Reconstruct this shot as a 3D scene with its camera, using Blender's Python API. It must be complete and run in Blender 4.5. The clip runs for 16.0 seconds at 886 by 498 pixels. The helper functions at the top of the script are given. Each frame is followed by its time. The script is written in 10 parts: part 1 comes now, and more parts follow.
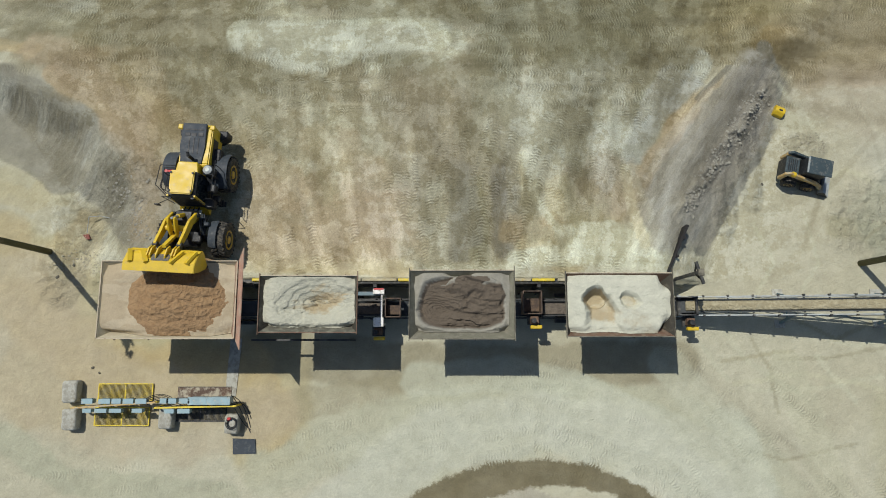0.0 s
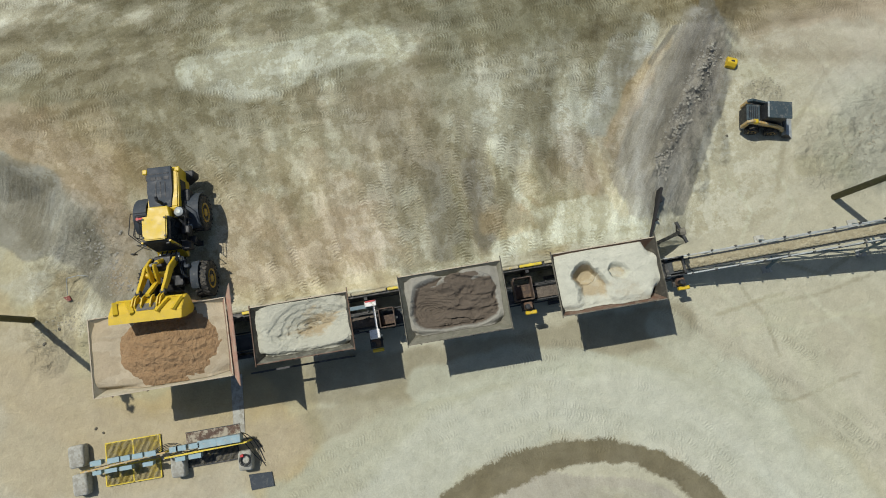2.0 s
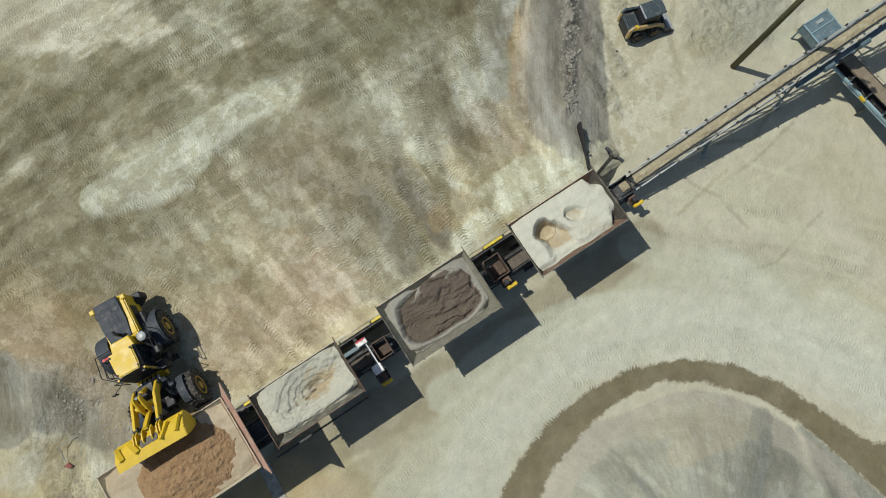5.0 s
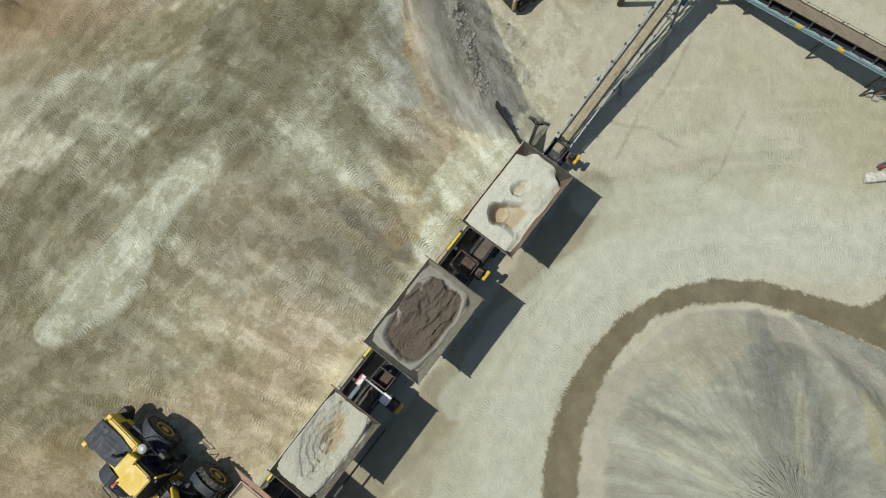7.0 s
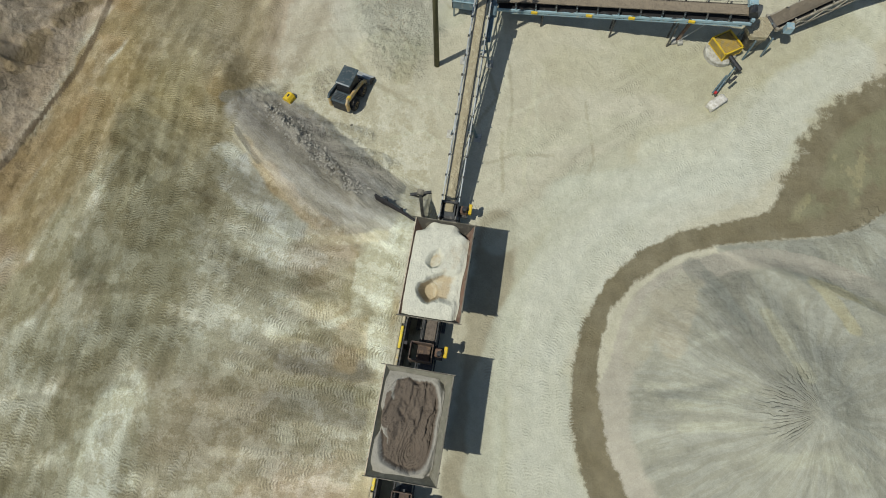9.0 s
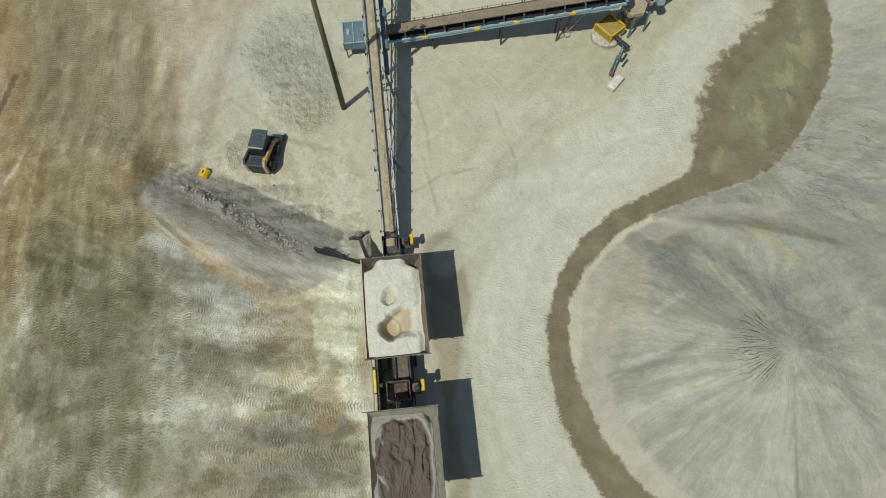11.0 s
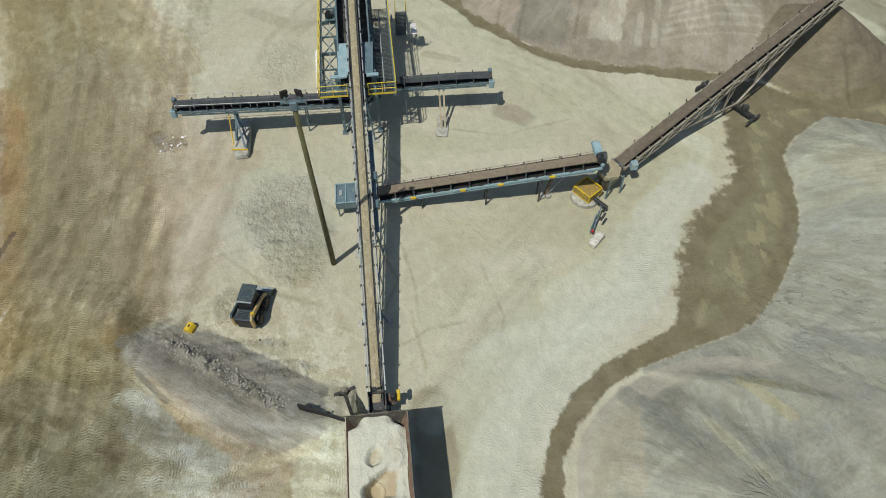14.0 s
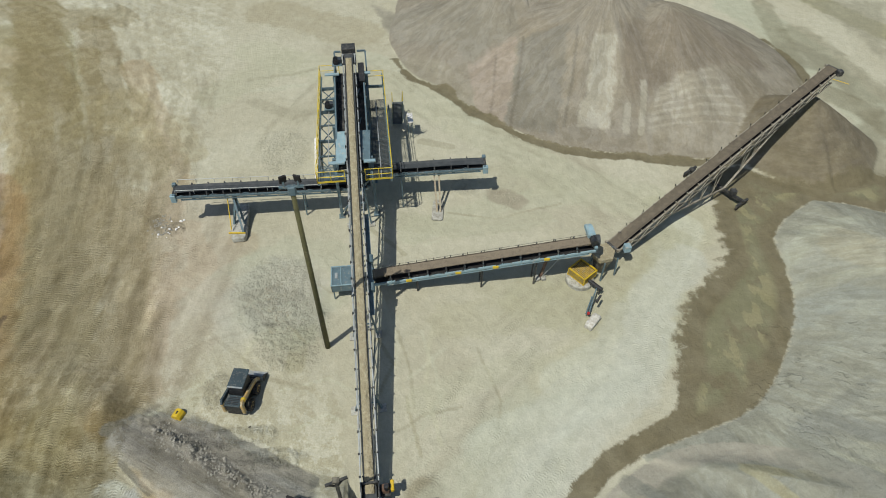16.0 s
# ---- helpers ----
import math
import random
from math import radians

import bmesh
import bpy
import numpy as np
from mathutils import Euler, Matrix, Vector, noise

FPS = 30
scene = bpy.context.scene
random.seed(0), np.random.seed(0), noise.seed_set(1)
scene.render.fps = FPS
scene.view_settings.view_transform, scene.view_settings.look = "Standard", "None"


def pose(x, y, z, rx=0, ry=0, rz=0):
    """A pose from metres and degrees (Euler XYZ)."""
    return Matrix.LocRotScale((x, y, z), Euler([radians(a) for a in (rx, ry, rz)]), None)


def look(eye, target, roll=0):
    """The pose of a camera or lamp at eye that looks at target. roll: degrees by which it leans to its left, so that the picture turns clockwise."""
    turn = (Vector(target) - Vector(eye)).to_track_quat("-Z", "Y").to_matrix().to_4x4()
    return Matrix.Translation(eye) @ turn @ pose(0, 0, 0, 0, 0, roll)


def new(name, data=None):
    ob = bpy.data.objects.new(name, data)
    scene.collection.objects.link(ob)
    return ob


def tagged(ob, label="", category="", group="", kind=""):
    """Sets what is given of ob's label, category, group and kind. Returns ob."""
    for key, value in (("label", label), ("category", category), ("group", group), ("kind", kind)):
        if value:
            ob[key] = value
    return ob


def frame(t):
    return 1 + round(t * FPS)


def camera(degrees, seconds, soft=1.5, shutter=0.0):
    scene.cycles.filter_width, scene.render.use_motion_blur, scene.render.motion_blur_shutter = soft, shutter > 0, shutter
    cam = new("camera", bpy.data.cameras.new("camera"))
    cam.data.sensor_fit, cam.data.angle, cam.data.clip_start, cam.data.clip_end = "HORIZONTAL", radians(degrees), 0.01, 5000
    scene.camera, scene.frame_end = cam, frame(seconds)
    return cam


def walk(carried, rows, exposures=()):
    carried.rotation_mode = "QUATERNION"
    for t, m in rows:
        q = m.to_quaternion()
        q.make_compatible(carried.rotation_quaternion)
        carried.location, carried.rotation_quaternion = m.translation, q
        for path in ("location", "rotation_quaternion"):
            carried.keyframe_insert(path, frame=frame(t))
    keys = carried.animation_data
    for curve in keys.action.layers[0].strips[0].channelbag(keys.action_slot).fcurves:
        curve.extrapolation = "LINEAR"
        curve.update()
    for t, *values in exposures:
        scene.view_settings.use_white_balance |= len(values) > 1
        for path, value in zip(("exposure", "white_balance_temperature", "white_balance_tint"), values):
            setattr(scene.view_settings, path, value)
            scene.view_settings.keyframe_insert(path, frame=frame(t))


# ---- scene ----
cam = camera(71.29, 16.0, 1.0)
PATH = [
    (0, pose(0, 0, 36, 8.803, -0.056, 0.000)),
    (0.5, pose(0, 0, 36, 8.775, -0.078, -1.151)),
    (1, pose(0, 0, 36, 8.794, -0.098, -3.007)),
    (1.5, pose(0, 0, 36, 8.828, -0.108, -5.724)),
    (2, pose(0, 0, 36, 8.879, -0.091, -9.644)),
    (2.5, pose(0, 0, 36, 8.977, -0.068, -14.219)),
    (3, pose(0, 0, 36, 9.090, -0.066, -18.100)),
    (3.5, pose(0, 0, 36, 9.215, -0.027, -21.502)),
    (4, pose(0, 0, 36, 9.339, -0.024, -25.302)),
    (4.2, pose(0, 0, 36, 9.428, 0.006, -26.827)),
    (6.5, pose(0, 0, 36, 9.613, 0.126, -47.121)),
    (7, pose(0, 0, 36, 10.251, 0.026, -52.417)),
    (7.5, pose(0, 0, 36, 12.405, 0.187, -59.683)),
    (8, pose(0, 0, 36, 14.457, 0.278, -66.828)),
    (8.5, pose(0, 0, 36, 16.436, 0.375, -73.905)),
    (9, pose(0, 0, 36, 18.235, 0.432, -80.707)),
    (9.2, pose(0, 0, 36, 18.806, 0.474, -83.409)),
    (11.3, pose(0, 0, 36, 21.234, 0.299, -96.175)),
    (11.5, pose(0, 0, 36, 21.954, 0.243, -96.167)),
    (12, pose(0, 0, 36, 24.744, 0.131, -96.145)),
    (12.5, pose(0, 0, 36, 27.598, 0.022, -96.199)),
    (13, pose(0, 0, 36, 30.336, -0.097, -96.267)),
    (13.5, pose(0, 0, 36, 32.858, -0.182, -96.342)),
    (14, pose(0, 0, 36, 34.949, -0.292, -96.441)),
    (14.5, pose(0, 0, 36, 36.969, -0.339, -96.519)),
    (15, pose(0, 0, 36, 38.965, -0.405, -96.593)),
    (15.5, pose(0, 0, 36, 41.054, -0.437, -96.692)),
    (16, pose(0, 0, 36, 42.590, -0.545, -96.802)),
]
walk(cam, PATH)

# ---- light ----
SUN_WAY = Vector((0.371, -0.40, -1.0))
sun_data = bpy.data.lights.new("sun", "SUN")
sun_data.energy, sun_data.angle, sun_data.color = 3.6, radians(0.5), (1.0, 0.97, 0.905)
sun = new("sun", sun_data)
sun.matrix_world = look(Vector((0, 0, 60)) - SUN_WAY * 20, Vector((0, 0, 60)))
world = bpy.data.worlds.new("sky")
scene.world = world
world.use_nodes = True
wn = world.node_tree
sky = wn.nodes.new("ShaderNodeTexSky")
sky.sky_type, sky.sun_disc = "NISHITA", False
sky.sun_elevation, sky.sun_rotation = radians(61), radians(-43)
wn.links.new(sky.outputs[0], wn.nodes["Background"].inputs[0])
wn.nodes["Background"].inputs[1].default_value = 0.075
scene.view_settings.exposure = 0.0

# ---- helpers of this scene ----
def vnoise(x, y, seed=0):
    """Smooth value noise in numpy, 0 to 1."""
    x, y = np.asarray(x, float), np.asarray(y, float)
    xi, yi = np.floor(x).astype(np.int64), np.floor(y).astype(np.int64)
    fx, fy = x - xi, y - yi
    fx, fy = fx * fx * (3 - 2 * fx), fy * fy * (3 - 2 * fy)

    def h(a, b):
        n = (a * 374761393 + b * 668265263 + seed * 982451653) & 0xFFFFFFFF
        n = ((n ^ (n >> 13)) * 1274126177) & 0xFFFFFFFF
        return ((n ^ (n >> 16)) & 0xFFFF) / 65535.0

    a = h(xi, yi) * (1 - fx) + h(xi + 1, yi) * fx
    b = h(xi, yi + 1) * (1 - fx) + h(xi + 1, yi + 1) * fx
    return a * (1 - fy) + b * fy


def fbm(x, y, seed=0, octaves=4):
    total, amp, norm = 0, 1.0, 0
    for k in range(octaves):
        total = total + amp * vnoise(x * 2**k + 17.3 * k, y * 2**k - 9.1 * k, seed + k)
        norm, amp = norm + amp, amp * 0.55
    return total / norm


def smooth(a, b, v):
    u = np.clip((np.asarray(v, float) - a) / (b - a), 0, 1)
    return u * u * (3 - 2 * u)


def cone(x, y, cx, cy, h, r, seed):
    """A heap of loose sand: a cone with an uneven toe and a rounded top."""
    ang = np.arctan2(y - cy, x - cx)
    d = np.hypot(x - cx, y - cy) / (r * (0.93 + 0.14 * vnoise(ang * 2.2 + 9, ang * 0 + seed, seed)))
    d = np.sqrt(d * d + 0.004)
    return h * np.clip(1 - d, -0.5, 1)


def near(points, x, y):
    """Distance to a line of points, and the way along it, seen from every place of the ground."""
    best, along, side, run = np.full(x.shape, 1e9), np.zeros(x.shape), np.zeros(x.shape), 0.0
    for (ax, ay), (bx, by) in zip(points, points[1:]):
        dx, dy = bx - ax, by - ay
        size = math.hypot(dx, dy) + 1e-9
        u = np.clip(((x - ax) * dx + (y - ay) * dy) / size**2, 0, 1)
        d = np.hypot(x - ax - u * dx, y - ay - u * dy)
        hit = d < best
        best = np.where(hit, d, best)
        along = np.where(hit, run + ((x - ax) * dx + (y - ay) * dy) / size, along)
        side = np.where(hit, ((x - ax) * dy - (y - ay) * dx) / size, side)
        run += size
    return best, along, side


def within(points, x, y):
    """Which places lie inside a closed outline."""
    hit = np.zeros(x.shape, bool)
    for (ax, ay), (bx, by) in zip(points, points[1:] + points[:1]):
        cross = (ay > y) != (by > y)
        hit ^= cross & (x < (bx - ax) * (y - ay) / (by - ay + 1e-12) + ax)
    return hit


# the toe of the grey heaps along the wet channel and the pond, from the bins to the stacker
TOE = [(-7, -18), (-4, -13), (-1.4, -10.4), (1.3, -8.7), (4.5, -7.9), (7, -7.8), (9.5, -8.3), (11.4, -9.6), (13.3, -11.8), (14.5, -14.2), (15.3, -17.3), (16.1, -20.7),
       (17, -22.9), (18.6, -24.9), (20.6, -26.7), (22.9, -28.5), (25.2, -29.7), (28, -30.5), (31.1, -31.0), (33.2, -33.2), (35, -36.5), (34.2, -39.3), (32.8, -41.9)]
LONG_HEAP = [(2.0, -20.5)] + TOE[9:] + [(30, -60), (0, -66), (-16, -44), (-8, -30)]


def long_heap(x, y):
    """The long grey heap behind the nearest cone: it rises evenly from its toe to a rounded back."""
    x, y = np.asarray(x, float), np.asarray(y, float)
    d, along, side = near(LONG_HEAP + LONG_HEAP[:1], x, y)
    inside = within(LONG_HEAP, x, y)
    d = d + 0.5 * (fbm(x * 0.35, y * 0.35, 12, 3) - 0.5) * smooth(0, 1.5, d)
    return np.where(inside, 7.0 * (1 - np.exp(-0.52 * np.clip(d, 0, None) / 7.0)), -0.5), along, d


def terrain(x, y):
    """The height of the ground: the loading ramp behind the feed bins, the stockpiles and the cut bank."""
    x, y = np.asarray(x, float), np.asarray(y, float)
    z = 0.10 * (fbm(x * 0.12, y * 0.12, 3) - 0.5)
    wob = 0.9 * (fbm(x * 0.5, y * 0.5, 5) - 0.5)
    west = np.interp(y, [3, 8, 12.5, 16.5, 22, 34], [-16.4, -16.6, -20, -27, -34, -45])
    east = np.interp(y, [3, 5, 7.3, 10.7, 14.1, 16.6, 19, 34], [12.3, 12.5, 13.2, 14.9, 16.8, 18.4, 22, 30])
    top = 2.25 * (1 - smooth(8, 36, y)) * (1 - 0.42 * smooth(5, 14, x) * smooth(5, 9, y))
    ramp = top * (1 - smooth(0, 1, (west + 1.0 - x + wob) / 5.6)) * (1 - smooth(0, 1, (x - east + 0.8 + wob) / 4.4))
    z = z + np.where(y > 3.5, ramp, 0)
    berm = np.exp(-(((x - np.interp(y, [6, 7.6, 11.5, 15.7, 18], [12.6, 13.75, 16.75, 19.9, 21.6])) / 0.6) ** 2)) * smooth(6.5, 8.5, y) * (1 - smooth(15.5, 17.5, y))
    z = z + berm * (0.05 + 1.0 * np.clip(fbm(x * 2.6, y * 2.6, 21, 5) - 0.42, 0, 1))
    rut = (fbm(x * 0.9, y * 0.9, 31) - 0.5) * 0.16
    for cx, cy, k in ((4.7, -17.8, 0.10), (60.0, -24.5, 0.34), (68.0, -17.0, 0.34)):
        th = np.arctan2(y - cy, x - cx)
        rr = np.hypot(x - cx, y - cy)
        fall = smooth(0.5, 3, rr) * (1 - smooth(14, 18, rr))
        rut = rut - k * fall * np.clip(vnoise(th * 9 + 0.6 * vnoise(x * 0.5, y * 0.5, 3), rr * 0.12, 37) - 0.45, 0, 1)
    first, second = cone(x, y, 4.7, -17.8, 5.0, 10.2, 1), long_heap(x, y)[0]
    soft = 2.6 * smooth(0.1, 1.6, np.minimum(first, second))
    joined = 0.5 * (first + second + np.sqrt((first - second) ** 2 + soft**2)) - 0.12 * soft
    heap = np.maximum.reduce([
        joined,
        cone(x, y, 68.0, -17.0, 7.8, 15.5, 6), cone(x, y, 60.0, -24.5, 8.6, 18.0, 7), cone(x, y, 57.0, -30.0, 7.6, 15.4, 8),
        cone(x, y, 43.3, -39.1, 5.0, 7.3, 9)])
    z = np.maximum(z, heap + rut * smooth(0, 0.8, heap))
    edge = np.interp(x, [-60, 0, 12, 26, 39, 51, 80], [40, 33, 31, 28, 30, 35.5, 52])
    bank = smooth(0, 5.5, y - edge + 0.8 * (fbm(x * 0.35, y * 0.35, 41) - 0.5))
    z = z + 3.4 * bank - 1.3 * bank * (1 - bank) * 4 * np.abs(fbm(x * 0.9 + 0.4 * y, y * 0.35, 43) - 0.5) * 2
    return z


def ground_z(x, y):
    return float(terrain(x, y))


def finish(bm):
    bmesh.ops.recalc_face_normals(bm, faces=bm.faces)


def part(name, bm, material, parent=None, label="", smooth_shade=False, local=False):
    """Links a bmesh as one mesh object, under a thing or a part. local: the mesh is drawn in the thing's own space."""
    me = bpy.data.meshes.new(name)
    finish(bm)
    root = parent
    while root is not None and root.parent is not None:
        root = root.parent
    if root is not None and not local:
        bm.transform(root.matrix_basis.inverted())
    bm.to_mesh(me)
    bm.free()
    me.materials.append(material)
    if smooth_shade:
        for p in me.polygons:
            p.use_smooth = True
    ob = new(name, me)
    if parent is not None:
        ob.parent = parent
    if label:
        tagged(ob, label)
    return ob


def thing(name, label, category, group="", at=(0, 0, 0), turn=0.0, kind=""):
    ob = new(name)
    ob.empty_display_size = 0.2
    ob.matrix_basis = pose(*at, 0, 0, turn)
    return tagged(ob, label, category, group, kind)


def box(bm, c, s, turn=None, bevel=0.0):
    """A box of centre c and size s, turned by a 3x3 matrix, with chamfered edges if bevel is given."""
    m = Matrix.Translation(c) @ (turn.to_4x4() if turn is not None else Matrix()) @ Matrix.Diagonal((*s, 1))
    made = bmesh.ops.create_cube(bm, size=1, matrix=m)["verts"]
    if bevel > 0:
        edges = list({e for v in made for e in v.link_edges})
        bmesh.ops.bevel(bm, geom=edges, offset=bevel, segments=1, affect="EDGES")
    return bm


def beam(bm, a, b, w, h):
    """A straight bar from a to b, w wide and h deep."""
    a, b = Vector(a), Vector(b)
    d = b - a
    z = Vector((0, 0, 1)) if abs(d.normalized().z) < 0.95 else Vector((0, 1, 0))
    side = d.cross(z).normalized()
    up = side.cross(d).normalized()
    turn = Matrix((side, d.normalized(), up)).transposed()
    return box(bm, (a + b) / 2, (w, d.length, h), turn)


def tube(bm, a, b, r, n=10, r2=None):
    a, b = Vector(a), Vector(b)
    d = b - a
    m = Matrix.Translation((a + b) / 2) @ d.to_track_quat("Z", "Y").to_matrix().to_4x4()
    bmesh.ops.create_cone(bm, cap_ends=True, segments=n, radius1=r, radius2=r if r2 is None else r2, depth=d.length, matrix=m)
    return bm


def prism(bm, outline, axis, lo, hi):
    """An outline of (u, v) pairs, drawn out along an axis from lo to hi. axis x: u=y, v=z; y: u=x, v=z; z: u=x, v=y."""
    def at(u, v, w):
        return {"x": (w, u, v), "y": (u, w, v), "z": (u, v, w)}[axis]

    n = len(outline)
    a = [bm.verts.new(at(u, v, lo)) for u, v in outline]
    b = [bm.verts.new(at(u, v, hi)) for u, v in outline]
    bm.faces.new(a), bm.faces.new(b[::-1])
    for i in range(n):
        bm.faces.new((a[i], b[i], b[(i + 1) % n], a[(i + 1) % n]))
    return bm


def plate(bm, corners, thick):
    """A flat four-cornered plate of some thickness."""
    c = [Vector(p) for p in corners]
    n = (c[1] - c[0]).cross(c[-1] - c[0]).normalized() * thick
    a = [bm.verts.new(p) for p in c]
    b = [bm.verts.new(p - n) for p in c]
    bm.faces.new(a), bm.faces.new(b[::-1])
    for i in range(len(c)):
        bm.faces.new((a[i], b[i], b[(i + 1) % len(c)], a[(i + 1) % len(c)]))
    return bm


def new_bm():
    return bmesh.new()


def wire(name, points, r, material, parent=None):
    """A hanging cable or bent bar along points, as a mesh."""
    bm = new_bm()
    for p, q in zip(points, points[1:]):
        tube(bm, p, q, r, 6)
    return part(name, bm, material, parent)


# ---- materials ----
def shader(name, color, rough=0.8, metal=0.0, vary=0.25, scale=3.0, fine=40.0, dirt=None, dirt_amount=0.0, bump=0.15, bump_scale=60.0, relief=0.03):
    """A procedural surface: base colour varied at two scales, an optional coat of dust or dirt in patches, and fine relief."""
    m = bpy.data.materials.new(name)
    m.use_nodes = True
    nt = m.node_tree
    n, l = nt.nodes, nt.links
    b = n["Principled BSDF"]
    b.inputs["Metallic"].default_value = metal
    co = n.new("ShaderNodeTexCoord")

    def nz(s, d=4.0, r=0.6):
        t = n.new("ShaderNodeTexNoise")
        t.inputs["Scale"].default_value, t.inputs["Detail"].default_value, t.inputs["Roughness"].default_value = s, d, r
        l.new(co.outputs["Object"], t.inputs["Vector"])
        return t.outputs["Fac"]

    def ramp(src, a, bb, lo, hi):
        t = n.new("ShaderNodeMapRange")
        for i, v in enumerate((a, bb, lo, hi), 1):
            t.inputs[i].default_value = v
        l.new(src, t.inputs[0])
        return t.outputs[0]

    def mul(p, q):
        t = n.new("ShaderNodeMath")
        t.operation = "MULTIPLY"
        l.new(p, t.inputs[0]), l.new(q, t.inputs[1])
        return t.outputs[0]

    big, small = nz(scale), nz(fine)
    k = mul(ramp(big, 0.3, 0.7, 1 - vary, 1 + vary), ramp(small, 0.3, 0.7, 1 - vary * 0.6, 1 + vary * 0.6))
    mix = n.new("ShaderNodeVectorMath")
    mix.operation = "SCALE"
    mix.inputs[0].default_value = color
    l.new(k, mix.inputs["Scale"])
    out = mix.outputs[0]
    if dirt:
        dm = n.new("ShaderNodeMix")
        dm.data_type = "RGBA"
        l.new(ramp(nz(scale * 1.7, 6.0, 0.7), 0.62 - dirt_amount * 0.5, 0.72 - dirt_amount * 0.4, 0, 1), dm.inputs[0])
        l.new(out, dm.inputs[6])
        dm.inputs[7].default_value = (*dirt, 1)
        out = dm.outputs[2]
    l.new(out, b.inputs["Base Color"])
    l.new(ramp(big, 0.3, 0.7, max(rough - 0.12, 0.02), min(rough + 0.12, 1)), b.inputs["Roughness"])
    if bump:
        bp = n.new("ShaderNodeBump")
        bp.inputs["Strength"].default_value, bp.inputs["Distance"].default_value = bump, relief
        l.new(nz(bump_scale, 3.0), bp.inputs["Height"])
        l.new(bp.outputs[0], b.inputs["Normal"])
    return m


M_WEAR = shader("scuffed_bare_metal", (0.10, 0.10, 0.095), 0.6, 0.2, 0.35, 6, 40, (0.30, 0.22, 0.04), 0.2)
M_RIM = shader("dusty_yellow_rim", (0.52, 0.32, 0.03), 0.6, 0.0, 0.2, 4, 30, (0.30, 0.23, 0.12), 0.25)
DUST = (0.38, 0.36, 0.265)
M_STEEL = shader("blue_grey_paint", (0.10, 0.155, 0.175), 0.5, 0.0, 0.2, 2.0, 30, (0.26, 0.26, 0.22), 0.12)
M_LIGHT = shader("light_blue_paint", (0.24, 0.355, 0.385), 0.5, 0.0, 0.15, 2.0, 30, (0.40, 0.39, 0.31), 0.15)
M_BIN = shader("dusty_bin_steel", (0.095, 0.088, 0.064), 0.7, 0.1, 0.3, 1.2, 14, (0.20, 0.185, 0.135), 0.3)
M_RUST = shader("rusty_steel", (0.15, 0.090, 0.058), 0.85, 0.1, 0.3, 1.5, 18, (0.20, 0.15, 0.105), 0.3)
M_DARK = shader("dark_steel", (0.032, 0.034, 0.033), 0.6, 0.1, 0.3, 2, 25, (0.11, 0.105, 0.09), 0.25)
M_GALV = shader("galvanised_steel", (0.34, 0.37, 0.36), 0.5, 0.3, 0.2, 3, 40, (0.36, 0.34, 0.27), 0.2)
M_YELLOW = shader("yellow_paint", (0.60, 0.415, 0.018), 0.5, 0.0, 0.10, 2, 30, (0.50, 0.36, 0.08), 0.10, 0.05)
M_TRUSS = shader("dusty_truss_steel", (0.30, 0.285, 0.225), 0.7, 0.1, 0.25, 2, 25, (0.20, 0.17, 0.12), 0.3)
M_TIMBER = shader("dusty_timber", (0.36, 0.30, 0.20), 0.9, 0.0, 0.25, 3, 25, DUST, 0.3)
M_MESH = shader("dull_yellow_mesh", (0.33, 0.23, 0.03), 0.7, 0.0, 0.3, 3, 40, (0.20, 0.16, 0.07), 0.3)
M_MAT = shader("dusty_yellow_slats", (0.46, 0.35, 0.05), 0.6, 0.0, 0.3, 1.2, 20, (0.40, 0.34, 0.16), 0.35)
M_RAIL = shader("yellow_rail_paint", (0.64, 0.49, 0.03), 0.5, 0.0, 0.2, 3, 30, DUST, 0.15)
M_BLACK = shader("black_paint", (0.013, 0.015, 0.017), 0.6, 0.0, 0.3, 3, 30, (0.055, 0.055, 0.05), 0.2)
M_TYRE = shader("tyre_rubber", (0.022, 0.023, 0.022), 0.85, 0.0, 0.3, 3, 30, (0.10, 0.09, 0.07), 0.3)
M_BELT = shader("conveyor_belt_rubber", (0.040, 0.047, 0.049), 0.75, 0.0, 0.2, 1.2, 14, (0.062, 0.068, 0.068), 0.3)
M_BELT_DUSTY = shader("dusty_belt_rubber", (0.112, 0.094, 0.064), 0.85, 0.0, 0.15, 1.2, 14, (0.145, 0.122, 0.085), 0.3)
M_GREY = shader("grey_hood_paint", (0.030, 0.040, 0.050), 0.7, 0.0, 0.2, 3, 30, (0.075, 0.085, 0.085), 0.15)
M_TEAL = shader("faded_dark_paint", (0.034, 0.055, 0.062), 0.6, 0.0, 0.2, 3, 30, (0.12, 0.125, 0.115), 0.2)
M_CONC = shader("weathered_concrete", (0.42, 0.42, 0.36), 0.9, 0.0, 0.2, 1.8, 25, (0.28, 0.27, 0.22), 0.35, 0.4, 30)
M_WOOD = shader("treated_timber_pole", (0.080, 0.078, 0.030), 0.85, 0.0, 0.3, 1.2, 14, (0.12, 0.105, 0.055), 0.2, 0.4, 30)
M_WHITE = shader("white_paint", (0.75, 0.74, 0.70), 0.5, 0.0, 0.1, 3, 30, DUST, 0.2)
M_PALE = shader("dusty_white_paint", (0.58, 0.57, 0.50), 0.8, 0.0, 0.15, 2.5, 25, (0.42, 0.40, 0.32), 0.35)
M_OXIDE = shader("faded_red_oxide", (0.20, 0.055, 0.04), 0.8, 0.0, 0.3, 5, 30, DUST, 0.2)
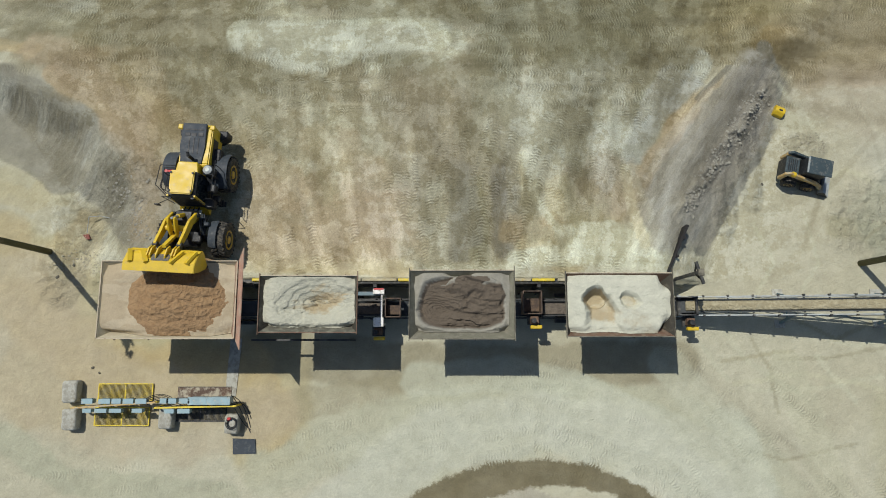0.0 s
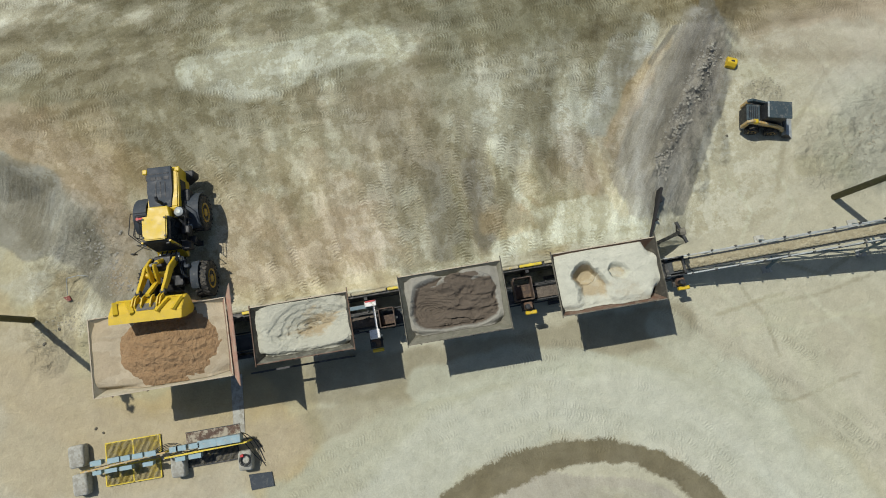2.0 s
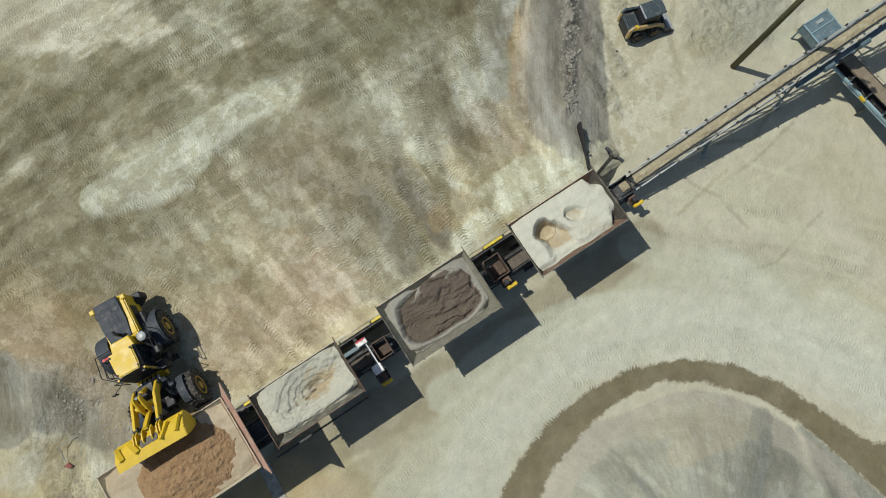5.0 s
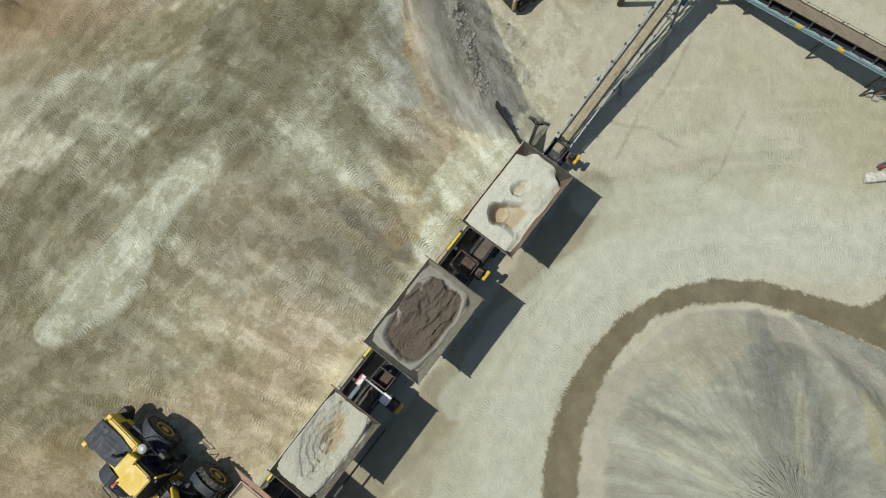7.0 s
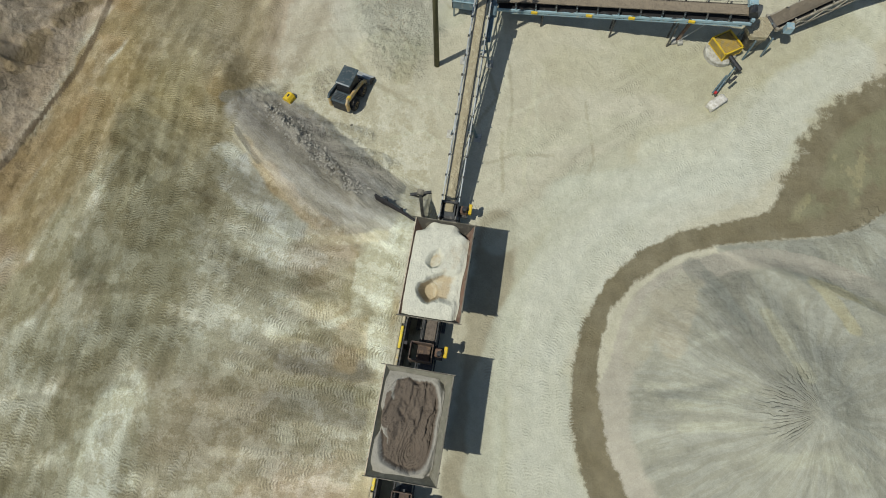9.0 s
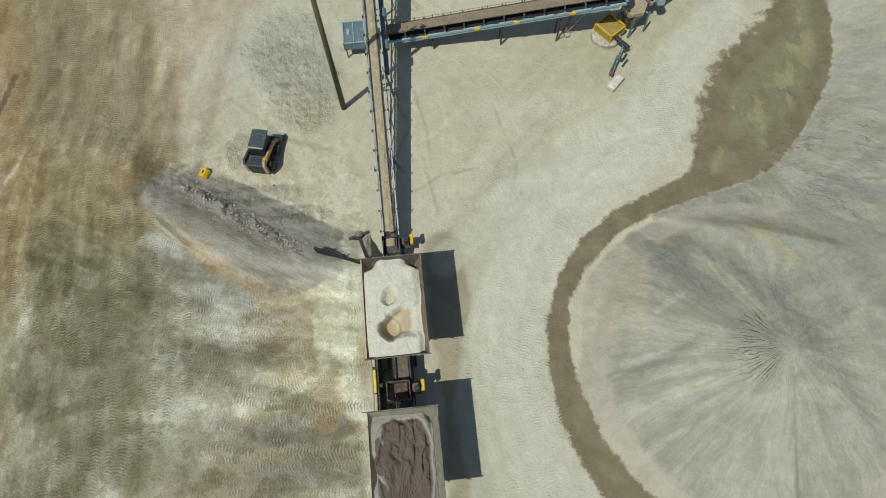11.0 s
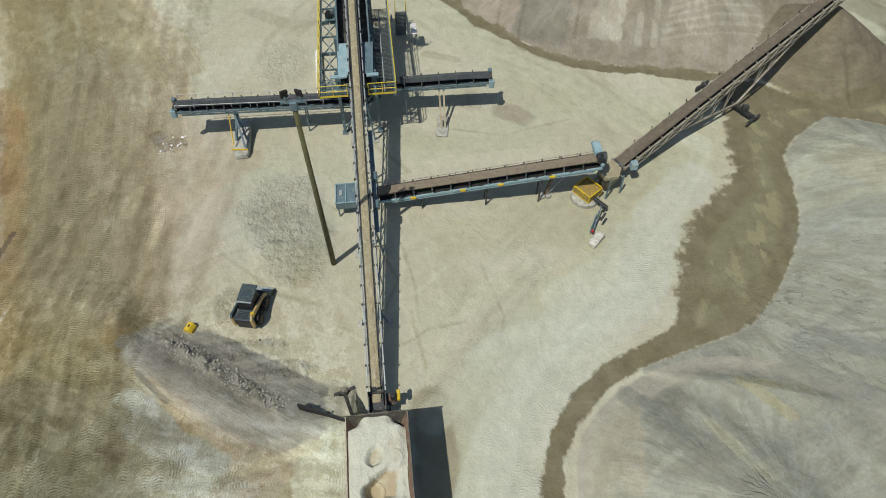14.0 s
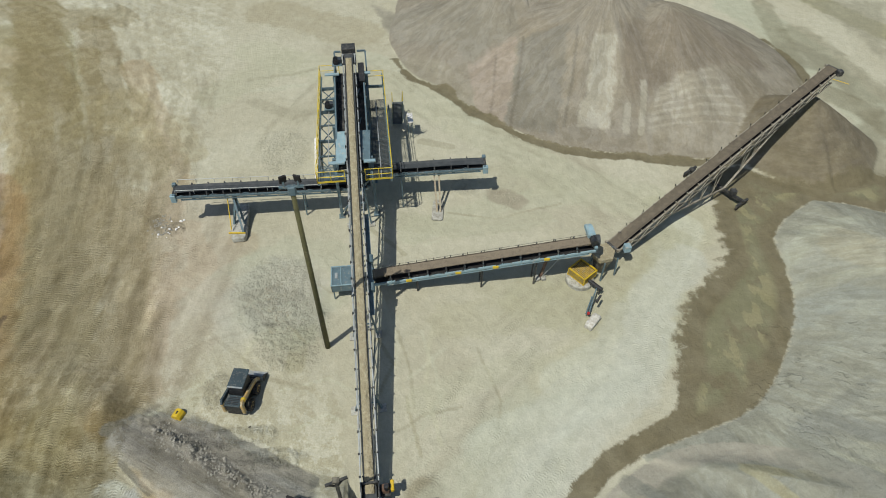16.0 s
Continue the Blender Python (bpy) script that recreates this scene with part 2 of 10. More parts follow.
M_RED = shader("red_paint", (0.45, 0.03, 0.03), 0.5)
M_GLASS = shader("dark_glass", (0.015, 0.02, 0.024), 0.08, 0.0, 0.1, 3, 30, None, 0, 0)
M_TAN = shader("tan_paint", (0.45, 0.30, 0.10), 0.5, 0.0, 0.2, 3, 30, DUST, 0.3)


def sand(name, color, other, scale=0.6, bump=0.5):
    return shader(name, color, 0.95, 0.0, 0.16, scale, 14, other, 0.45, bump, 7, 0.16)


M_SAND_RED = sand("red_brown_sand", (0.262, 0.162, 0.078), (0.31, 0.20, 0.10), 1.6, 0.9)
M_SAND_WHITE = sand("pale_sand", (0.58, 0.585, 0.49), (0.49, 0.485, 0.39), 0.9, 0.7)
M_SAND_DARK = sand("brown_grey_sand", (0.112, 0.094, 0.074), (0.155, 0.13, 0.10), 1.6, 0.8)
M_SAND_BROWN = sand("brown_sand", (0.175, 0.145, 0.10), (0.21, 0.175, 0.12), 1.6, 0.6)
M_SAND_TAN = sand("tan_sand", (0.385, 0.345, 0.225), (0.31, 0.27, 0.165), 2.5, 0.9)
M_SAND_PAN = sand("pale_dust", (0.455, 0.415, 0.295), (0.42, 0.37, 0.255), 0.6, 0.25)
M_LINER = shader("olive_bin_lining", (0.100, 0.098, 0.074), 0.85, 0.0, 0.2, 1.5, 20, (0.19, 0.185, 0.14), 0.3)
M_CRUST = sand("grey_sand_crust", (0.30, 0.295, 0.245), (0.24, 0.23, 0.19), 1.5, 0.6)
M_PAN_RIM = shader("dusty_pan_rim", (0.45, 0.39, 0.28), 0.9, 0.0, 0.2, 2.0, 25, (0.30, 0.21, 0.14), 0.12)
M_PANEL = shader("faded_rust_panel", (0.36, 0.21, 0.15), 0.85, 0.0, 0.2, 1.5, 20, (0.38, 0.29, 0.21), 0.3)
M_WORN = shader("dust_covered_kerb", (0.40, 0.36, 0.24), 0.9, 0.0, 0.25, 3.0, 25, (0.42, 0.30, 0.06), 0.15)


def sand_mix(name, first, second):
    """Two kinds of sand, blended by the field "kind" and a ragged noise, with grain, crumbs and cracks."""
    m = bpy.data.materials.new(name)
    m.use_nodes = True
    nt = m.node_tree
    n, l = nt.nodes, nt.links
    b = n["Principled BSDF"]
    geo = n.new("ShaderNodeNewGeometry")
    kind = n.new("ShaderNodeAttribute")
    kind.attribute_name = "kind"

    def nz(s, d, r=0.65):
        t = n.new("ShaderNodeTexNoise")
        t.inputs["Scale"].default_value, t.inputs["Detail"].default_value, t.inputs["Roughness"].default_value = s, d, r
        l.new(geo.outputs["Position"], t.inputs["Vector"])
        return t.outputs["Fac"]

    def calc(op, p, q, r=None):
        t = n.new("ShaderNodeMath")
        t.operation = op
        for i, v in enumerate((p, q, r)):
            if isinstance(v, (int, float)):
                t.inputs[i].default_value = v
            elif v is not None:
                l.new(v, t.inputs[i])
        return t.outputs[0]

    wide = calc("MULTIPLY_ADD", calc("SUBTRACT", nz(4.0, 7.0, 0.72), 0.5), 0.8, kind.outputs["Fac"])
    wide = calc("MULTIPLY_ADD", calc("SUBTRACT", wide, 0.5), 2.0, 0.5)
    mix = n.new("ShaderNodeMix")
    mix.data_type = "RGBA"
    l.new(calc("MINIMUM", calc("MAXIMUM", wide, 0.0), 1.0), mix.inputs[0])
    mix.inputs[6].default_value, mix.inputs[7].default_value = (*first, 1), (*second, 1)
    grain = calc("MULTIPLY", calc("MULTIPLY_ADD", nz(2.2, 8.0, 0.72), 0.55, 0.725), calc("MULTIPLY_ADD", nz(28, 5.0, 0.75), 0.5, 0.75))
    sc = n.new("ShaderNodeVectorMath")
    sc.operation = "SCALE"
    l.new(mix.outputs[2], sc.inputs[0]), l.new(grain, sc.inputs["Scale"])
    l.new(sc.outputs[0], b.inputs["Base Color"])
    b.inputs["Roughness"].default_value, b.inputs["Specular IOR Level"].default_value = 0.95, 0.2
    bp = n.new("ShaderNodeBump")
    bp.inputs["Strength"].default_value, bp.inputs["Distance"].default_value = 0.6, 0.16
    l.new(calc("MULTIPLY_ADD", nz(3.0, 10.0, 0.74), 1.1, calc("MULTIPLY", nz(22, 6.0, 0.75), 0.22)), bp.inputs["Height"])
    l.new(bp.outputs[0], b.inputs["Normal"])
    return m
M_GRATE = shader("grey_grating", (0.085, 0.10, 0.10), 0.7, 0.2, 0.2, 3, 30, (0.16, 0.16, 0.14), 0.2)
M_SHEET = shader("rust_stained_sheet", (0.10, 0.062, 0.042), 0.8, 0.0, 0.3, 1.3, 18, (0.36, 0.33, 0.25), 0.3)
# dark steel for bin ends, with shade on those walls put into its colour
M_SHADE = shader("shaded_bin_wall", (0.045, 0.041, 0.030), 0.8, 0.0, 0.3, 1.5, 20, (0.10, 0.09, 0.065), 0.25)
M_OLIVE = shader("olive_bin_wall", (0.165, 0.160, 0.115), 0.85, 0.0, 0.2, 1.5, 20, (0.22, 0.21, 0.16), 0.3)
M_BROWNED = shader("browned_steel", (0.085, 0.062, 0.048), 0.75, 0.2, 0.35, 3, 25, (0.16, 0.11, 0.07), 0.3)
M_PITCH = shader("blackened_steel", (0.012, 0.011, 0.010), 0.8, 0.0, 0.3, 3, 25)


# ---- ground ----
def axis(lo, a, b, hi, far):
    """Grid lines: close together where the camera looks most, wider outside."""
    inner = np.concatenate([np.arange(lo, a, 0.26), np.arange(a, b, 0.12), np.arange(b, hi, 0.26)])
    tail = np.geomspace(0.5, far, 26)
    return np.concatenate([(lo - tail)[::-1], inner, hi + tail])


GX, GY = axis(-36, -29, 48, 86, 2500), axis(-66, -27, 34, 47, 2500)
XX, YY = np.meshgrid(GX, GY, indexing="ij")
ZZ = terrain(XX, YY)
WX = XX + 1.5 * (fbm(XX * 0.9, YY * 0.9, 51, 6) - 0.5)
WY = YY + 1.5 * (fbm(XX * 0.9, YY * 0.9, 61, 6) - 0.5)
TONE = np.empty(XX.shape + (3,))
drift = smooth(0.38, 0.62, fbm(XX * 0.13, YY * 0.13, 66, 5))[..., None]
TONE[:] = np.array((0.463, 0.449, 0.332)) * drift + np.array((0.430, 0.411, 0.297)) * (1 - drift)
TREAD = np.zeros(XX.shape + (3,))
FLOW = np.zeros(XX.shape + (3,))
ZONE = np.zeros(XX.shape, int)
MARK = np.zeros(XX.shape + (3,))
SWEPT = np.zeros(XX.shape)


def set_flow(mask, across, along, weight):
    """The way in which dust and ruts are drawn out over a part of the ground."""
    ZONE[mask] = ZONE.max() + 1
    FLOW[mask] = np.stack([across + 0 * XX, along + 0 * XX, weight + 0 * XX], -1)[mask]


def round_about(cx, cy, seam):
    """Distance and angle about a place; the angle jumps at the direction seam."""
    turn = math.pi - seam
    dx, dy = XX - cx, YY - cy
    c, s = math.cos(turn), math.sin(turn)
    return np.hypot(dx, dy), np.arctan2(s * dx + c * dy, c * dx - s * dy)


# open yard: weak sweep round the stacker; lanes along the bank; fan of the ramp; bend of the haul road; slopes of the heaps
r, th = round_about(46.0, -34.0, -0.9)
set_flow(XX > -99, r, th * 22, 0.42)
set_flow((YY > 15.5) & (XX > 14), YY - 0.012 * (XX - 30) ** 2, XX, 0.9)
fan = XX / (1 + 0.028 * (YY - 4))
inside = (YY > 3.6) & (XX > -24) & (XX < 15 + 0.5 * (YY - 8)) & (XX < 20)
set_flow(inside, fan, YY, 1.0)
bend = fbm(XX * 0.12, YY * 0.12, 88) * 8
set_flow((YY + bend > 21.5) & (XX < 16), YY - 0.10 * XX + 0.010 * (XX - 5) ** 2, XX, 1.0)
r, th = round_about(6.0, -18.0, -1.57)
set_flow((r < 20) & (YY < 0.2), r, th * 14, 0.42 * (1 - smooth(14, 20, r)))
# slopes beside the ramp: slides down the west one, layers along the east one
west = np.interp(YY, [3, 8, 12.5, 16.5, 22, 34], [-16.4, -16.6, -20, -27, -34, -45])
east = np.interp(YY, [3, 5, 7.3, 10.7, 14.1, 16.6, 19, 34], [12.3, 12.5, 13.2, 14.9, 16.8, 18.4, 22, 30])
set_flow((YY > 3.6) & (YY < 20) & (XX < west + 0.6) & (XX > west - 5.6), (XX - YY) * 0.9, XX + YY, 1.6)
set_flow((YY > 4) & (YY < 17.5) & (XX > east - 3.2) & (XX < east + 4.2), XX * 0.82 - YY * 0.57, (XX * 0.57 + YY * 0.82) * 0.6, 1.25)
blotch = smooth(0.35, 0.65, fbm(XX * 0.3, YY * 0.3, 86))
HEAPS = ((4.7, -17.8, 5.0, 10.2, 1, -1.57, (0.312, 0.315, 0.246)), (68.0, -17.0, 7.8, 15.5, 6, -0.4, (0.262, 0.240, 0.184)), (60.0, -24.5, 8.6, 18.0, 7, -0.4, (0.262, 0.239, 0.182)),
         (57.0, -30.0, 7.6, 15.4, 8, -0.4, (0.262, 0.238, 0.178)), (43.3, -39.1, 5.0, 7.3, 9, -0.7, (0.178, 0.160, 0.108)))
LAYERS = [cone(XX, YY, *h[:5]) for h in HEAPS]
LONG, LONG_ALONG, LONG_IN = long_heap(XX, YY)
TALLEST = np.maximum(np.maximum.reduce(LAYERS), LONG)
own = (LONG >= TALLEST) & (LONG > 0.0)
set_flow(own, LONG_ALONG * 1.15 + 2.2 * (fbm(XX * 0.25, YY * 0.25, 87) - 0.5), LONG_IN, 0.25 + 0.7 * blotch)
TONE[own] = (0.318, 0.322, 0.250)
for h, layer in zip(HEAPS, LAYERS):
    r, th = round_about(h[0], h[1], h[5])
    own = (layer >= TALLEST) & (layer > 0.06)
    bent = th + 0.25 * (fbm(XX * 0.25, YY * 0.25, 87) - 0.5)
    if h[4] == 9:
        set_flow(own, r * 1.2, th * 9, 0.5)
    else:
        set_flow(own, bent * 7, r, 0.2 + 0.75 * blotch)
    TONE[own] = h[6]

# the drawing-out fades where two parts meet
rim = np.zeros(XX.shape)
rim[1:] = np.maximum(rim[1:], ZONE[1:] != ZONE[:-1])
rim[:, 1:] = np.maximum(rim[:, 1:], ZONE[:, 1:] != ZONE[:, :-1])
fade = rim.copy()
for k in range(9):
    wide = fade.copy()
    for ax in (0, 1):
        wide = np.maximum(wide, np.maximum(np.roll(fade, 1, ax), np.roll(fade, -1, ax)) - 0.11)
    fade = wide
FLOW[..., 2] *= 1 - fade.clip(0, 1)
# pale, even toe of the nearest heap
r = np.hypot(XX - 4.7, YY + 17.8) + 0.8 * (fbm(XX * 0.5, YY * 0.5, 84) - 0.5)
toe = (smooth(8.1, 8.6, r) * (1 - smooth(10.2, 10.8, r)) * (LAYERS[0] > 0.02))[..., None]
TOE_SAND = toe[..., 0]
TONE[:] = TONE * (1 - toe) + np.array((0.382, 0.364, 0.284)) * toe
FLOW[..., 2] *= 1 - 0.8 * toe[..., 0]
# cracked top of the nearest heap, churned ground, wet ground
r, th = round_about(4.7, -17.8, -1.57)
turn_to = np.arctan2(YY + 17.8, XX - 4.7)
MARK[..., 0] = smooth(0.3, 0.7, r) * (1 - smooth(1.6, 3.0, r + 0.8 * (fbm(XX * 0.8, YY * 0.8, 63, 3) - 0.5))) * (1 - smooth(0.9, 1.4, np.abs(turn_to - 1.3)))


# brown cut bank behind the haul road
edge = np.interp(XX, [-60, 0, 12, 26, 39, 51, 80], [40, 33, 31, 28, 30, 35.5, 52])
cutting = smooth(-0.5, 0.8, YY - edge + 0.8 * (fbm(XX * 0.35, YY * 0.35, 41) - 0.5))[..., None]
rill = fbm(XX * 0.9 + 0.4 * YY, YY * 0.35, 43)[..., None]
TONE[:] = TONE * (1 - cutting) + np.array((0.385, 0.320, 0.222)) * (0.62 + 0.76 * rill) * cutting


lower = (1 - smooth(0.7, 1.3, np.hypot((XX - 17.0) / 5.5, (YY + 29.0) / 5.5) + 0.8 * (fbm(XX * 0.5, YY * 0.5, 46) - 0.5))) * smooth(0.45, 0.6, fbm(XX * 0.7, YY * 0.7, 47))
MARK[..., 0] = np.maximum(MARK[..., 0], 0.38 * lower)


def churn(x, y, rx, ry, amount=1.0):
    d = np.hypot((XX - x) / rx, (YY - y) / ry) + 0.5 * (fbm(XX * 0.6, YY * 0.6, 77) - 0.5)
    MARK[..., 1] = np.maximum(MARK[..., 1], amount * (1 - smooth(0.6, 1.1, d)))


churn(26.5, 7.5, 3.6, 3.0)
churn(29.5, 8.5, 4.0, 3.5, 0.7)
churn(-22.3, 4.2, 1.6, 2.2)
churn(-20.5, 8.0, 3.0, 2.5, 0.8)
churn(-18.0, 9.5, 2.4, 2.0, 0.7)
churn(18.4, 11.0, 0.9, 3.2, 0.9)
churn(16.8, 8.2, 0.8, 2.2, 0.9)
churn(21.8, 11.9, 1.6, 1.0, 0.6)
churn(37.3, 17.2, 0.9, 0.9, 0.8)
churn(46.5, 9.0, 3.6, 2.6, 0.5)
churn(40.0, -7.0, 1.4, 1.2, 0.5)
churn(20.0, 31.5, 14.0, 2.6, 0.9)
churn(-19.5, 3.5, 1.2, 2.5, 0.6)


def window(points, reach):
    """The part of the ground grid round a line of points."""
    xs, ys = [p[0] for p in points], [p[1] for p in points]
    a, b = np.searchsorted(GX, min(xs) - reach), np.searchsorted(GX, max(xs) + reach)
    c, d = np.searchsorted(GY, min(ys) - reach), np.searchsorted(GY, max(ys) + reach)
    return slice(a, b), slice(c, d)


def stain(points, w, color, amount, crisp=False):
    """Another colour of sand along a line of points, w metres to each side, with ragged edges."""
    at = window(points, w * 1.6 + 1.5)
    ragged = min(1.0, 0.12 + w / 4.0) * (0.6 if crisp else 1.0)
    x, y = XX[at] + (WX[at] - XX[at]) * ragged, YY[at] + (WY[at] - YY[at]) * ragged
    d, along, side = near(points, x, y)
    f = FLOW[at]
    streak = fbm(f[..., 0] * 1.5 + 0.4 * XX[at], f[..., 1] * 0.22, 71, 3) - 0.5
    low, high = (0.90, 1.04) if crisp or amount > 0.9 else (0.72, 1.06)
    k = amount * (1 - smooth(low, high, d / w + 0.8 * streak * np.clip(f[..., 2], 0.3, 1) * (amount < 0.9 and not crisp)))
    k = k * (0.85 + 0.5 * (fbm(XX[at] * 1.1, YY[at] * 1.1, 73, 3) - 0.35))
    if crisp and w > 0.4:
        SWEPT[at] = np.maximum(SWEPT[at], k)
    k = np.clip(k, 0, 1)[..., None]
    TONE[at] = TONE[at] * (1 - k) + np.array(color) * k


SHADES = random.Random(11)


def ruts(points, w=0.42, gap=1.15, amount=1.0):
    """The two wheel tracks of a loader along a line of points, pressed paler or darker than the sand round them."""
    shade = SHADES.choice((-0.16, -0.11, -0.05, 0.05, 0.10, 0.14)) * min(1.0, amount * 1.2)
    at = window(points, gap + w + 1.0)
    d, along, side = near(points, XX[at], YY[at])
    for off in (-gap, gap):
        k = amount * (1 - smooth(0.6, 1.25, np.abs(side - off) / w)) * (d < gap + 2 * w)
        cell = TREAD[at]
        put = k > 0.25
        cell[put] = np.stack([along, side - off, k], -1)[put]
        TREAD[at] = cell
        TONE[at] *= 1 + (shade * k * smooth(0.3, 0.6, fbm(XX[at] * 0.45, YY[at] * 0.45, 64, 3)))[..., None] * np.array([0.95, 1.0, 1.12])


def patch_area(outline, color, amount, edge=0.15, ragged=0.5):
    """Another colour of sand within an outline, with a ragged rim."""
    at = window(outline, 2.0)
    x, y = XX[at] + (WX[at] - XX[at]) * ragged, YY[at] + (WY[at] - YY[at]) * ragged
    d = np.where(within(outline, x, y), 1, -1) * near(outline + outline[:1], x, y)[0]
    k = (amount * smooth(-edge, edge, d) * (0.85 + 0.5 * (fbm(XX[at] * 1.1, YY[at] * 1.1, 73, 3) - 0.35))).clip(0, 1)[..., None]
    TONE[at] = TONE[at] * (1 - k) + np.array(color) * k


stain([(-22.5, 19.1), (-9.6, 18.7), (4.0, 18.7), (19.5, 19.1)], 4.19, (0.240, 0.213, 0.126), 0.85)
stain([(-14.5, 10.1), (-2.6, 9.8), (11.0, 10.3)], 5.50, (0.306, 0.275, 0.172), 0.85)
stain([(3.3, 19.9), (12.6, 19.1), (25.2, 18.8)], 1.91, (0.178, 0.152, 0.078), 0.75)
stain([(-22.7, 20.6), (-17.9, 18.3), (-13.2, 13.9)], 1.84, (0.184, 0.160, 0.082), 0.7)
stain([(-15.5, 20.7), (-12.0, 15.7)], 1.01, (0.172, 0.146, 0.071), 0.6)
stain([(-22.1, 17.2), (-18.1, 14.2), (-15.0, 12.1)], 1.48, (0.326, 0.261, 0.142), 0.7)
stain([(-10.7, 5.6), (-2.0, 5.3)], 1.25, (0.392, 0.297, 0.164), 0.65)
stain([(-7.1, 8.8), (-3.2, 6.5)], 1.11, (0.355, 0.265, 0.147), 0.45)
stain([(-4.2, 7.2), (-2.9, 4.3)], 0.82, (0.364, 0.265, 0.147), 0.4)
stain([(-11.0, 10.4), (-8.3, 8.5)], 1.28, (0.355, 0.265, 0.142), 0.6)
stain([(-11.9, 17.9), (-8.9, 18.3), (-6.2, 18.3)], 1.01, (0.431, 0.432, 0.318), 0.95)
stain([(-9.8, 17.2), (-7.4, 16.4)], 1.00, (0.451, 0.453, 0.335), 0.95)
stain([(-6.1, 17.4), (-2.8, 17.8), (0.2, 18.1)], 0.67, (0.401, 0.402, 0.290), 0.85)
stain([(-3.2, 19.9), (3.3, 19.1)], 0.89, (0.347, 0.340, 0.234), 0.7)
stain([(-5.3, 13.5), (-0.8, 12.7)], 1.46, (0.355, 0.354, 0.248), 0.7)
stain([(-4.1, 16.1), (-0.1, 16.5)], 0.53, (0.373, 0.373, 0.255), 0.7)
stain([(-7.2, 12.1), (-6.1, 7.8)], 0.70, (0.355, 0.332, 0.207), 0.5)
stain([(0.7, 9.8), (1.0, 4.3)], 0.69, (0.209, 0.201, 0.151), 0.75)
stain([(-1.4, 8.8), (-1.2, 4.3)], 0.50, (0.243, 0.235, 0.157), 0.5)
stain([(3.9, 15.3), (3.4, 9.8), (3.8, 5.3)], 0.96, (0.219, 0.204, 0.148), 0.7)
stain([(1.8, 8.8), (2.1, 4.3)], 0.63, (0.243, 0.239, 0.130), 0.6)
stain([(7.5, 14.3), (5.7, 11.1)], 0.80, (0.243, 0.235, 0.162), 0.6)
stain([(4.9, 10.8), (5.1, 8.5)], 0.38, (0.441, 0.427, 0.294), 0.8)
stain([(7.0, 11.2), (9.7, 12.0), (11.8, 12.4)], 1.02, (0.392, 0.402, 0.310), 0.8)
stain([(5.5, 15.0), (7.0, 12.2)], 0.67, (0.364, 0.359, 0.255), 0.6)
stain([(6.4, 8.8), (6.5, 5.9), (6.8, 4.9)], 0.70, (0.411, 0.350, 0.188), 0.6)
stain([(8.1, 5.6), (11.8, 4.9)], 1.24, (0.526, 0.537, 0.399), 0.9)
stain([(4.6, 5.3), (7.1, 4.6)], 0.81, (0.441, 0.378, 0.213), 0.8)
stain([(10.5, 10.0), (10.8, 7.6), (11.5, 5.6)], 0.36, (0.482, 0.427, 0.263), 0.9)
stain([(8.6, 8.9), (9.4, 7.2)], 0.73, (0.288, 0.250, 0.140), 0.7)
stain([(13.4, 16.1), (15.2, 16.8)], 1.16, (0.329, 0.340, 0.270), 0.7)
stain([(11.5, 13.5), (13.3, 14.2), (14.7, 15.0)], 1.02, (0.273, 0.273, 0.220), 0.6)
stain([(12.4, 6.6), (15.1, 10.5), (19.2, 16.2)], 1.87, (0.281, 0.269, 0.213), 0.9)
stain([(11.9, 9.0), (14.2, 13.5)], 0.74, (0.300, 0.281, 0.213), 0.6)
stain([(14.5, 6.2), (17.2, 10.4), (20.5, 15.1)], 1.16, (0.197, 0.191, 0.151), 0.85)
stain([(11.3, 10.0), (12.8, 12.1), (14.3, 13.9)], 0.27, (0.334, 0.258, 0.137), 0.6)
stain([(19.4, 18.3), (21.3, 19.5), (25.9, 18.0)], 0.84, (0.172, 0.136, 0.066), 0.6)
stain([(-27.0, 14.3), (-24.5, 13.7), (-20.5, 11.1), (-16.6, 7.5)], 2.26, (0.273, 0.261, 0.198), 0.9)
stain([(-26.2, 15.5), (-23.0, 13.6), (-19.1, 11.7), (-16.3, 8.8)], 0.84, (0.216, 0.211, 0.168), 0.75)
stain([(-24.7, 11.8), (-20.0, 9.2)], 0.70, (0.329, 0.314, 0.227), 0.6)
stain([(-26.6, 19.5), (-24.2, 19.5), (-21.6, 20.3)], 1.02, (0.313, 0.310, 0.227), 0.8)
stain([(-26.2, 17.6), (-24.1, 17.2)], 0.46, (0.441, 0.332, 0.158), 0.7)
stain([(-26.5, 9.7), (-23.1, 9.0)], 1.01, (0.392, 0.359, 0.213), 0.6)
stain([(-26.0, 4.6), (-20.7, 1.6), (-15.6, -1.3)], 3.28, (0.411, 0.368, 0.207), 0.9)
stain([(-23.3, -2.2), (-17.1, -2.9), (-9.8, -1.3), (-9.6, -5.3)], 2.57, (0.401, 0.354, 0.203), 0.88)
# two darker grey-brown strips along the south side of the bins
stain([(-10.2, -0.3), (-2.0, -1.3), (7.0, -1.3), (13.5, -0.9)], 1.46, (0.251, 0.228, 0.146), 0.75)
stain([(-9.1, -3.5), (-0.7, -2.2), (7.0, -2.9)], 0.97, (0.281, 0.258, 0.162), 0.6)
stain([(-24.9, -5.0), (-20.9, -7.5), (-12.0, -8.3)], 0.82, (0.373, 0.378, 0.270), 0.8)
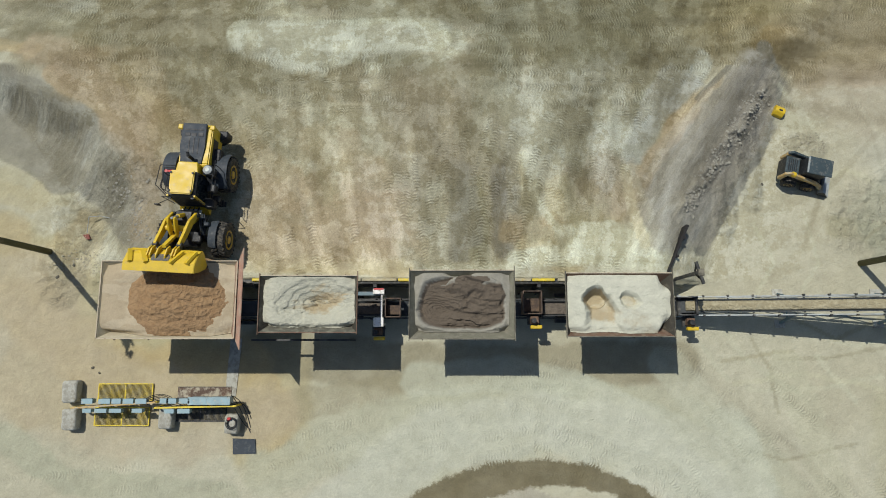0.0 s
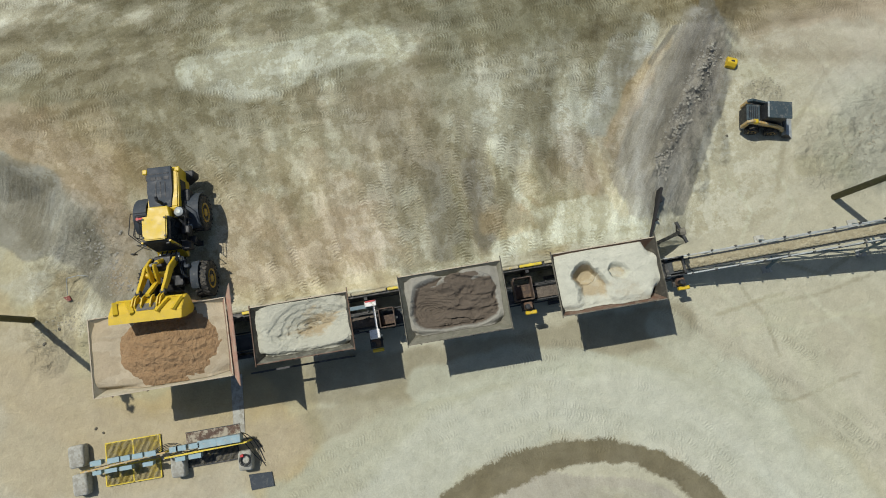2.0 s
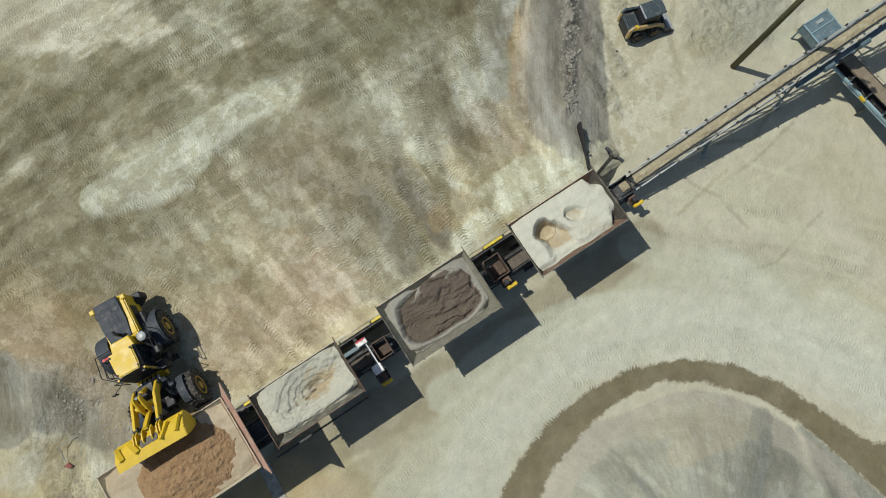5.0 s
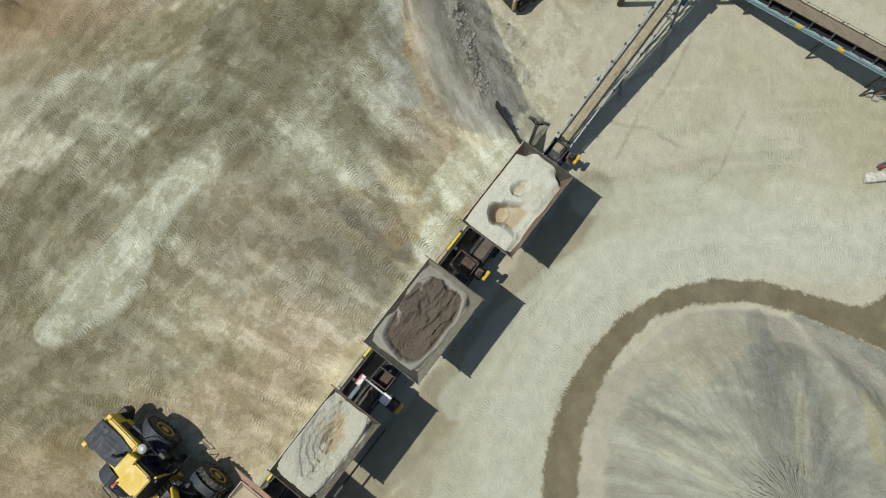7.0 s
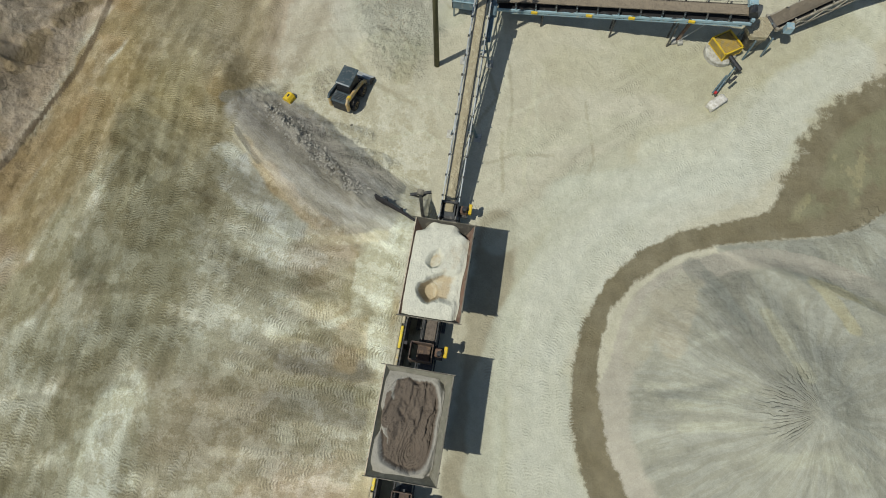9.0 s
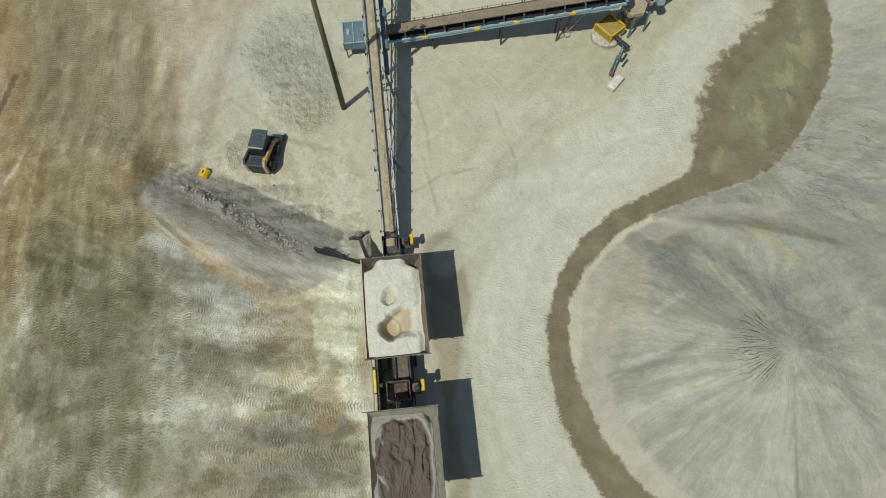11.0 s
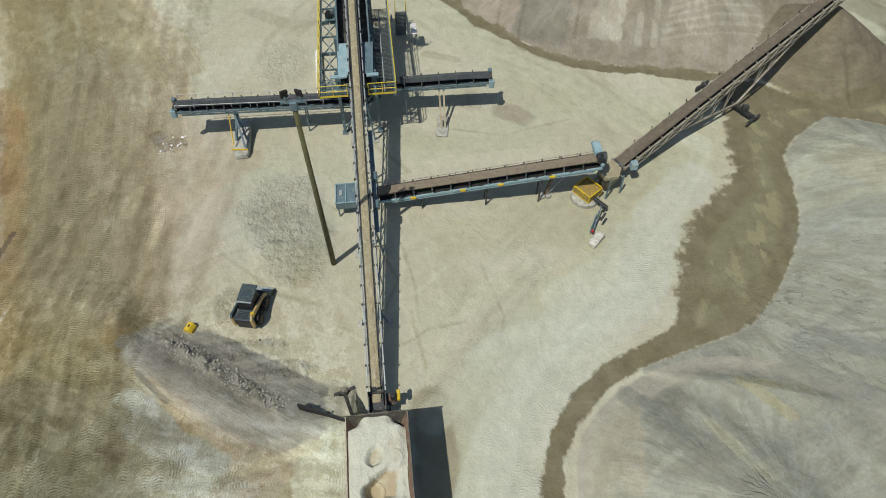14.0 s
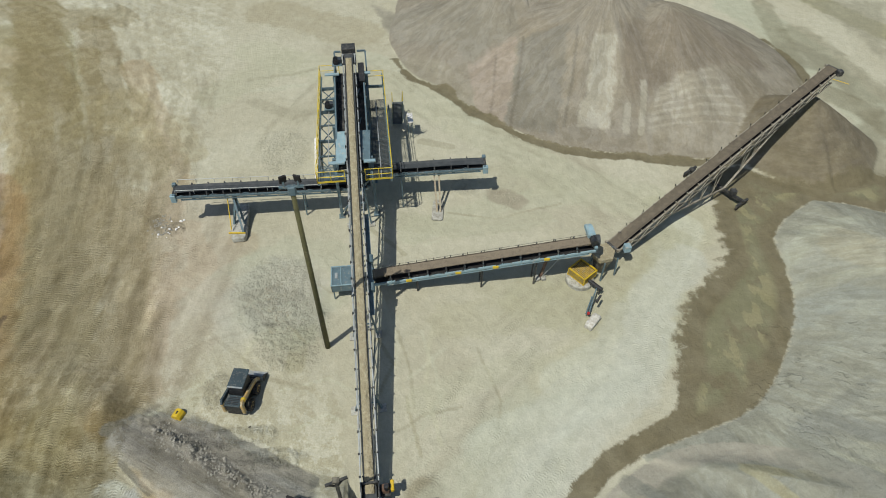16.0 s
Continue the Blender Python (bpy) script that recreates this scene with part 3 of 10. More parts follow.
stain([(-9.6, -6.8), (-2.0, -4.1), (5.7, -3.2), (13.3, -4.1), (17.4, -6.0), (18.8, -8.4)], 1.65, (0.421, 0.422, 0.306), 0.85)
stain([(-5.2, -5.9), (0.5, -5.0), (8.5, -5.0), (12.6, -6.9)], 0.96, (0.451, 0.458, 0.344), 0.7)
stain([(21.3, 14.0), (24.1, 14.7), (27.1, 14.0)], 1.38, (0.364, 0.350, 0.234), 0.6)
stain([(23.4, 7.0), (26.3, 6.3)], 0.80, (0.329, 0.314, 0.188), 0.5)
stain([(-3.7, -7.4), (1.3, -4.9), (6.7, -4.6), (12.6, -6.2), (17.7, -10.0), (21.8, -16.4)], 1.80, (0.431, 0.437, 0.318), 0.8)
stain([(-7.8, 18.3), (-10.5, 19.7)], 1.34, (0.441, 0.427, 0.286), 0.8)
stain([(-4.3, 20.9), (-0.6, 18.8)], 1.16, (0.355, 0.350, 0.248), 0.6)
stain([(9.0, 20.7), (7.4, 16.9)], 1.71, (0.184, 0.169, 0.094), 0.8)
stain([(-1.0, 34.3), (0.9, 33.4)], 1.70, (0.334, 0.243, 0.122), 0.6)
stain([(-2.4, 30.0), (3.3, 22.0)], 1.79, (0.321, 0.323, 0.234), 0.6)
stain([(-1.5, -4.8), (5.7, -3.8), (12.9, -5.5), (19.3, -11.8), (22.3, -17.8)], 2.04, (0.441, 0.448, 0.327), 0.75)
stain([(6.4, 19.1), (7.8, 16.7)], 2.39, (0.190, 0.172, 0.090), 0.8)
stain([(4.8, 25.5), (0.9, 24.6), (2.7, 21.4)], 1.41, (0.347, 0.359, 0.270), 0.7)
stain([(-4.7, 18.5), (-1.3, 18.8), (0.4, 17.7)], 1.16, (0.411, 0.427, 0.318), 0.8)
stain([(4.6, 10.6), (4.7, 8.1)], 0.37, (0.493, 0.458, 0.294), 0.8)
stain([(10.5, 8.5), (8.9, 6.4), (3.7, 6.6)], 0.78, (0.383, 0.297, 0.153), 0.4)
stain([(10.7, 6.1), (9.2, 4.8)], 0.98, (0.493, 0.491, 0.353), 0.8)
stain([(8.1, 28.5), (15.0, 27.0), (23.7, 24.8), (27.1, 23.2)], 1.33, (0.309, 0.235, 0.100), 0.8)
stain([(14.6, 20.2), (22.2, 21.4), (27.6, 20.4)], 1.74, (0.243, 0.207, 0.111), 0.8)
stain([(20.4, 18.1), (25.1, 17.7)], 1.45, (0.202, 0.158, 0.076), 0.8)
stain([(19.2, 24.5), (13.0, 20.4)], 0.84, (0.347, 0.340, 0.213), 0.5)
stain([(10.8, 22.6), (9.0, 21.6)], 0.33, (0.493, 0.502, 0.371), 0.8)
stain([(7.3, -9.7), (9.9, -10.6), (11.8, -12.4)], 0.77, (0.392, 0.387, 0.286), 0.7)
stain([(9.0, -14.2), (6.8, -15.9), (5.1, -16.7)], 0.80, (0.236, 0.235, 0.186), 0.6)
stain([(10.1, -16.3), (6.6, -17.5)], 0.47, (0.411, 0.397, 0.263), 0.5)
stain([(11.4, -21.6), (12.4, -25.5), (12.4, -27.9)], 0.59, (0.383, 0.387, 0.286), 0.5)
stain([(7.7, -17.2), (8.9, -22.4), (9.2, -26.7)], 0.40, (0.243, 0.250, 0.204), 0.5)
stain([(4.4, -11.5), (4.4, -14.3)], 0.39, (0.392, 0.397, 0.302), 0.5)
stain([(20.4, -10.5), (23.5, -16.4), (30.2, -22.1), (33.9, -25.5)], 2.28, (0.441, 0.427, 0.294), 0.8)
stain([(45.8, 30.3), (28.1, 25.9), (11.3, 21.4)], 1.99, (0.242, 0.201, 0.096), 0.8)
stain([(45.2, 25.1), (27.7, 22.0), (14.1, 21.2)], 1.62, (0.203, 0.175, 0.086), 0.8)
stain([(41.9, 30.8), (30.9, 28.1), (22.6, 26.9)], 0.84, (0.290, 0.195, 0.090), 0.5)
stain([(40.9, 20.9), (29.8, 18.7), (22.5, 16.4)], 1.24, (0.293, 0.235, 0.127), 0.75)
stain([(40.2, 26.1), (28.0, 24.8), (18.1, 23.8)], 0.64, (0.383, 0.359, 0.207), 0.6)
stain([(33.9, 17.1), (25.7, 16.7)], 1.07, (0.421, 0.323, 0.194), 0.6)
stain([(33.4, 12.0), (28.3, 9.4), (26.1, 7.0)], 2.05, (0.392, 0.397, 0.286), 0.75)
stain([(28.4, 10.6), (29.6, 6.9)], 0.49, (0.203, 0.201, 0.135), 0.5)
stain([(38.8, 18.9), (37.5, 17.9)], 0.62, (0.166, 0.136, 0.080), 0.8)
stain([(38.4, -10.0), (37.7, -10.8)], 1.10, (0.305, 0.278, 0.200), 0.7)
stain([(34.7, -1.8), (37.5, -9.4), (38.1, -16.4)], 1.35, (0.431, 0.437, 0.310), 0.6)
stain([(65.0, 13.1), (60.7, 6.2), (56.6, -2.1), (47.0, -10.1), (39.8, -16.0), (36.1, -22.4)], 2.68, (0.441, 0.437, 0.310), 0.8)
stain([(62.6, 1.3), (58.1, -5.8), (49.7, -10.0)], 1.33, (0.471, 0.480, 0.353), 0.7)
stain([(74.2, 11.9), (67.6, 1.1)], 3.34, (0.329, 0.297, 0.188), 0.6)
stain([(56.4, 16.4), (62.3, 9.9)], 2.37, (0.411, 0.407, 0.286), 0.7)
stain([(63.5, -12.6), (55.1, -13.7), (49.7, -16.0)], 1.51, (0.301, 0.258, 0.163), 0.7)
stain([(55.0, -23.0), (47.9, -21.1)], 1.18, (0.347, 0.314, 0.220), 0.7)
stain([(69.9, -3.0), (62.5, -8.8)], 2.01, (0.203, 0.188, 0.135), 0.7)
stain([(48.5, -30.8), (45.8, -34.8), (43.9, -27.5)], 0.92, (0.347, 0.314, 0.213), 0.5)
stain([(70.0, -45.5), (59.9, -48.5), (43.8, -49.0)], 3.02, (0.392, 0.407, 0.294), 0.8)
stain([(70.4, -56.3), (61.4, -60.4)], 2.10, (0.243, 0.235, 0.121), 0.7)
stain([(29.1, -34.4), (26.5, -36.1)], 1.59, (0.347, 0.332, 0.234), 0.7)
stain([(23.5, -28.6), (23.9, -32.4), (22.3, -34.0)], 1.28, (0.304, 0.323, 0.270), 0.6)
stain([(69.0, 39.6), (46.3, 30.8), (29.5, 25.2)], 2.55, (0.329, 0.273, 0.142), 0.7)
stain([(45.0, 33.1), (41.9, 30.3), (34.2, 29.0)], 1.01, (0.271, 0.175, 0.080), 0.5)
stain([(65.7, 31.5), (38.6, 24.9), (22.4, 22.0)], 2.22, (0.258, 0.228, 0.121), 0.7)
stain([(62.8, 25.4), (45.1, 18.9), (28.6, 17.2)], 1.81, (0.347, 0.273, 0.158), 0.6)
stain([(71.8, 42.4), (68.6, 36.5)], 2.54, (0.281, 0.265, 0.142), 0.6)
stain([(71.0, 34.7), (61.2, 31.4)], 0.62, (0.441, 0.437, 0.286), 0.6)
stain([(13.0, -10.8), (10.2, -9.1), (7.6, -8.2)], 0.32, (0.411, 0.397, 0.286), 0.6)
stain([(10.5, -11.1), (7.5, -11.5), (11.0, -12.2)], 0.70, (0.373, 0.350, 0.255), 0.8)
stain([(12.1, -15.2), (10.6, -13.9), (8.3, -15.7)], 0.88, (0.216, 0.214, 0.168), 0.7)
stain([(11.4, -22.4), (12.4, -19.2), (9.8, -20.6)], 0.45, (0.411, 0.378, 0.213), 0.6)
stain([(7.9, -12.7), (8.6, -14.1)], 0.22, (0.441, 0.448, 0.353), 0.6)
stain([(5.2, -10.3), (5.4, -12.5)], 0.27, (0.431, 0.437, 0.335), 0.6)
stain([(19.6, -28.7), (22.5, -33.0)], 0.71, (0.364, 0.378, 0.302), 0.6)
stain([(15.2, -25.7), (16.8, -29.4)], 0.48, (0.243, 0.250, 0.204), 0.6)
stain([(58.7, -31.0), (49.9, -35.5), (45.4, -37.6)], 1.72, (0.235, 0.201, 0.122), 0.7)
stain([(61.2, -14.7), (54.2, -19.6), (50.2, -18.3)], 1.34, (0.301, 0.250, 0.163), 0.7)
stain([(64.9, -10.3), (57.4, -11.1)], 1.73, (0.184, 0.169, 0.121), 0.7)
stain([(51.7, -26.3), (45.9, -27.0)], 1.13, (0.172, 0.146, 0.098), 0.6)
stain([(54.3, -23.4), (49.8, -23.1)], 0.64, (0.373, 0.340, 0.241), 0.7)
stain([(39.0, -32.8), (36.6, -35.4), (35.2, -37.8), (38.3, -43.5)], 0.34, (0.296, 0.265, 0.164), 0.8)
stain([(80.1, 41.2), (55.1, 31.9), (38.8, 26.2), (25.2, 22.6)], 3.08, (0.216, 0.181, 0.086), 0.7)
stain([(73.4, 32.2), (49.8, 24.8), (32.3, 22.0)], 2.14, (0.228, 0.188, 0.096), 0.65)
stain([(62.9, 38.2), (58.4, 34.5)], 1.73, (0.243, 0.214, 0.111), 0.7)
stain([(8.9, 21.9), (4.4, 18.7), (2.4, 15.0)], 2.04, (0.197, 0.175, 0.094), 0.6)
stain([(-2.5, 22.5), (-2.9, 14.3), (-0.6, 11.1)], 0.94, (0.203, 0.188, 0.107), 0.6)
stain([(2.2, 15.9), (1.1, 11.6)], 0.83, (0.229, 0.214, 0.130), 0.6)
stain([(9.1, 26.2), (5.9, 22.9), (1.7, 24.2)], 1.44, (0.243, 0.235, 0.146), 0.6)
stain([(-3.1, 10.5), (-2.7, 6.4)], 0.88, (0.373, 0.297, 0.176), 0.6)
stain([(11.9, 25.8), (18.3, 24.6), (24.6, 24.7)], 1.53, (0.228, 0.175, 0.076), 0.75)
stain([(11.7, 30.8), (15.7, 30.1), (20.0, 28.9), (24.3, 27.9)], 0.19, (0.068, 0.050, 0.023), 0.9)
stain([(19.1, 32.1), (22.2, 31.2)], 0.47, (0.235, 0.181, 0.092), 0.7)
stain([(23.2, 30.8), (25.8, 29.1)], 0.44, (0.202, 0.152, 0.073), 0.7)
stain([(2.1, 33.0), (5.5, 25.6)], 1.81, (0.263, 0.201, 0.092), 0.7)
stain([(-2.9, 32.6), (1.4, 28.7)], 0.95, (0.281, 0.265, 0.176), 0.7)
stain([(-10.1, 24.7), (-12.0, 19.6)], 1.03, (0.178, 0.158, 0.078), 0.7)
stain([(-13.3, 18.2), (-10.6, 13.7)], 1.29, (0.273, 0.235, 0.135), 0.5)
stain([(-6.2, 16.6), (-6.7, 12.6)], 1.16, (0.243, 0.228, 0.140), 0.6)
stain([(-17.3, 16.6), (-17.0, 11.6)], 1.24, (0.347, 0.273, 0.158), 0.7)
stain([(-26.0, 19.9), (-21.0, 16.1)], 1.35, (0.243, 0.214, 0.121), 0.6)
stain([(19.5, 17.8), (20.5, 15.6), (19.1, 11.9), (16.9, 8.4), (15.0, 5.6)], 0.53, (0.197, 0.194, 0.157), 0.93)
stain([(18.9, 16.6), (15.5, 11.5), (12.8, 7.7)], 0.89, (0.292, 0.281, 0.227), 0.92)
stain([(16.2, 14.2), (13.3, 10.2), (11.7, 7.0)], 0.32, (0.313, 0.297, 0.227), 0.6)
stain([(15.0, 14.5), (13.0, 12.3), (11.4, 9.8)], 0.28, (0.364, 0.273, 0.147), 0.6)
stain([(14.3, 16.5), (12.7, 14.4), (11.2, 11.1)], 0.92, (0.243, 0.254, 0.204), 0.8)
stain([(-26.5, 15.1), (-22.7, 13.3), (-19.1, 11.3), (-17.3, 9.5), (-15.7, 7.2)], 0.98, (0.258, 0.246, 0.189), 0.92)
stain([(-26.2, 12.9), (-22.4, 11.4), (-19.2, 8.8), (-16.9, 6.6)], 1.41, (0.288, 0.277, 0.213), 0.91)
stain([(-20.4, 9.2), (-17.7, 6.7)], 0.53, (0.347, 0.323, 0.234), 0.6)
stain([(-10.7, 4.3), (-2.0, 4.1)], 0.44, (0.461, 0.397, 0.234), 0.8)
stain([(33.2, 15.8), (35.0, 11.7)], 1.71, (0.383, 0.332, 0.220), 0.6)
stain([(28.0, 6.1), (28.8, 4.5)], 1.23, (0.392, 0.397, 0.286), 0.7)
stain([(7.5, 22.8), (7.0, 20.0), (7.8, 16.9)], 1.58, (0.129, 0.125, 0.071), 0.8)
stain([(5.2, 20.5), (2.3, 17.2)], 1.05, (0.155, 0.149, 0.086), 0.75)
stain([(4.3, 25.9), (7.9, 25.2), (11.9, 25.2)], 1.11, (0.209, 0.194, 0.103), 0.7)
stain([(17.1, 22.1), (14.8, 18.8), (12.3, 16.3)], 1.65, (0.190, 0.169, 0.094), 0.7)
stain([(1.4, 30.5), (3.9, 27.0), (6.3, 25.0)], 1.48, (0.236, 0.221, 0.130), 0.7)
stain([(-3.1, 27.3), (-1.2, 22.3), (0.2, 17.9)], 0.91, (0.172, 0.169, 0.107), 0.7)
stain([(2.3, 19.2), (3.7, 14.6), (5.0, 11.5)], 0.93, (0.203, 0.194, 0.121), 0.6)
stain([(-1.5, 16.1), (-1.1, 11.9), (1.1, 8.2)], 0.83, (0.209, 0.201, 0.130), 0.6)
stain([(10.3, 15.9), (8.2, 12.9), (7.3, 10.5)], 0.54, (0.190, 0.194, 0.130), 0.7)
stain([(-11.7, 18.7), (-9.0, 18.2), (-6.2, 17.0), (-3.4, 17.3), (-0.5, 17.9)], 0.91, (0.329, 0.340, 0.241), 0.62)
stain([(-6.3, 15.1), (-4.9, 13.1), (-4.1, 8.3), (-2.2, 5.2)], 1.53, (0.293, 0.235, 0.132), 0.55)
stain([(7.5, 32.0), (13.4, 29.6), (17.8, 26.5)], 1.15, (0.235, 0.163, 0.076), 0.85)
stain([(5.8, 29.6), (11.8, 26.4), (16.3, 25.6)], 0.84, (0.249, 0.188, 0.088), 0.7)
stain([(11.1, 35.1), (12.1, 32.1)], 1.52, (0.329, 0.265, 0.153), 0.7)
stain([(12.9, 24.9), (10.1, 21.9)], 0.29, (0.355, 0.359, 0.241), 0.7)
stain([(4.6, 10.6), (5.3, 8.1)], 0.28, (0.441, 0.437, 0.302), 0.8, True)
stain([(1.2, 9.6), (1.8, 5.8)], 0.63, (0.223, 0.218, 0.171), 0.7)
stain([(39.0, 26.3), (22.8, 22.8), (11.3, 21.4)], 2.35, (0.197, 0.169, 0.086), 0.6)
stain([(41.5, 21.4), (27.4, 18.9), (22.6, 17.2)], 1.48, (0.235, 0.194, 0.104), 0.7)
stain([(16.5, 23.4), (10.8, 17.6), (6.3, 18.3)], 1.69, (0.172, 0.158, 0.086), 0.65)
stain([(9.7, 23.9), (6.2, 19.8)], 1.11, (0.281, 0.273, 0.181), 0.6)
stain([(80.5, 45.4), (73.9, 36.8), (74.6, 30.5)], 3.36, (0.229, 0.194, 0.098), 0.6)
stain([(-11.2, 17.9), (-8.1, 17.6), (-5.8, 17.4)], 1.14, (0.421, 0.432, 0.310), 0.95, True)
stain([(-6.2, 18.1), (-3.1, 17.9), (-0.1, 17.9)], 0.67, (0.401, 0.412, 0.290), 0.92, True)
stain([(-6.4, 6.8), (-4.5, 6.5), (-2.6, 6.2)], 1.44, (0.373, 0.281, 0.164), 0.5)
stain([(-5.8, 8.1), (-2.6, 8.3)], 0.38, (0.364, 0.265, 0.147), 0.7)
stain([(1.1, 9.8), (1.0, 4.3)], 0.44, (0.251, 0.250, 0.198), 0.85, True)
stain([(3.1, 9.8), (3.3, 5.3)], 0.50, (0.216, 0.204, 0.162), 0.75)
stain([(7.2, 8.8), (8.9, 8.6), (8.7, 6.6), (7.3, 6.5)], 0.72, (0.243, 0.221, 0.121), 0.8, True)
stain([(3.8, 6.2), (6.3, 6.5)], 0.76, (0.364, 0.293, 0.170), 0.75)
stain([(4.0, 4.6), (6.8, 4.9), (11.4, 4.8)], 0.63, (0.493, 0.497, 0.362), 0.9)
stain([(6.8, 6.0), (9.5, 6.2)], 0.64, (0.461, 0.458, 0.327), 0.85, True)
stain([(4.9, 10.6), (5.0, 8.5), (6.5, 6.2)], 0.22, (0.493, 0.480, 0.335), 0.9, True)
stain([(10.5, 10.0), (10.7, 7.8), (11.2, 5.6)], 0.33, (0.514, 0.480, 0.310), 0.92, True)
stain([(11.5, 10.0), (13.2, 12.1), (14.5, 14.1), (15.4, 15.0)], 0.27, (0.317, 0.258, 0.142), 0.6)
stain([(15.1, 14.4), (17.2, 16.5)], 0.17, (0.139, 0.130, 0.098), 0.8, True)
stain([(7.7, 10.8), (9.9, 11.8)], 0.88, (0.421, 0.437, 0.331), 0.8, True)
stain([(-2.9, 6.5), (-1.5, 4.3)], 0.62, (0.229, 0.221, 0.146), 0.5)
stain([(-1.4, 11.8), (-0.7, 8.8)], 0.65, (0.373, 0.373, 0.255), 0.6)
stain([(11.6, 13.8), (13.8, 16.1)], 0.75, (0.347, 0.359, 0.255), 0.7)
stain([(-22.9, 15.7), (-18.9, 12.8), (-16.4, 9.8)], 0.58, (0.383, 0.281, 0.153), 0.7, True)
stain([(-21.4, 14.2), (-19.4, 13.9)], 0.98, (0.309, 0.250, 0.132), 0.6)
stain([(-18.4, 16.8), (-16.1, 13.5), (-15.0, 12.1)], 0.85, (0.317, 0.250, 0.127), 0.6)
stain([(-24.4, 16.8), (-23.9, 17.4)], 0.30, (0.411, 0.314, 0.147), 0.6)
stain([(-23.2, 10.4), (-24.4, 8.3), (-26.4, 9.0)], 0.76, (0.421, 0.368, 0.207), 0.6)
stain([(-19.6, 9.1), (-20.9, 8.0)], 0.31, (0.411, 0.387, 0.270), 0.7, True)
stain([(25.3, -0.2), (22.4, -0.7), (19.3, -0.8)], 0.11, (0.281, 0.265, 0.170), 0.5)
stain([(25.1, -1.8), (21.3, -2.5), (17.4, -2.5)], 0.15, (0.493, 0.497, 0.362), 0.5)
stain([(15.8, 1.3), (17.6, -1.0), (20.4, -2.8)], 0.15, (0.493, 0.497, 0.362), 0.5)
stain([(23.3, -5.5), (19.1, -6.4), (16.7, -5.7)], 0.11, (0.281, 0.265, 0.170), 0.5)
stain([(25.1, 15.1), (27.1, 11.7), (29.4, 9.8)], 0.16, (0.493, 0.497, 0.362), 0.5)
stain([(26.4, 14.5), (28.5, 11.0), (31.3, 7.8)], 0.12, (0.281, 0.265, 0.170), 0.5)
stain([(24.7, 15.9), (26.2, 12.5), (26.5, 10.5)], 0.12, (0.281, 0.265, 0.170), 0.5)
stain([(17.8, 0.4), (18.8, -1.5), (19.0, -3.8)], 0.12, (0.281, 0.265, 0.170), 0.5)
stain([(14.9, -0.0), (16.3, -2.0)], 0.15, (0.493, 0.497, 0.362), 0.5)
stain([(35.5, -5.5), (34.6, -8.9), (34.9, -13.9)], 0.18, (0.493, 0.497, 0.362), 0.5)
stain([(36.8, -5.2), (35.7, -9.1), (37.0, -14.8)], 0.13, (0.281, 0.265, 0.170), 0.5)
stain([(33.4, -3.0), (34.2, -6.2), (35.3, -10.4)], 0.17, (0.493, 0.497, 0.362), 0.5)
stain([(21.5, -0.6), (23.5, -3.2)], 0.16, (0.493, 0.497, 0.362), 0.5)
stain([(19.9, 1.0), (23.9, -0.1), (28.4, 0.8)], 0.16, (0.493, 0.497, 0.362), 0.5)
stain([(18.7, -10.6), (20.1, -13.9), (23.8, -18.5), (29.0, -23.0)], 0.16, (0.493, 0.497, 0.362), 0.5)
stain([(17.2, -8.4), (18.5, -12.4), (22.5, -17.3), (28.0, -21.9)], 0.12, (0.281, 0.265, 0.170), 0.5)
stain([(11.6, -3.9), (15.2, -4.7), (17.8, -7.3)], 0.11, (0.281, 0.265, 0.170), 0.5)
stain([(8.8, -4.1), (12.9, -4.8), (16.8, -8.3)], 0.14, (0.493, 0.497, 0.362), 0.5)
stain([(10.9, -3.1), (6.9, -2.9)], 0.10, (0.281, 0.265, 0.170), 0.5)
stain([(32.0, 9.4), (28.2, 8.6), (25.0, 6.2)], 0.12, (0.281, 0.265, 0.170), 0.5)
stain([(32.4, 7.8), (29.1, 7.0)], 0.13, (0.281, 0.265, 0.170), 0.5)
stain([(32.7, 10.7), (33.0, 8.6), (31.3, 7.8)], 0.12, (0.281, 0.265, 0.170), 0.5)
stain([(31.1, 6.1), (29.3, 4.5), (29.6, 2.8)], 0.12, (0.281, 0.265, 0.170), 0.5)
stain([(31.2, 11.9), (27.8, 9.4), (26.2, 8.6)], 0.12, (0.281, 0.265, 0.170), 0.5)
stain([(29.9, 10.2), (27.5, 11.0)], 0.12, (0.281, 0.265, 0.170), 0.5)
stain([(28.2, 13.4), (29.6, 11.4), (28.7, 8.6)], 0.12, (0.281, 0.265, 0.170), 0.5)
stain([(20.6, 15.8), (22.2, 13.8), (22.9, 12.3)], 0.17, (0.493, 0.497, 0.362), 0.5)
stain([(21.5, 7.7), (22.1, 4.7), (21.0, 3.2)], 0.15, (0.493, 0.497, 0.362), 0.5)
stain([(18.5, 7.0), (19.5, 4.8), (18.4, 3.0)], 0.15, (0.493, 0.497, 0.362), 0.5)
stain([(-24.6, 1.6), (-21.6, 0.3), (-17.3, 0.0)], 0.16, (0.493, 0.486, 0.335), 0.5)
stain([(-25.1, 2.9), (-22.8, 2.3), (-21.2, 3.6)], 0.13, (0.296, 0.273, 0.164), 0.5)
stain([(-26.1, 5.9), (-24.9, 7.0), (-23.5, 6.6)], 0.13, (0.296, 0.273, 0.164), 0.5)
stain([(-22.8, 6.3), (-24.0, 4.9)], 0.13, (0.296, 0.273, 0.164), 0.5)
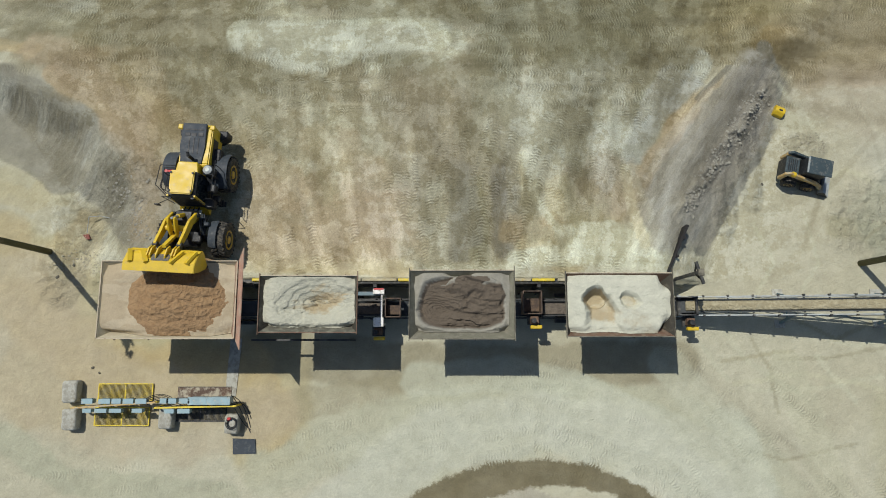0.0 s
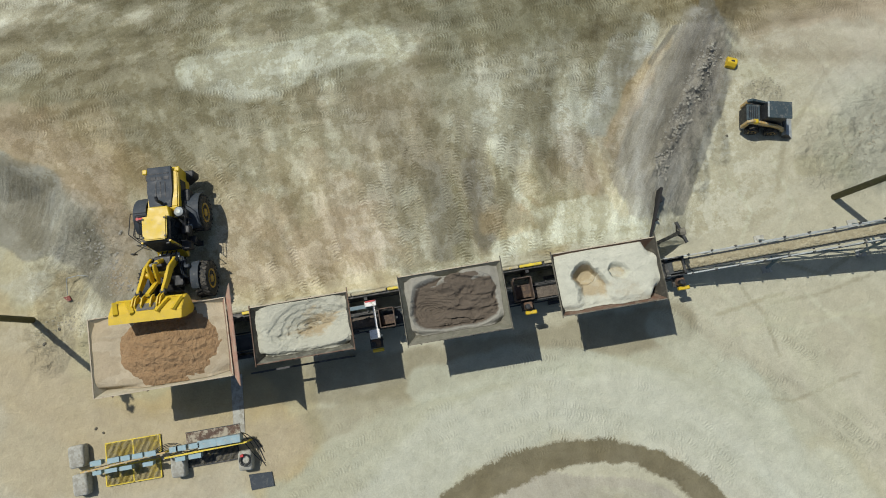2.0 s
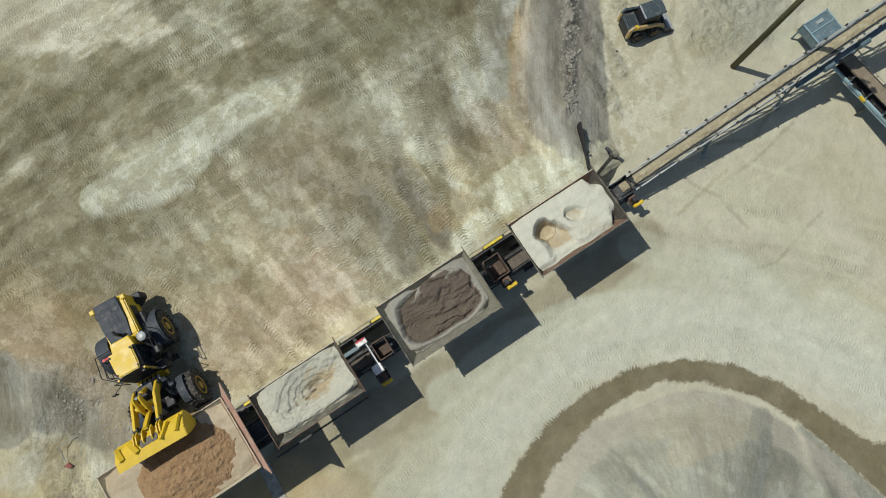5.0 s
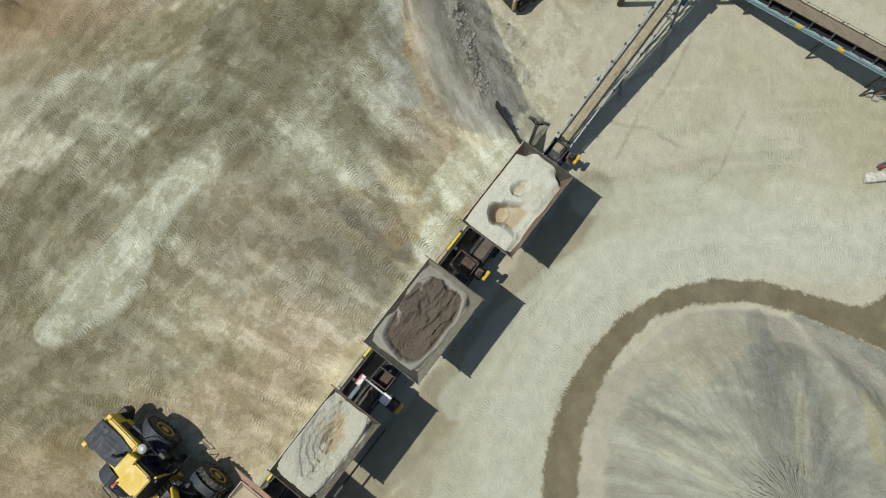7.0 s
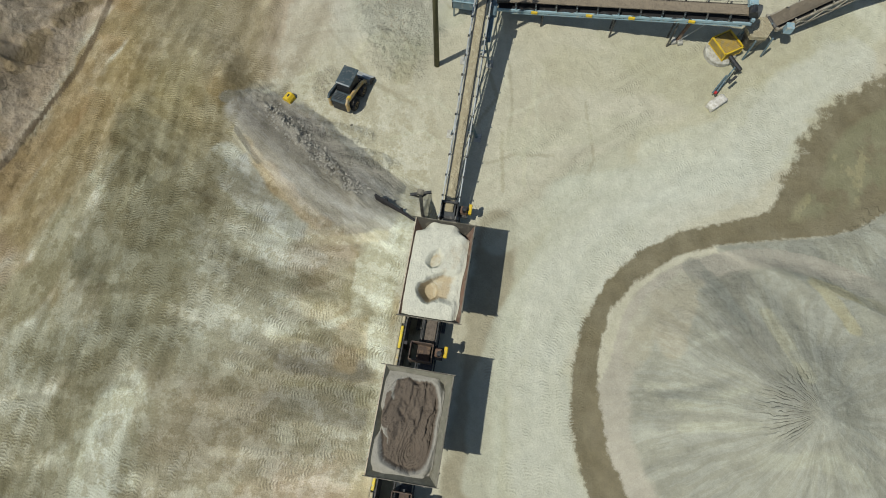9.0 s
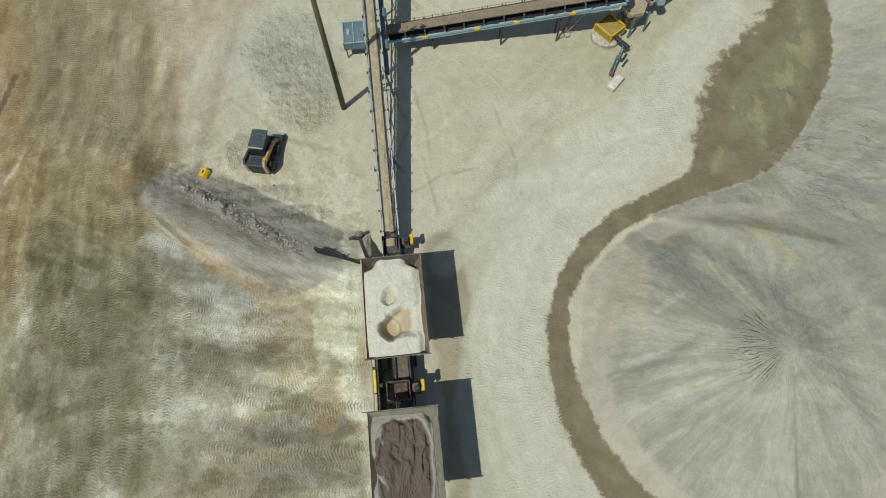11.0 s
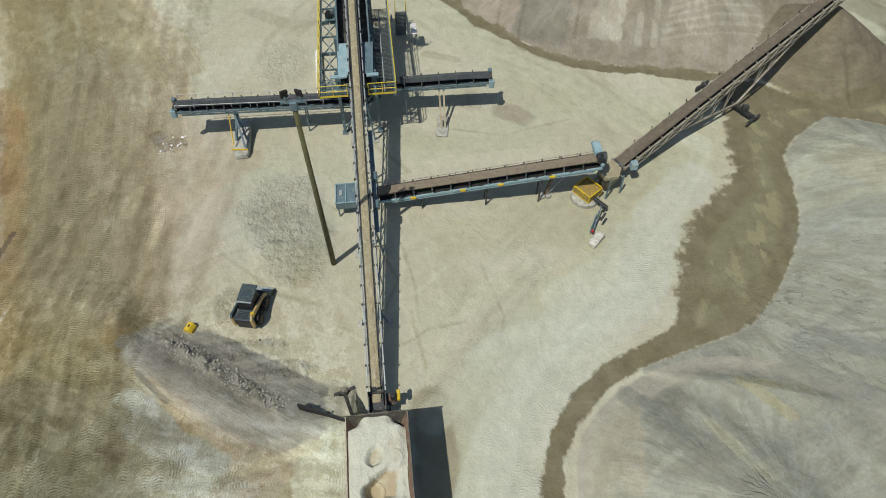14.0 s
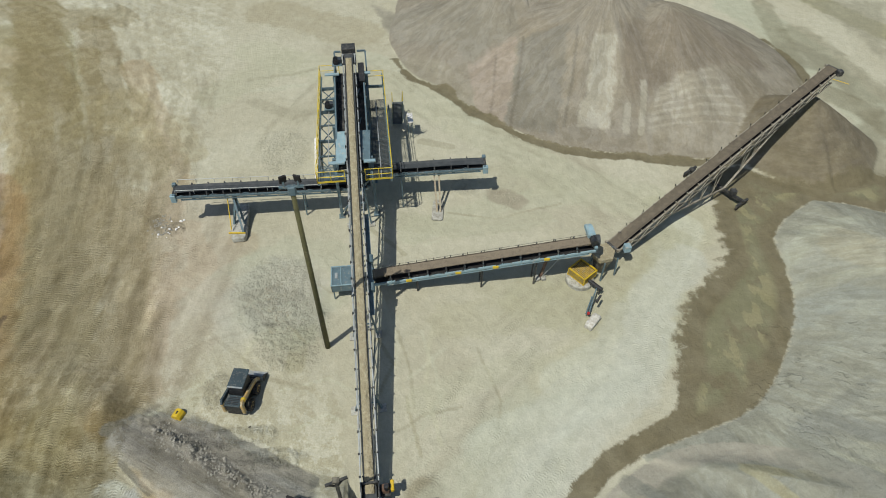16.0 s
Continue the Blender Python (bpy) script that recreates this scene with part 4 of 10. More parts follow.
stain([(-22.6, 4.3), (-21.1, 5.6), (-19.6, 6.9)], 0.15, (0.296, 0.273, 0.164), 0.5)
stain([(20.2, 1.6), (22.7, 0.3), (25.5, 1.6)], 0.13, (0.296, 0.273, 0.164), 0.5)
stain([(16.7, -2.2), (20.6, -1.6), (25.0, -2.5)], 0.16, (0.493, 0.486, 0.335), 0.5)
stain([(16.1, -0.9), (20.1, -0.3)], 0.13, (0.296, 0.273, 0.164), 0.5)
stain([(14.7, -2.9), (16.2, -4.7), (16.6, -7.5)], 0.13, (0.296, 0.273, 0.164), 0.5)
stain([(21.6, 9.4), (24.4, 10.4), (26.3, 9.4)], 0.17, (0.493, 0.486, 0.335), 0.5)
stain([(-24.7, -0.9), (-22.4, -1.6), (-23.1, -3.5)], 0.12, (0.296, 0.273, 0.164), 0.5)
stain([(9.6, -2.9), (11.8, -3.8)], 0.17, (0.493, 0.486, 0.335), 0.5)
stain([(52.2, -14.4), (49.4, -12.6)], 0.34, (0.355, 0.340, 0.248), 0.7, True)
stain([(52.4, -16.3), (49.3, -15.0), (47.8, -14.2)], 0.48, (0.347, 0.332, 0.241), 0.6)
stain([(52.9, -22.8), (49.3, -20.8), (47.1, -21.2)], 0.63, (0.373, 0.350, 0.248), 0.7)
stain([(47.8, -26.9), (45.4, -24.8)], 0.29, (0.364, 0.340, 0.241), 0.6, True)
stain([(49.8, -28.5), (47.0, -30.7), (45.7, -34.0)], 0.89, (0.347, 0.323, 0.220), 0.5)
stain([(45.9, -28.4), (43.5, -31.4), (43.7, -25.9)], 0.98, (0.329, 0.306, 0.207), 0.5)
stain([(52.9, -18.2), (48.3, -18.0), (44.9, -18.4)], 1.15, (0.209, 0.188, 0.130), 0.6)
stain([(49.3, -23.4), (44.5, -23.6)], 0.93, (0.229, 0.201, 0.135), 0.6)
stain([(54.5, -12.6), (57.2, -13.6)], 0.84, (0.34, 0.275, 0.185), 0.4)
stain([(39.7, -35.7), (37.6, -38.4), (39.4, -42.2)], 0.78, (0.273, 0.243, 0.130), 0.5)
stain([(37.3, -36.1), (36.4, -38.1), (37.7, -41.1)], 0.28, (0.329, 0.297, 0.176), 0.6)
stain([(28.0, -30.0), (30.6, -33.8), (31.0, -37.2)], 0.81, (0.373, 0.382, 0.286), 0.6)
stain([(25.9, -29.4), (25.6, -32.3), (25.3, -35.2)], 0.52, (0.392, 0.397, 0.294), 0.5)
stain([(-25.8, 5.9), (-23.7, 1.6), (-18.8, -1.6), (-11.4, -1.6), (-10.0, -4.1)], 1.95, (0.421, 0.340, 0.181), 0.8)
stain([(-21.1, 6.3), (-23.9, 3.6)], 1.47, (0.411, 0.340, 0.181), 0.7)
stain([(-19.5, -0.9), (-11.8, -0.9)], 0.52, (0.401, 0.323, 0.170), 0.6)
stain([(38.8, 18.9), (37.3, 17.9)], 0.70, (0.139, 0.111, 0.063), 0.85)
stain([(38.6, -9.8), (37.7, -11.0)], 1.19, (0.300, 0.272, 0.195), 0.7)
stain([(37.3, 16.1), (33.0, 14.1), (30.6, 16.4)], 1.11, (0.411, 0.332, 0.207), 0.6)
stain([(32.2, 11.1), (34.0, 7.8), (33.1, 4.4)], 1.71, (0.411, 0.417, 0.302), 0.6)
stain([(36.7, -0.2), (34.9, -5.4), (35.3, -12.6)], 1.16, (0.392, 0.387, 0.270), 0.6)
stain([(29.7, 10.6), (30.2, 8.6), (28.7, 6.1)], 0.41, (0.243, 0.235, 0.157), 0.6)
stain([(27.9, 9.8), (26.7, 8.6)], 0.32, (0.243, 0.235, 0.162), 0.6)
stain([(43.3, 31.6), (33.5, 28.6), (23.4, 26.7)], 1.27, (0.263, 0.181, 0.080), 0.45)
stain([(-26.6, 14.9), (-24.2, 14.1), (-21.7, 12.7), (-19.2, 10.7), (-17.5, 8.9), (-16.3, 7.0)], 1.37, (0.229, 0.221, 0.171), 0.9, True)
stain([(-26.8, 12.4), (-24.6, 11.3), (-22.8, 10.1)], 1.23, (0.229, 0.221, 0.168), 0.85, True)
stain([(-18.9, 8.6), (-17.9, 6.7)], 1.04, (0.251, 0.239, 0.183), 0.85, True)
stain([(-26.3, 15.3), (-23.6, 14.3), (-21.0, 13.1), (-18.8, 11.3)], 0.25, (0.167, 0.160, 0.125), 0.6)
stain([(-25.9, 12.9), (-23.6, 12.1)], 0.30, (0.313, 0.301, 0.230), 0.6)
stain([(-22.4, 11.6), (-20.2, 10.1)], 0.37, (0.304, 0.293, 0.223), 0.6)
stain([(0.8, 23.8), (2.4, 19.4), (3.6, 15.3)], 1.48, (0.209, 0.201, 0.125), 0.55)
stain([(-2.2, 21.2), (-2.0, 15.9), (-3.3, 11.6)], 1.37, (0.216, 0.211, 0.135), 0.5)
stain([(-5.4, 22.6), (-5.1, 19.3)], 0.96, (0.229, 0.221, 0.140), 0.5)
stain([(-7.4, 26.2), (-6.1, 21.5), (-2.4, 16.6)], 1.52, (0.203, 0.194, 0.116), 0.55)
stain([(-8.7, 21.2), (-5.9, 14.7)], 1.13, (0.209, 0.201, 0.125), 0.5)
stain([(-14.1, 20.2), (-11.9, 15.4)], 1.11, (0.236, 0.214, 0.125), 0.5)
stain([(0.1, 35.1), (2.9, 31.3)], 1.17, (0.235, 0.175, 0.084), 0.6)
stain([(2.1, 26.4), (1.6, 20.5)], 1.08, (0.209, 0.194, 0.111), 0.5)
stain([(20.5, 28.2), (14.4, 28.4), (10.3, 29.1)], 0.85, (0.271, 0.207, 0.100), 0.6)
stain([(74.2, 39.4), (57.1, 32.5)], 2.46, (0.243, 0.207, 0.107), 0.5)
stain([(-24.6, 19.5), (-20.3, 18.3)], 1.01, (0.229, 0.214, 0.125), 0.5)
stain([(-18.6, 18.3), (-15.0, 16.1)], 0.87, (0.216, 0.194, 0.103), 0.5)
stain([(-15.0, 29.4), (-10.1, 26.1), (-4.2, 23.9)], 2.14, (0.184, 0.169, 0.094), 0.75)
stain([(-16.6, 25.0), (-12.1, 24.4), (-7.3, 23.3)], 1.75, (0.203, 0.188, 0.111), 0.75)
stain([(-18.5, 21.8), (-14.7, 20.3), (-13.1, 16.4)], 1.55, (0.209, 0.194, 0.116), 0.65)
stain([(-3.2, 22.5), (1.0, 19.9)], 1.38, (0.178, 0.160, 0.086), 0.65)
stain([(-16.1, 17.9), (-11.4, 15.2), (-7.4, 14.8)], 1.19, (0.216, 0.201, 0.121), 0.6)
stain([(-16.1, 30.8), (-10.8, 28.6)], 0.51, (0.273, 0.258, 0.157), 0.6)
stain([(-15.1, 26.4), (-10.3, 25.3), (-5.5, 25.5)], 0.21, (0.281, 0.265, 0.164), 0.5)
stain([(-19.9, 16.4), (-18.5, 13.9)], 1.30, (0.301, 0.235, 0.122), 0.6)
stain([(-11.2, 18.1), (-8.0, 18.0), (-4.0, 18.3), (-0.8, 18.3)], 1.15, (0.392, 0.402, 0.294), 0.8, True)
stain([(-10.0, 18.4), (-5.8, 17.3)], 0.87, (0.411, 0.422, 0.310), 0.8, True)
stain([(-6.5, 18.1), (-3.5, 18.0), (-0.1, 18.0)], 0.60, (0.401, 0.412, 0.290), 0.9, True)
stain([(-11.9, 18.3), (-8.8, 17.9), (-6.1, 17.7)], 1.01, (0.421, 0.432, 0.310), 0.92, True)
stain([(-6.6, 13.3), (-2.1, 12.2), (-0.4, 9.9)], 0.77, (0.313, 0.297, 0.188), 0.5)
stain([(20.0, -10.8), (22.6, -15.8), (28.2, -20.6), (32.9, -24.2)], 1.80, (0.493, 0.502, 0.380), 0.85)
stain([(9.4, -4.2), (13.2, -5.2), (17.2, -8.7), (19.2, -13.7)], 1.43, (0.482, 0.497, 0.380), 0.75)
stain([(3.8, -4.0), (8.7, -4.5)], 0.96, (0.461, 0.475, 0.362), 0.6)
stain([(19.7, -1.2), (21.0, -5.2), (21.9, -9.2)], 1.15, (0.451, 0.448, 0.318), 0.5)
stain([(13.7, 23.6), (11.1, 19.3), (8.3, 13.1)], 1.67, (0.172, 0.163, 0.094), 0.6)
stain([(6.0, 15.8), (7.1, 12.9), (8.0, 10.3)], 1.05, (0.203, 0.188, 0.111), 0.6)
stain([(6.8, 22.5), (7.9, 19.6)], 1.11, (0.184, 0.175, 0.107), 0.6)
stain([(13.0, 21.4), (10.8, 22.2)], 0.21, (0.383, 0.387, 0.263), 0.6)
stain([(11.1, 33.6), (14.0, 32.0)], 0.93, (0.293, 0.221, 0.113), 0.6)
stain([(56.4, 25.6), (50.9, 23.1), (45.9, 20.8)], 2.85, (0.281, 0.243, 0.130), 0.7)
stain([(41.9, 23.8), (35.3, 21.7)], 1.63, (0.273, 0.228, 0.121), 0.6)
stain([(52.2, 19.7), (47.1, 17.0)], 1.34, (0.355, 0.323, 0.200), 0.55)
stain([(43.3, 17.1), (38.6, 17.9)], 1.04, (0.411, 0.340, 0.213), 0.5)
stain([(9.0, 11.0), (7.6, 7.2), (6.3, 6.0)], 0.92, (0.251, 0.225, 0.125), 0.6)
stain([(5.0, 10.1), (4.9, 6.0)], 0.64, (0.236, 0.214, 0.121), 0.6)
stain([(9.7, 14.2), (10.4, 11.8)], 0.65, (0.304, 0.297, 0.194), 0.5)
# duller yard tone that also holds some of the transfer conveyor's shadow
stain([(27.0, -10.1), (25.2, -15.9), (24.9, -21.0)], 2.55, (0.392, 0.387, 0.255), 0.5)
stain([(-16.5, 29.3), (-12.3, 24.9), (-6.0, 24.0)], 2.13, (0.167, 0.152, 0.082), 0.55)
stain([(-16.0, 23.0), (-11.5, 21.6)], 1.53, (0.184, 0.169, 0.098), 0.5)
stain([(-19.1, 19.4), (-15.8, 18.9)], 1.35, (0.209, 0.188, 0.107), 0.5)
stain([(-10.5, 18.0), (-7.7, 18.0), (-4.0, 18.3), (-1.1, 18.3)], 0.88, (0.401, 0.412, 0.302), 0.7, True)
stain([(10.5, 30.3), (16.3, 28.7), (22.7, 27.4), (26.4, 26.6)], 1.17, (0.271, 0.204, 0.100), 0.8)
stain([(7.8, 28.0), (14.7, 26.1), (22.2, 25.1), (26.8, 24.7)], 1.31, (0.263, 0.214, 0.108), 0.65)
stain([(8.5, 25.5), (14.1, 24.3)], 0.52, (0.355, 0.332, 0.213), 0.5)
stain([(10.8, 25.4), (17.4, 25.1), (23.7, 24.8)], 0.16, (0.364, 0.306, 0.176), 0.5)
stain([(9.0, 27.3), (13.9, 26.2), (20.8, 25.5)], 0.15, (0.183, 0.141, 0.069), 0.5)
stain([(11.4, 29.9), (16.5, 28.4), (22.0, 27.5)], 0.19, (0.196, 0.146, 0.069), 0.5)
stain([(24.3, 27.5), (23.5, 21.8), (25.0, 18.5)], 1.02, (0.235, 0.201, 0.108), 0.5)
stain([(24.6, 19.9), (22.5, 17.0), (27.1, 17.4)], 1.31, (0.235, 0.194, 0.108), 0.6)
stain([(16.2, -4.9), (17.9, -10.1), (19.9, -15.3)], 1.57, (0.493, 0.514, 0.399), 0.7)
stain([(12.9, -1.0), (14.9, -3.6), (17.2, -8.3)], 1.20, (0.471, 0.480, 0.362), 0.6)
stain([(25.8, -3.9), (26.1, -11.5), (29.1, -19.0)], 1.90, (0.383, 0.368, 0.241), 0.45)
stain([(-1.4, -2.0), (3.4, -1.6), (7.5, -2.4), (11.7, -4.6)], 1.11, (0.493, 0.514, 0.399), 0.6)
stain([(12.9, -12.9), (9.7, -14.5)], 0.66, (0.203, 0.211, 0.171), 0.6, True)
stain([(8.6, -10.6), (6.5, -9.5), (10.0, -11.2)], 0.57, (0.329, 0.314, 0.234), 0.6, True)
stain([(5.5, -14.6), (4.2, -11.7)], 0.20, (0.392, 0.397, 0.294), 0.6)
stain([(4.8, -11.2), (6.0, -14.2)], 0.24, (0.229, 0.235, 0.189), 0.6)
stain([(9.0, 11.9), (9.3, 9.2)], 0.66, (0.355, 0.368, 0.278), 0.5)
stain([(54.9, 12.3), (52.1, 8.3), (52.8, 6.1)], 0.78, (0.288, 0.277, 0.188), 0.4)
stain([(59.1, 13.2), (59.7, 8.6), (60.5, 6.2)], 0.29, (0.296, 0.289, 0.194), 0.5)
stain([(56.9, 12.5), (57.4, 7.4)], 0.47, (0.461, 0.469, 0.344), 0.6)
stain([(59.4, -4.6), (55.8, -7.8), (50.6, -9.9)], 1.46, (0.411, 0.407, 0.286), 0.6)
stain([(57.6, -6.8), (53.2, -9.7)], 0.30, (0.281, 0.265, 0.176), 0.6)
stain([(46.7, -4.0), (45.6, -6.5)], 0.52, (0.273, 0.258, 0.168), 0.45)
stain([(36.1, -22.7), (30.3, -22.5), (27.1, -20.4)], 0.90, (0.421, 0.417, 0.286), 0.5)
stain([(-11.4, 11.5), (-9.9, 8.8), (-10.1, 5.3)], 1.33, (0.411, 0.332, 0.194), 0.55)
stain([(-7.2, 11.5), (-5.2, 8.8)], 1.09, (0.392, 0.332, 0.200), 0.45)
stain([(-10.7, 4.6), (-5.7, 4.3), (-2.0, 4.2)], 0.56, (0.493, 0.427, 0.255), 0.8)
stain([(-0.7, 4.3), (3.6, 4.2)], 0.31, (0.461, 0.448, 0.310), 0.6)
stain([(5.8, 12.8), (6.5, 10.1)], 0.53, (0.373, 0.378, 0.278), 0.5)
stain([(2.2, 14.3), (2.8, 10.4)], 0.45, (0.329, 0.323, 0.220), 0.5)
stain([(-4.0, 12.2), (-2.0, 9.8)], 0.84, (0.383, 0.378, 0.255), 0.5)
stain([(43.0, -33.8), (43.0, -37.4), (38.4, -35.4)], 1.79, (0.236, 0.214, 0.121), 0.5)
stain([(52.7, -22.6), (50.3, -22.9), (48.2, -22.0)], 0.53, (0.392, 0.359, 0.241), 0.65, True)
stain([(51.5, -28.8), (47.7, -30.8), (45.6, -32.3)], 1.31, (0.313, 0.289, 0.188), 0.5)
stain([(9.8, 22.7), (9.8, 18.0), (7.1, 11.9)], 2.00, (0.184, 0.175, 0.103), 0.5)
stain([(5.1, 20.6), (3.2, 14.2)], 1.58, (0.203, 0.194, 0.121), 0.45)
stain([(17.4, 23.8), (14.0, 19.3), (10.5, 12.9)], 1.49, (0.197, 0.181, 0.107), 0.45)
stain([(-10.4, 20.3), (-11.5, 15.1), (-10.2, 10.7)], 1.89, (0.236, 0.221, 0.135), 0.45)
stain([(-16.0, 17.1), (-12.9, 12.5)], 0.93, (0.243, 0.221, 0.130), 0.5)
stain([(-18.8, 27.0), (-13.3, 23.4)], 1.77, (0.178, 0.163, 0.090), 0.5)
stain([(-20.3, 23.0), (-16.5, 21.3)], 1.38, (0.203, 0.185, 0.107), 0.5)
stain([(71.6, 40.5), (63.5, 32.6)], 2.75, (0.243, 0.207, 0.107), 0.5)
stain([(36.8, 2.2), (32.6, -1.2)], 0.23, (0.296, 0.281, 0.181), 0.5)
stain([(29.9, -0.2), (31.1, -4.6), (30.0, -8.9)], 0.22, (0.482, 0.486, 0.353), 0.5)
stain([(31.0, 15.4), (28.5, 11.4), (24.2, 7.9)], 0.20, (0.482, 0.486, 0.353), 0.5)
stain([(26.6, 12.8), (22.5, 8.6), (21.3, 5.6)], 0.19, (0.296, 0.273, 0.176), 0.5)
stain([(13.8, -23.7), (11.0, -25.0), (8.0, -26.7)], 1.19, (0.258, 0.265, 0.213), 0.85)
stain([(14.8, -24.7), (13.1, -28.2)], 0.93, (0.258, 0.265, 0.217), 0.85)
stain([(12.3, -22.2), (9.7, -23.4), (6.8, -25.2)], 1.15, (0.273, 0.273, 0.213), 0.7)
stain([(12.7, -24.5), (10.1, -27.2)], 0.22, (0.373, 0.378, 0.278), 0.6)
stain([(14.9, -26.5), (14.5, -28.8)], 0.15, (0.197, 0.201, 0.157), 0.6)
stain([(8.2, -9.9), (10.4, -11.4), (11.7, -13.1)], 0.42, (0.347, 0.332, 0.241), 0.7)
stain([(12.4, -13.7), (10.9, -14.4), (8.8, -15.1)], 0.41, (0.209, 0.218, 0.177), 0.6)
stain([(3.2, -12.0), (3.7, -15.1)], 0.30, (0.401, 0.407, 0.302), 0.6)
stain([(4.9, -10.8), (4.9, -13.5)], 0.26, (0.243, 0.250, 0.201), 0.6)
stain([(2.1, -15.6), (2.6, -18.2), (2.1, -20.8)], 0.45, (0.392, 0.397, 0.294), 0.5)
stain([(15.9, 22.1), (13.2, 16.9), (11.4, 12.5)], 1.64, (0.190, 0.175, 0.103), 0.5)
stain([(-0.6, 26.5), (1.9, 22.2), (4.1, 18.3)], 1.56, (0.190, 0.185, 0.116), 0.45)
stain([(-2.2, 11.3), (-1.0, 7.1)], 1.35, (0.229, 0.211, 0.133), 0.45)
stain([(-6.8, 8.9), (-5.4, 5.0)], 1.06, (0.263, 0.221, 0.127), 0.4)
stain([(7.6, 21.4), (6.4, 16.8), (5.3, 12.8)], 1.25, (0.197, 0.185, 0.111), 0.45)
stain([(-26.4, 18.3), (-23.1, 18.7), (-19.9, 19.9)], 0.88, (0.243, 0.228, 0.140), 0.5)
stain([(-19.9, 26.5), (-14.7, 25.6), (-9.6, 24.6)], 1.42, (0.172, 0.160, 0.090), 0.45)
stain([(-3.4, 34.8), (-1.1, 31.3), (1.4, 29.7)], 1.74, (0.235, 0.191, 0.104), 0.5)
stain([(-5.5, 31.6), (-2.6, 27.7)], 1.32, (0.216, 0.201, 0.125), 0.4)
# yard along the transfer conveyor toned down, part of its shadow included
stain([(29.1, -7.5), (28.9, -15.2), (31.5, -22.8)], 1.93, (0.373, 0.363, 0.241), 0.45)
stain([(40.4, -0.5), (41.6, -7.8), (39.5, -14.7)], 1.90, (0.392, 0.387, 0.263), 0.4)

# named patches: slopes beside the ramp, slides of orange sand, spilled pale sand
patch_area([(-27.3, 16.8), (-25.1, 16.0), (-23.2, 14.5), (-21.3, 13.8), (-19.6, 12.6), (-18.2, 11.2), (-17.1, 9.6), (-16.2, 7.9), (-16.0, 5.5), (-18.2, 5.5), (-20.1, 7.5), (-21.8, 9.3), (-23.3, 9.1), (-24.5, 10.0), (-25.8, 11.2), (-26.7, 11.4)], (0.262, 0.252, 0.196), 0.75)
patch_area([(13.7, 16.7), (15.0, 16.1), (15.7, 15.4), (14.5, 14.4), (13.0, 12.8), (11.6, 11.4), (10.5, 11.6), (11.3, 13.2), (12.2, 15.1)], (0.300, 0.300, 0.245), 0.7)
patch_area([(7.3, 11.2), (9.3, 12.4), (11.1, 12.6), (10.4, 11.0), (8.8, 10.1), (7.5, 9.9)], (0.400, 0.405, 0.310), 0.75)
patch_area([(19.7, 17.5), (20.5, 16.3), (20.5, 15.0), (19.9, 13.4), (19.2, 12.0), (18.0, 10.6), (16.9, 8.9), (16.2, 6.9), (15.8, 5.7), (14.1, 5.8), (12.4, 6.2), (11.8, 7.6), (11.7, 8.9), (12.6, 10.6), (13.8, 12.2), (15.5, 14.3), (17.3, 16.0), (18.7, 17.0)], (0.268, 0.255, 0.205), 0.92, 0.1)
patch_area([(18.5, 16.7), (19.6, 17.0), (20.3, 15.5), (19.6, 13.1), (18.0, 11.2), (16.6, 9.4), (15.3, 7.6), (14.6, 6.2), (13.7, 6.7), (14.3, 8.5), (15.5, 10.6), (16.8, 12.9), (17.7, 15.3)], (0.205, 0.194, 0.158), 0.7, 0.3)
patch_area([(16.9, 15.9), (15.7, 15.0), (14.8, 14.0), (13.5, 12.6), (11.9, 11.0), (11.2, 9.6), (11.8, 8.9), (12.8, 10.5), (14.0, 11.9), (15.4, 14.0)], (0.310, 0.245, 0.155), 0.6, 0.15)
patch_area([(-12.5, 17.2), (-12.4, 18.4), (-11.0, 19.6), (-8.3, 19.1), (-4.8, 18.9), (-2.3, 18.8), (0.4, 18.1), (-1.0, 17.5), (-3.9, 16.9), (-5.9, 16.4), (-7.5, 15.7), (-9.1, 16.0), (-10.9, 16.6), (-11.8, 16.6)], (0.385, 0.388, 0.292), 0.85, 0.3)
patch_area([(-28.0, 5.3), (-24.1, 5.6), (-20.7, 4.6), (-20.0, 0.3), (-16.3, -1.4), (-8.5, -2.5), (-7.8, -4.1), (-9.9, -5.6), (-14.3, -6.6), (-19.1, -6.2), (-23.0, -5.0), (-27.0, -3.5)], (0.430, 0.378, 0.262), 0.75, 0.6, 1.0)
stain([(-6.0, -9.5), (-1.0, -5.4), (5.0, -4.3), (10.0, -5.2), (14.0, -7.8), (17.4, -12.0), (19.2, -15.4), (22.5, -17.2), (26.5, -19.5), (29.5, -23.0)], 1.9, (0.478, 0.488, 0.392), 0.7)
stain([(9.0, -3.6), (14.5, -5.6), (18.5, -9.6), (21.0, -13.5), (25.0, -16.5)], 1.2, (0.475, 0.48, 0.375), 0.5)
patch_area([(3.9, 15.1), (7.2, 16.5), (10.9, 16.9), (11.0, 12.0), (10.0, 9.6), (5.4, 9.0), (3.8, 11.3)], (0.375, 0.370, 0.275), 0.55, 0.8, 1.3)
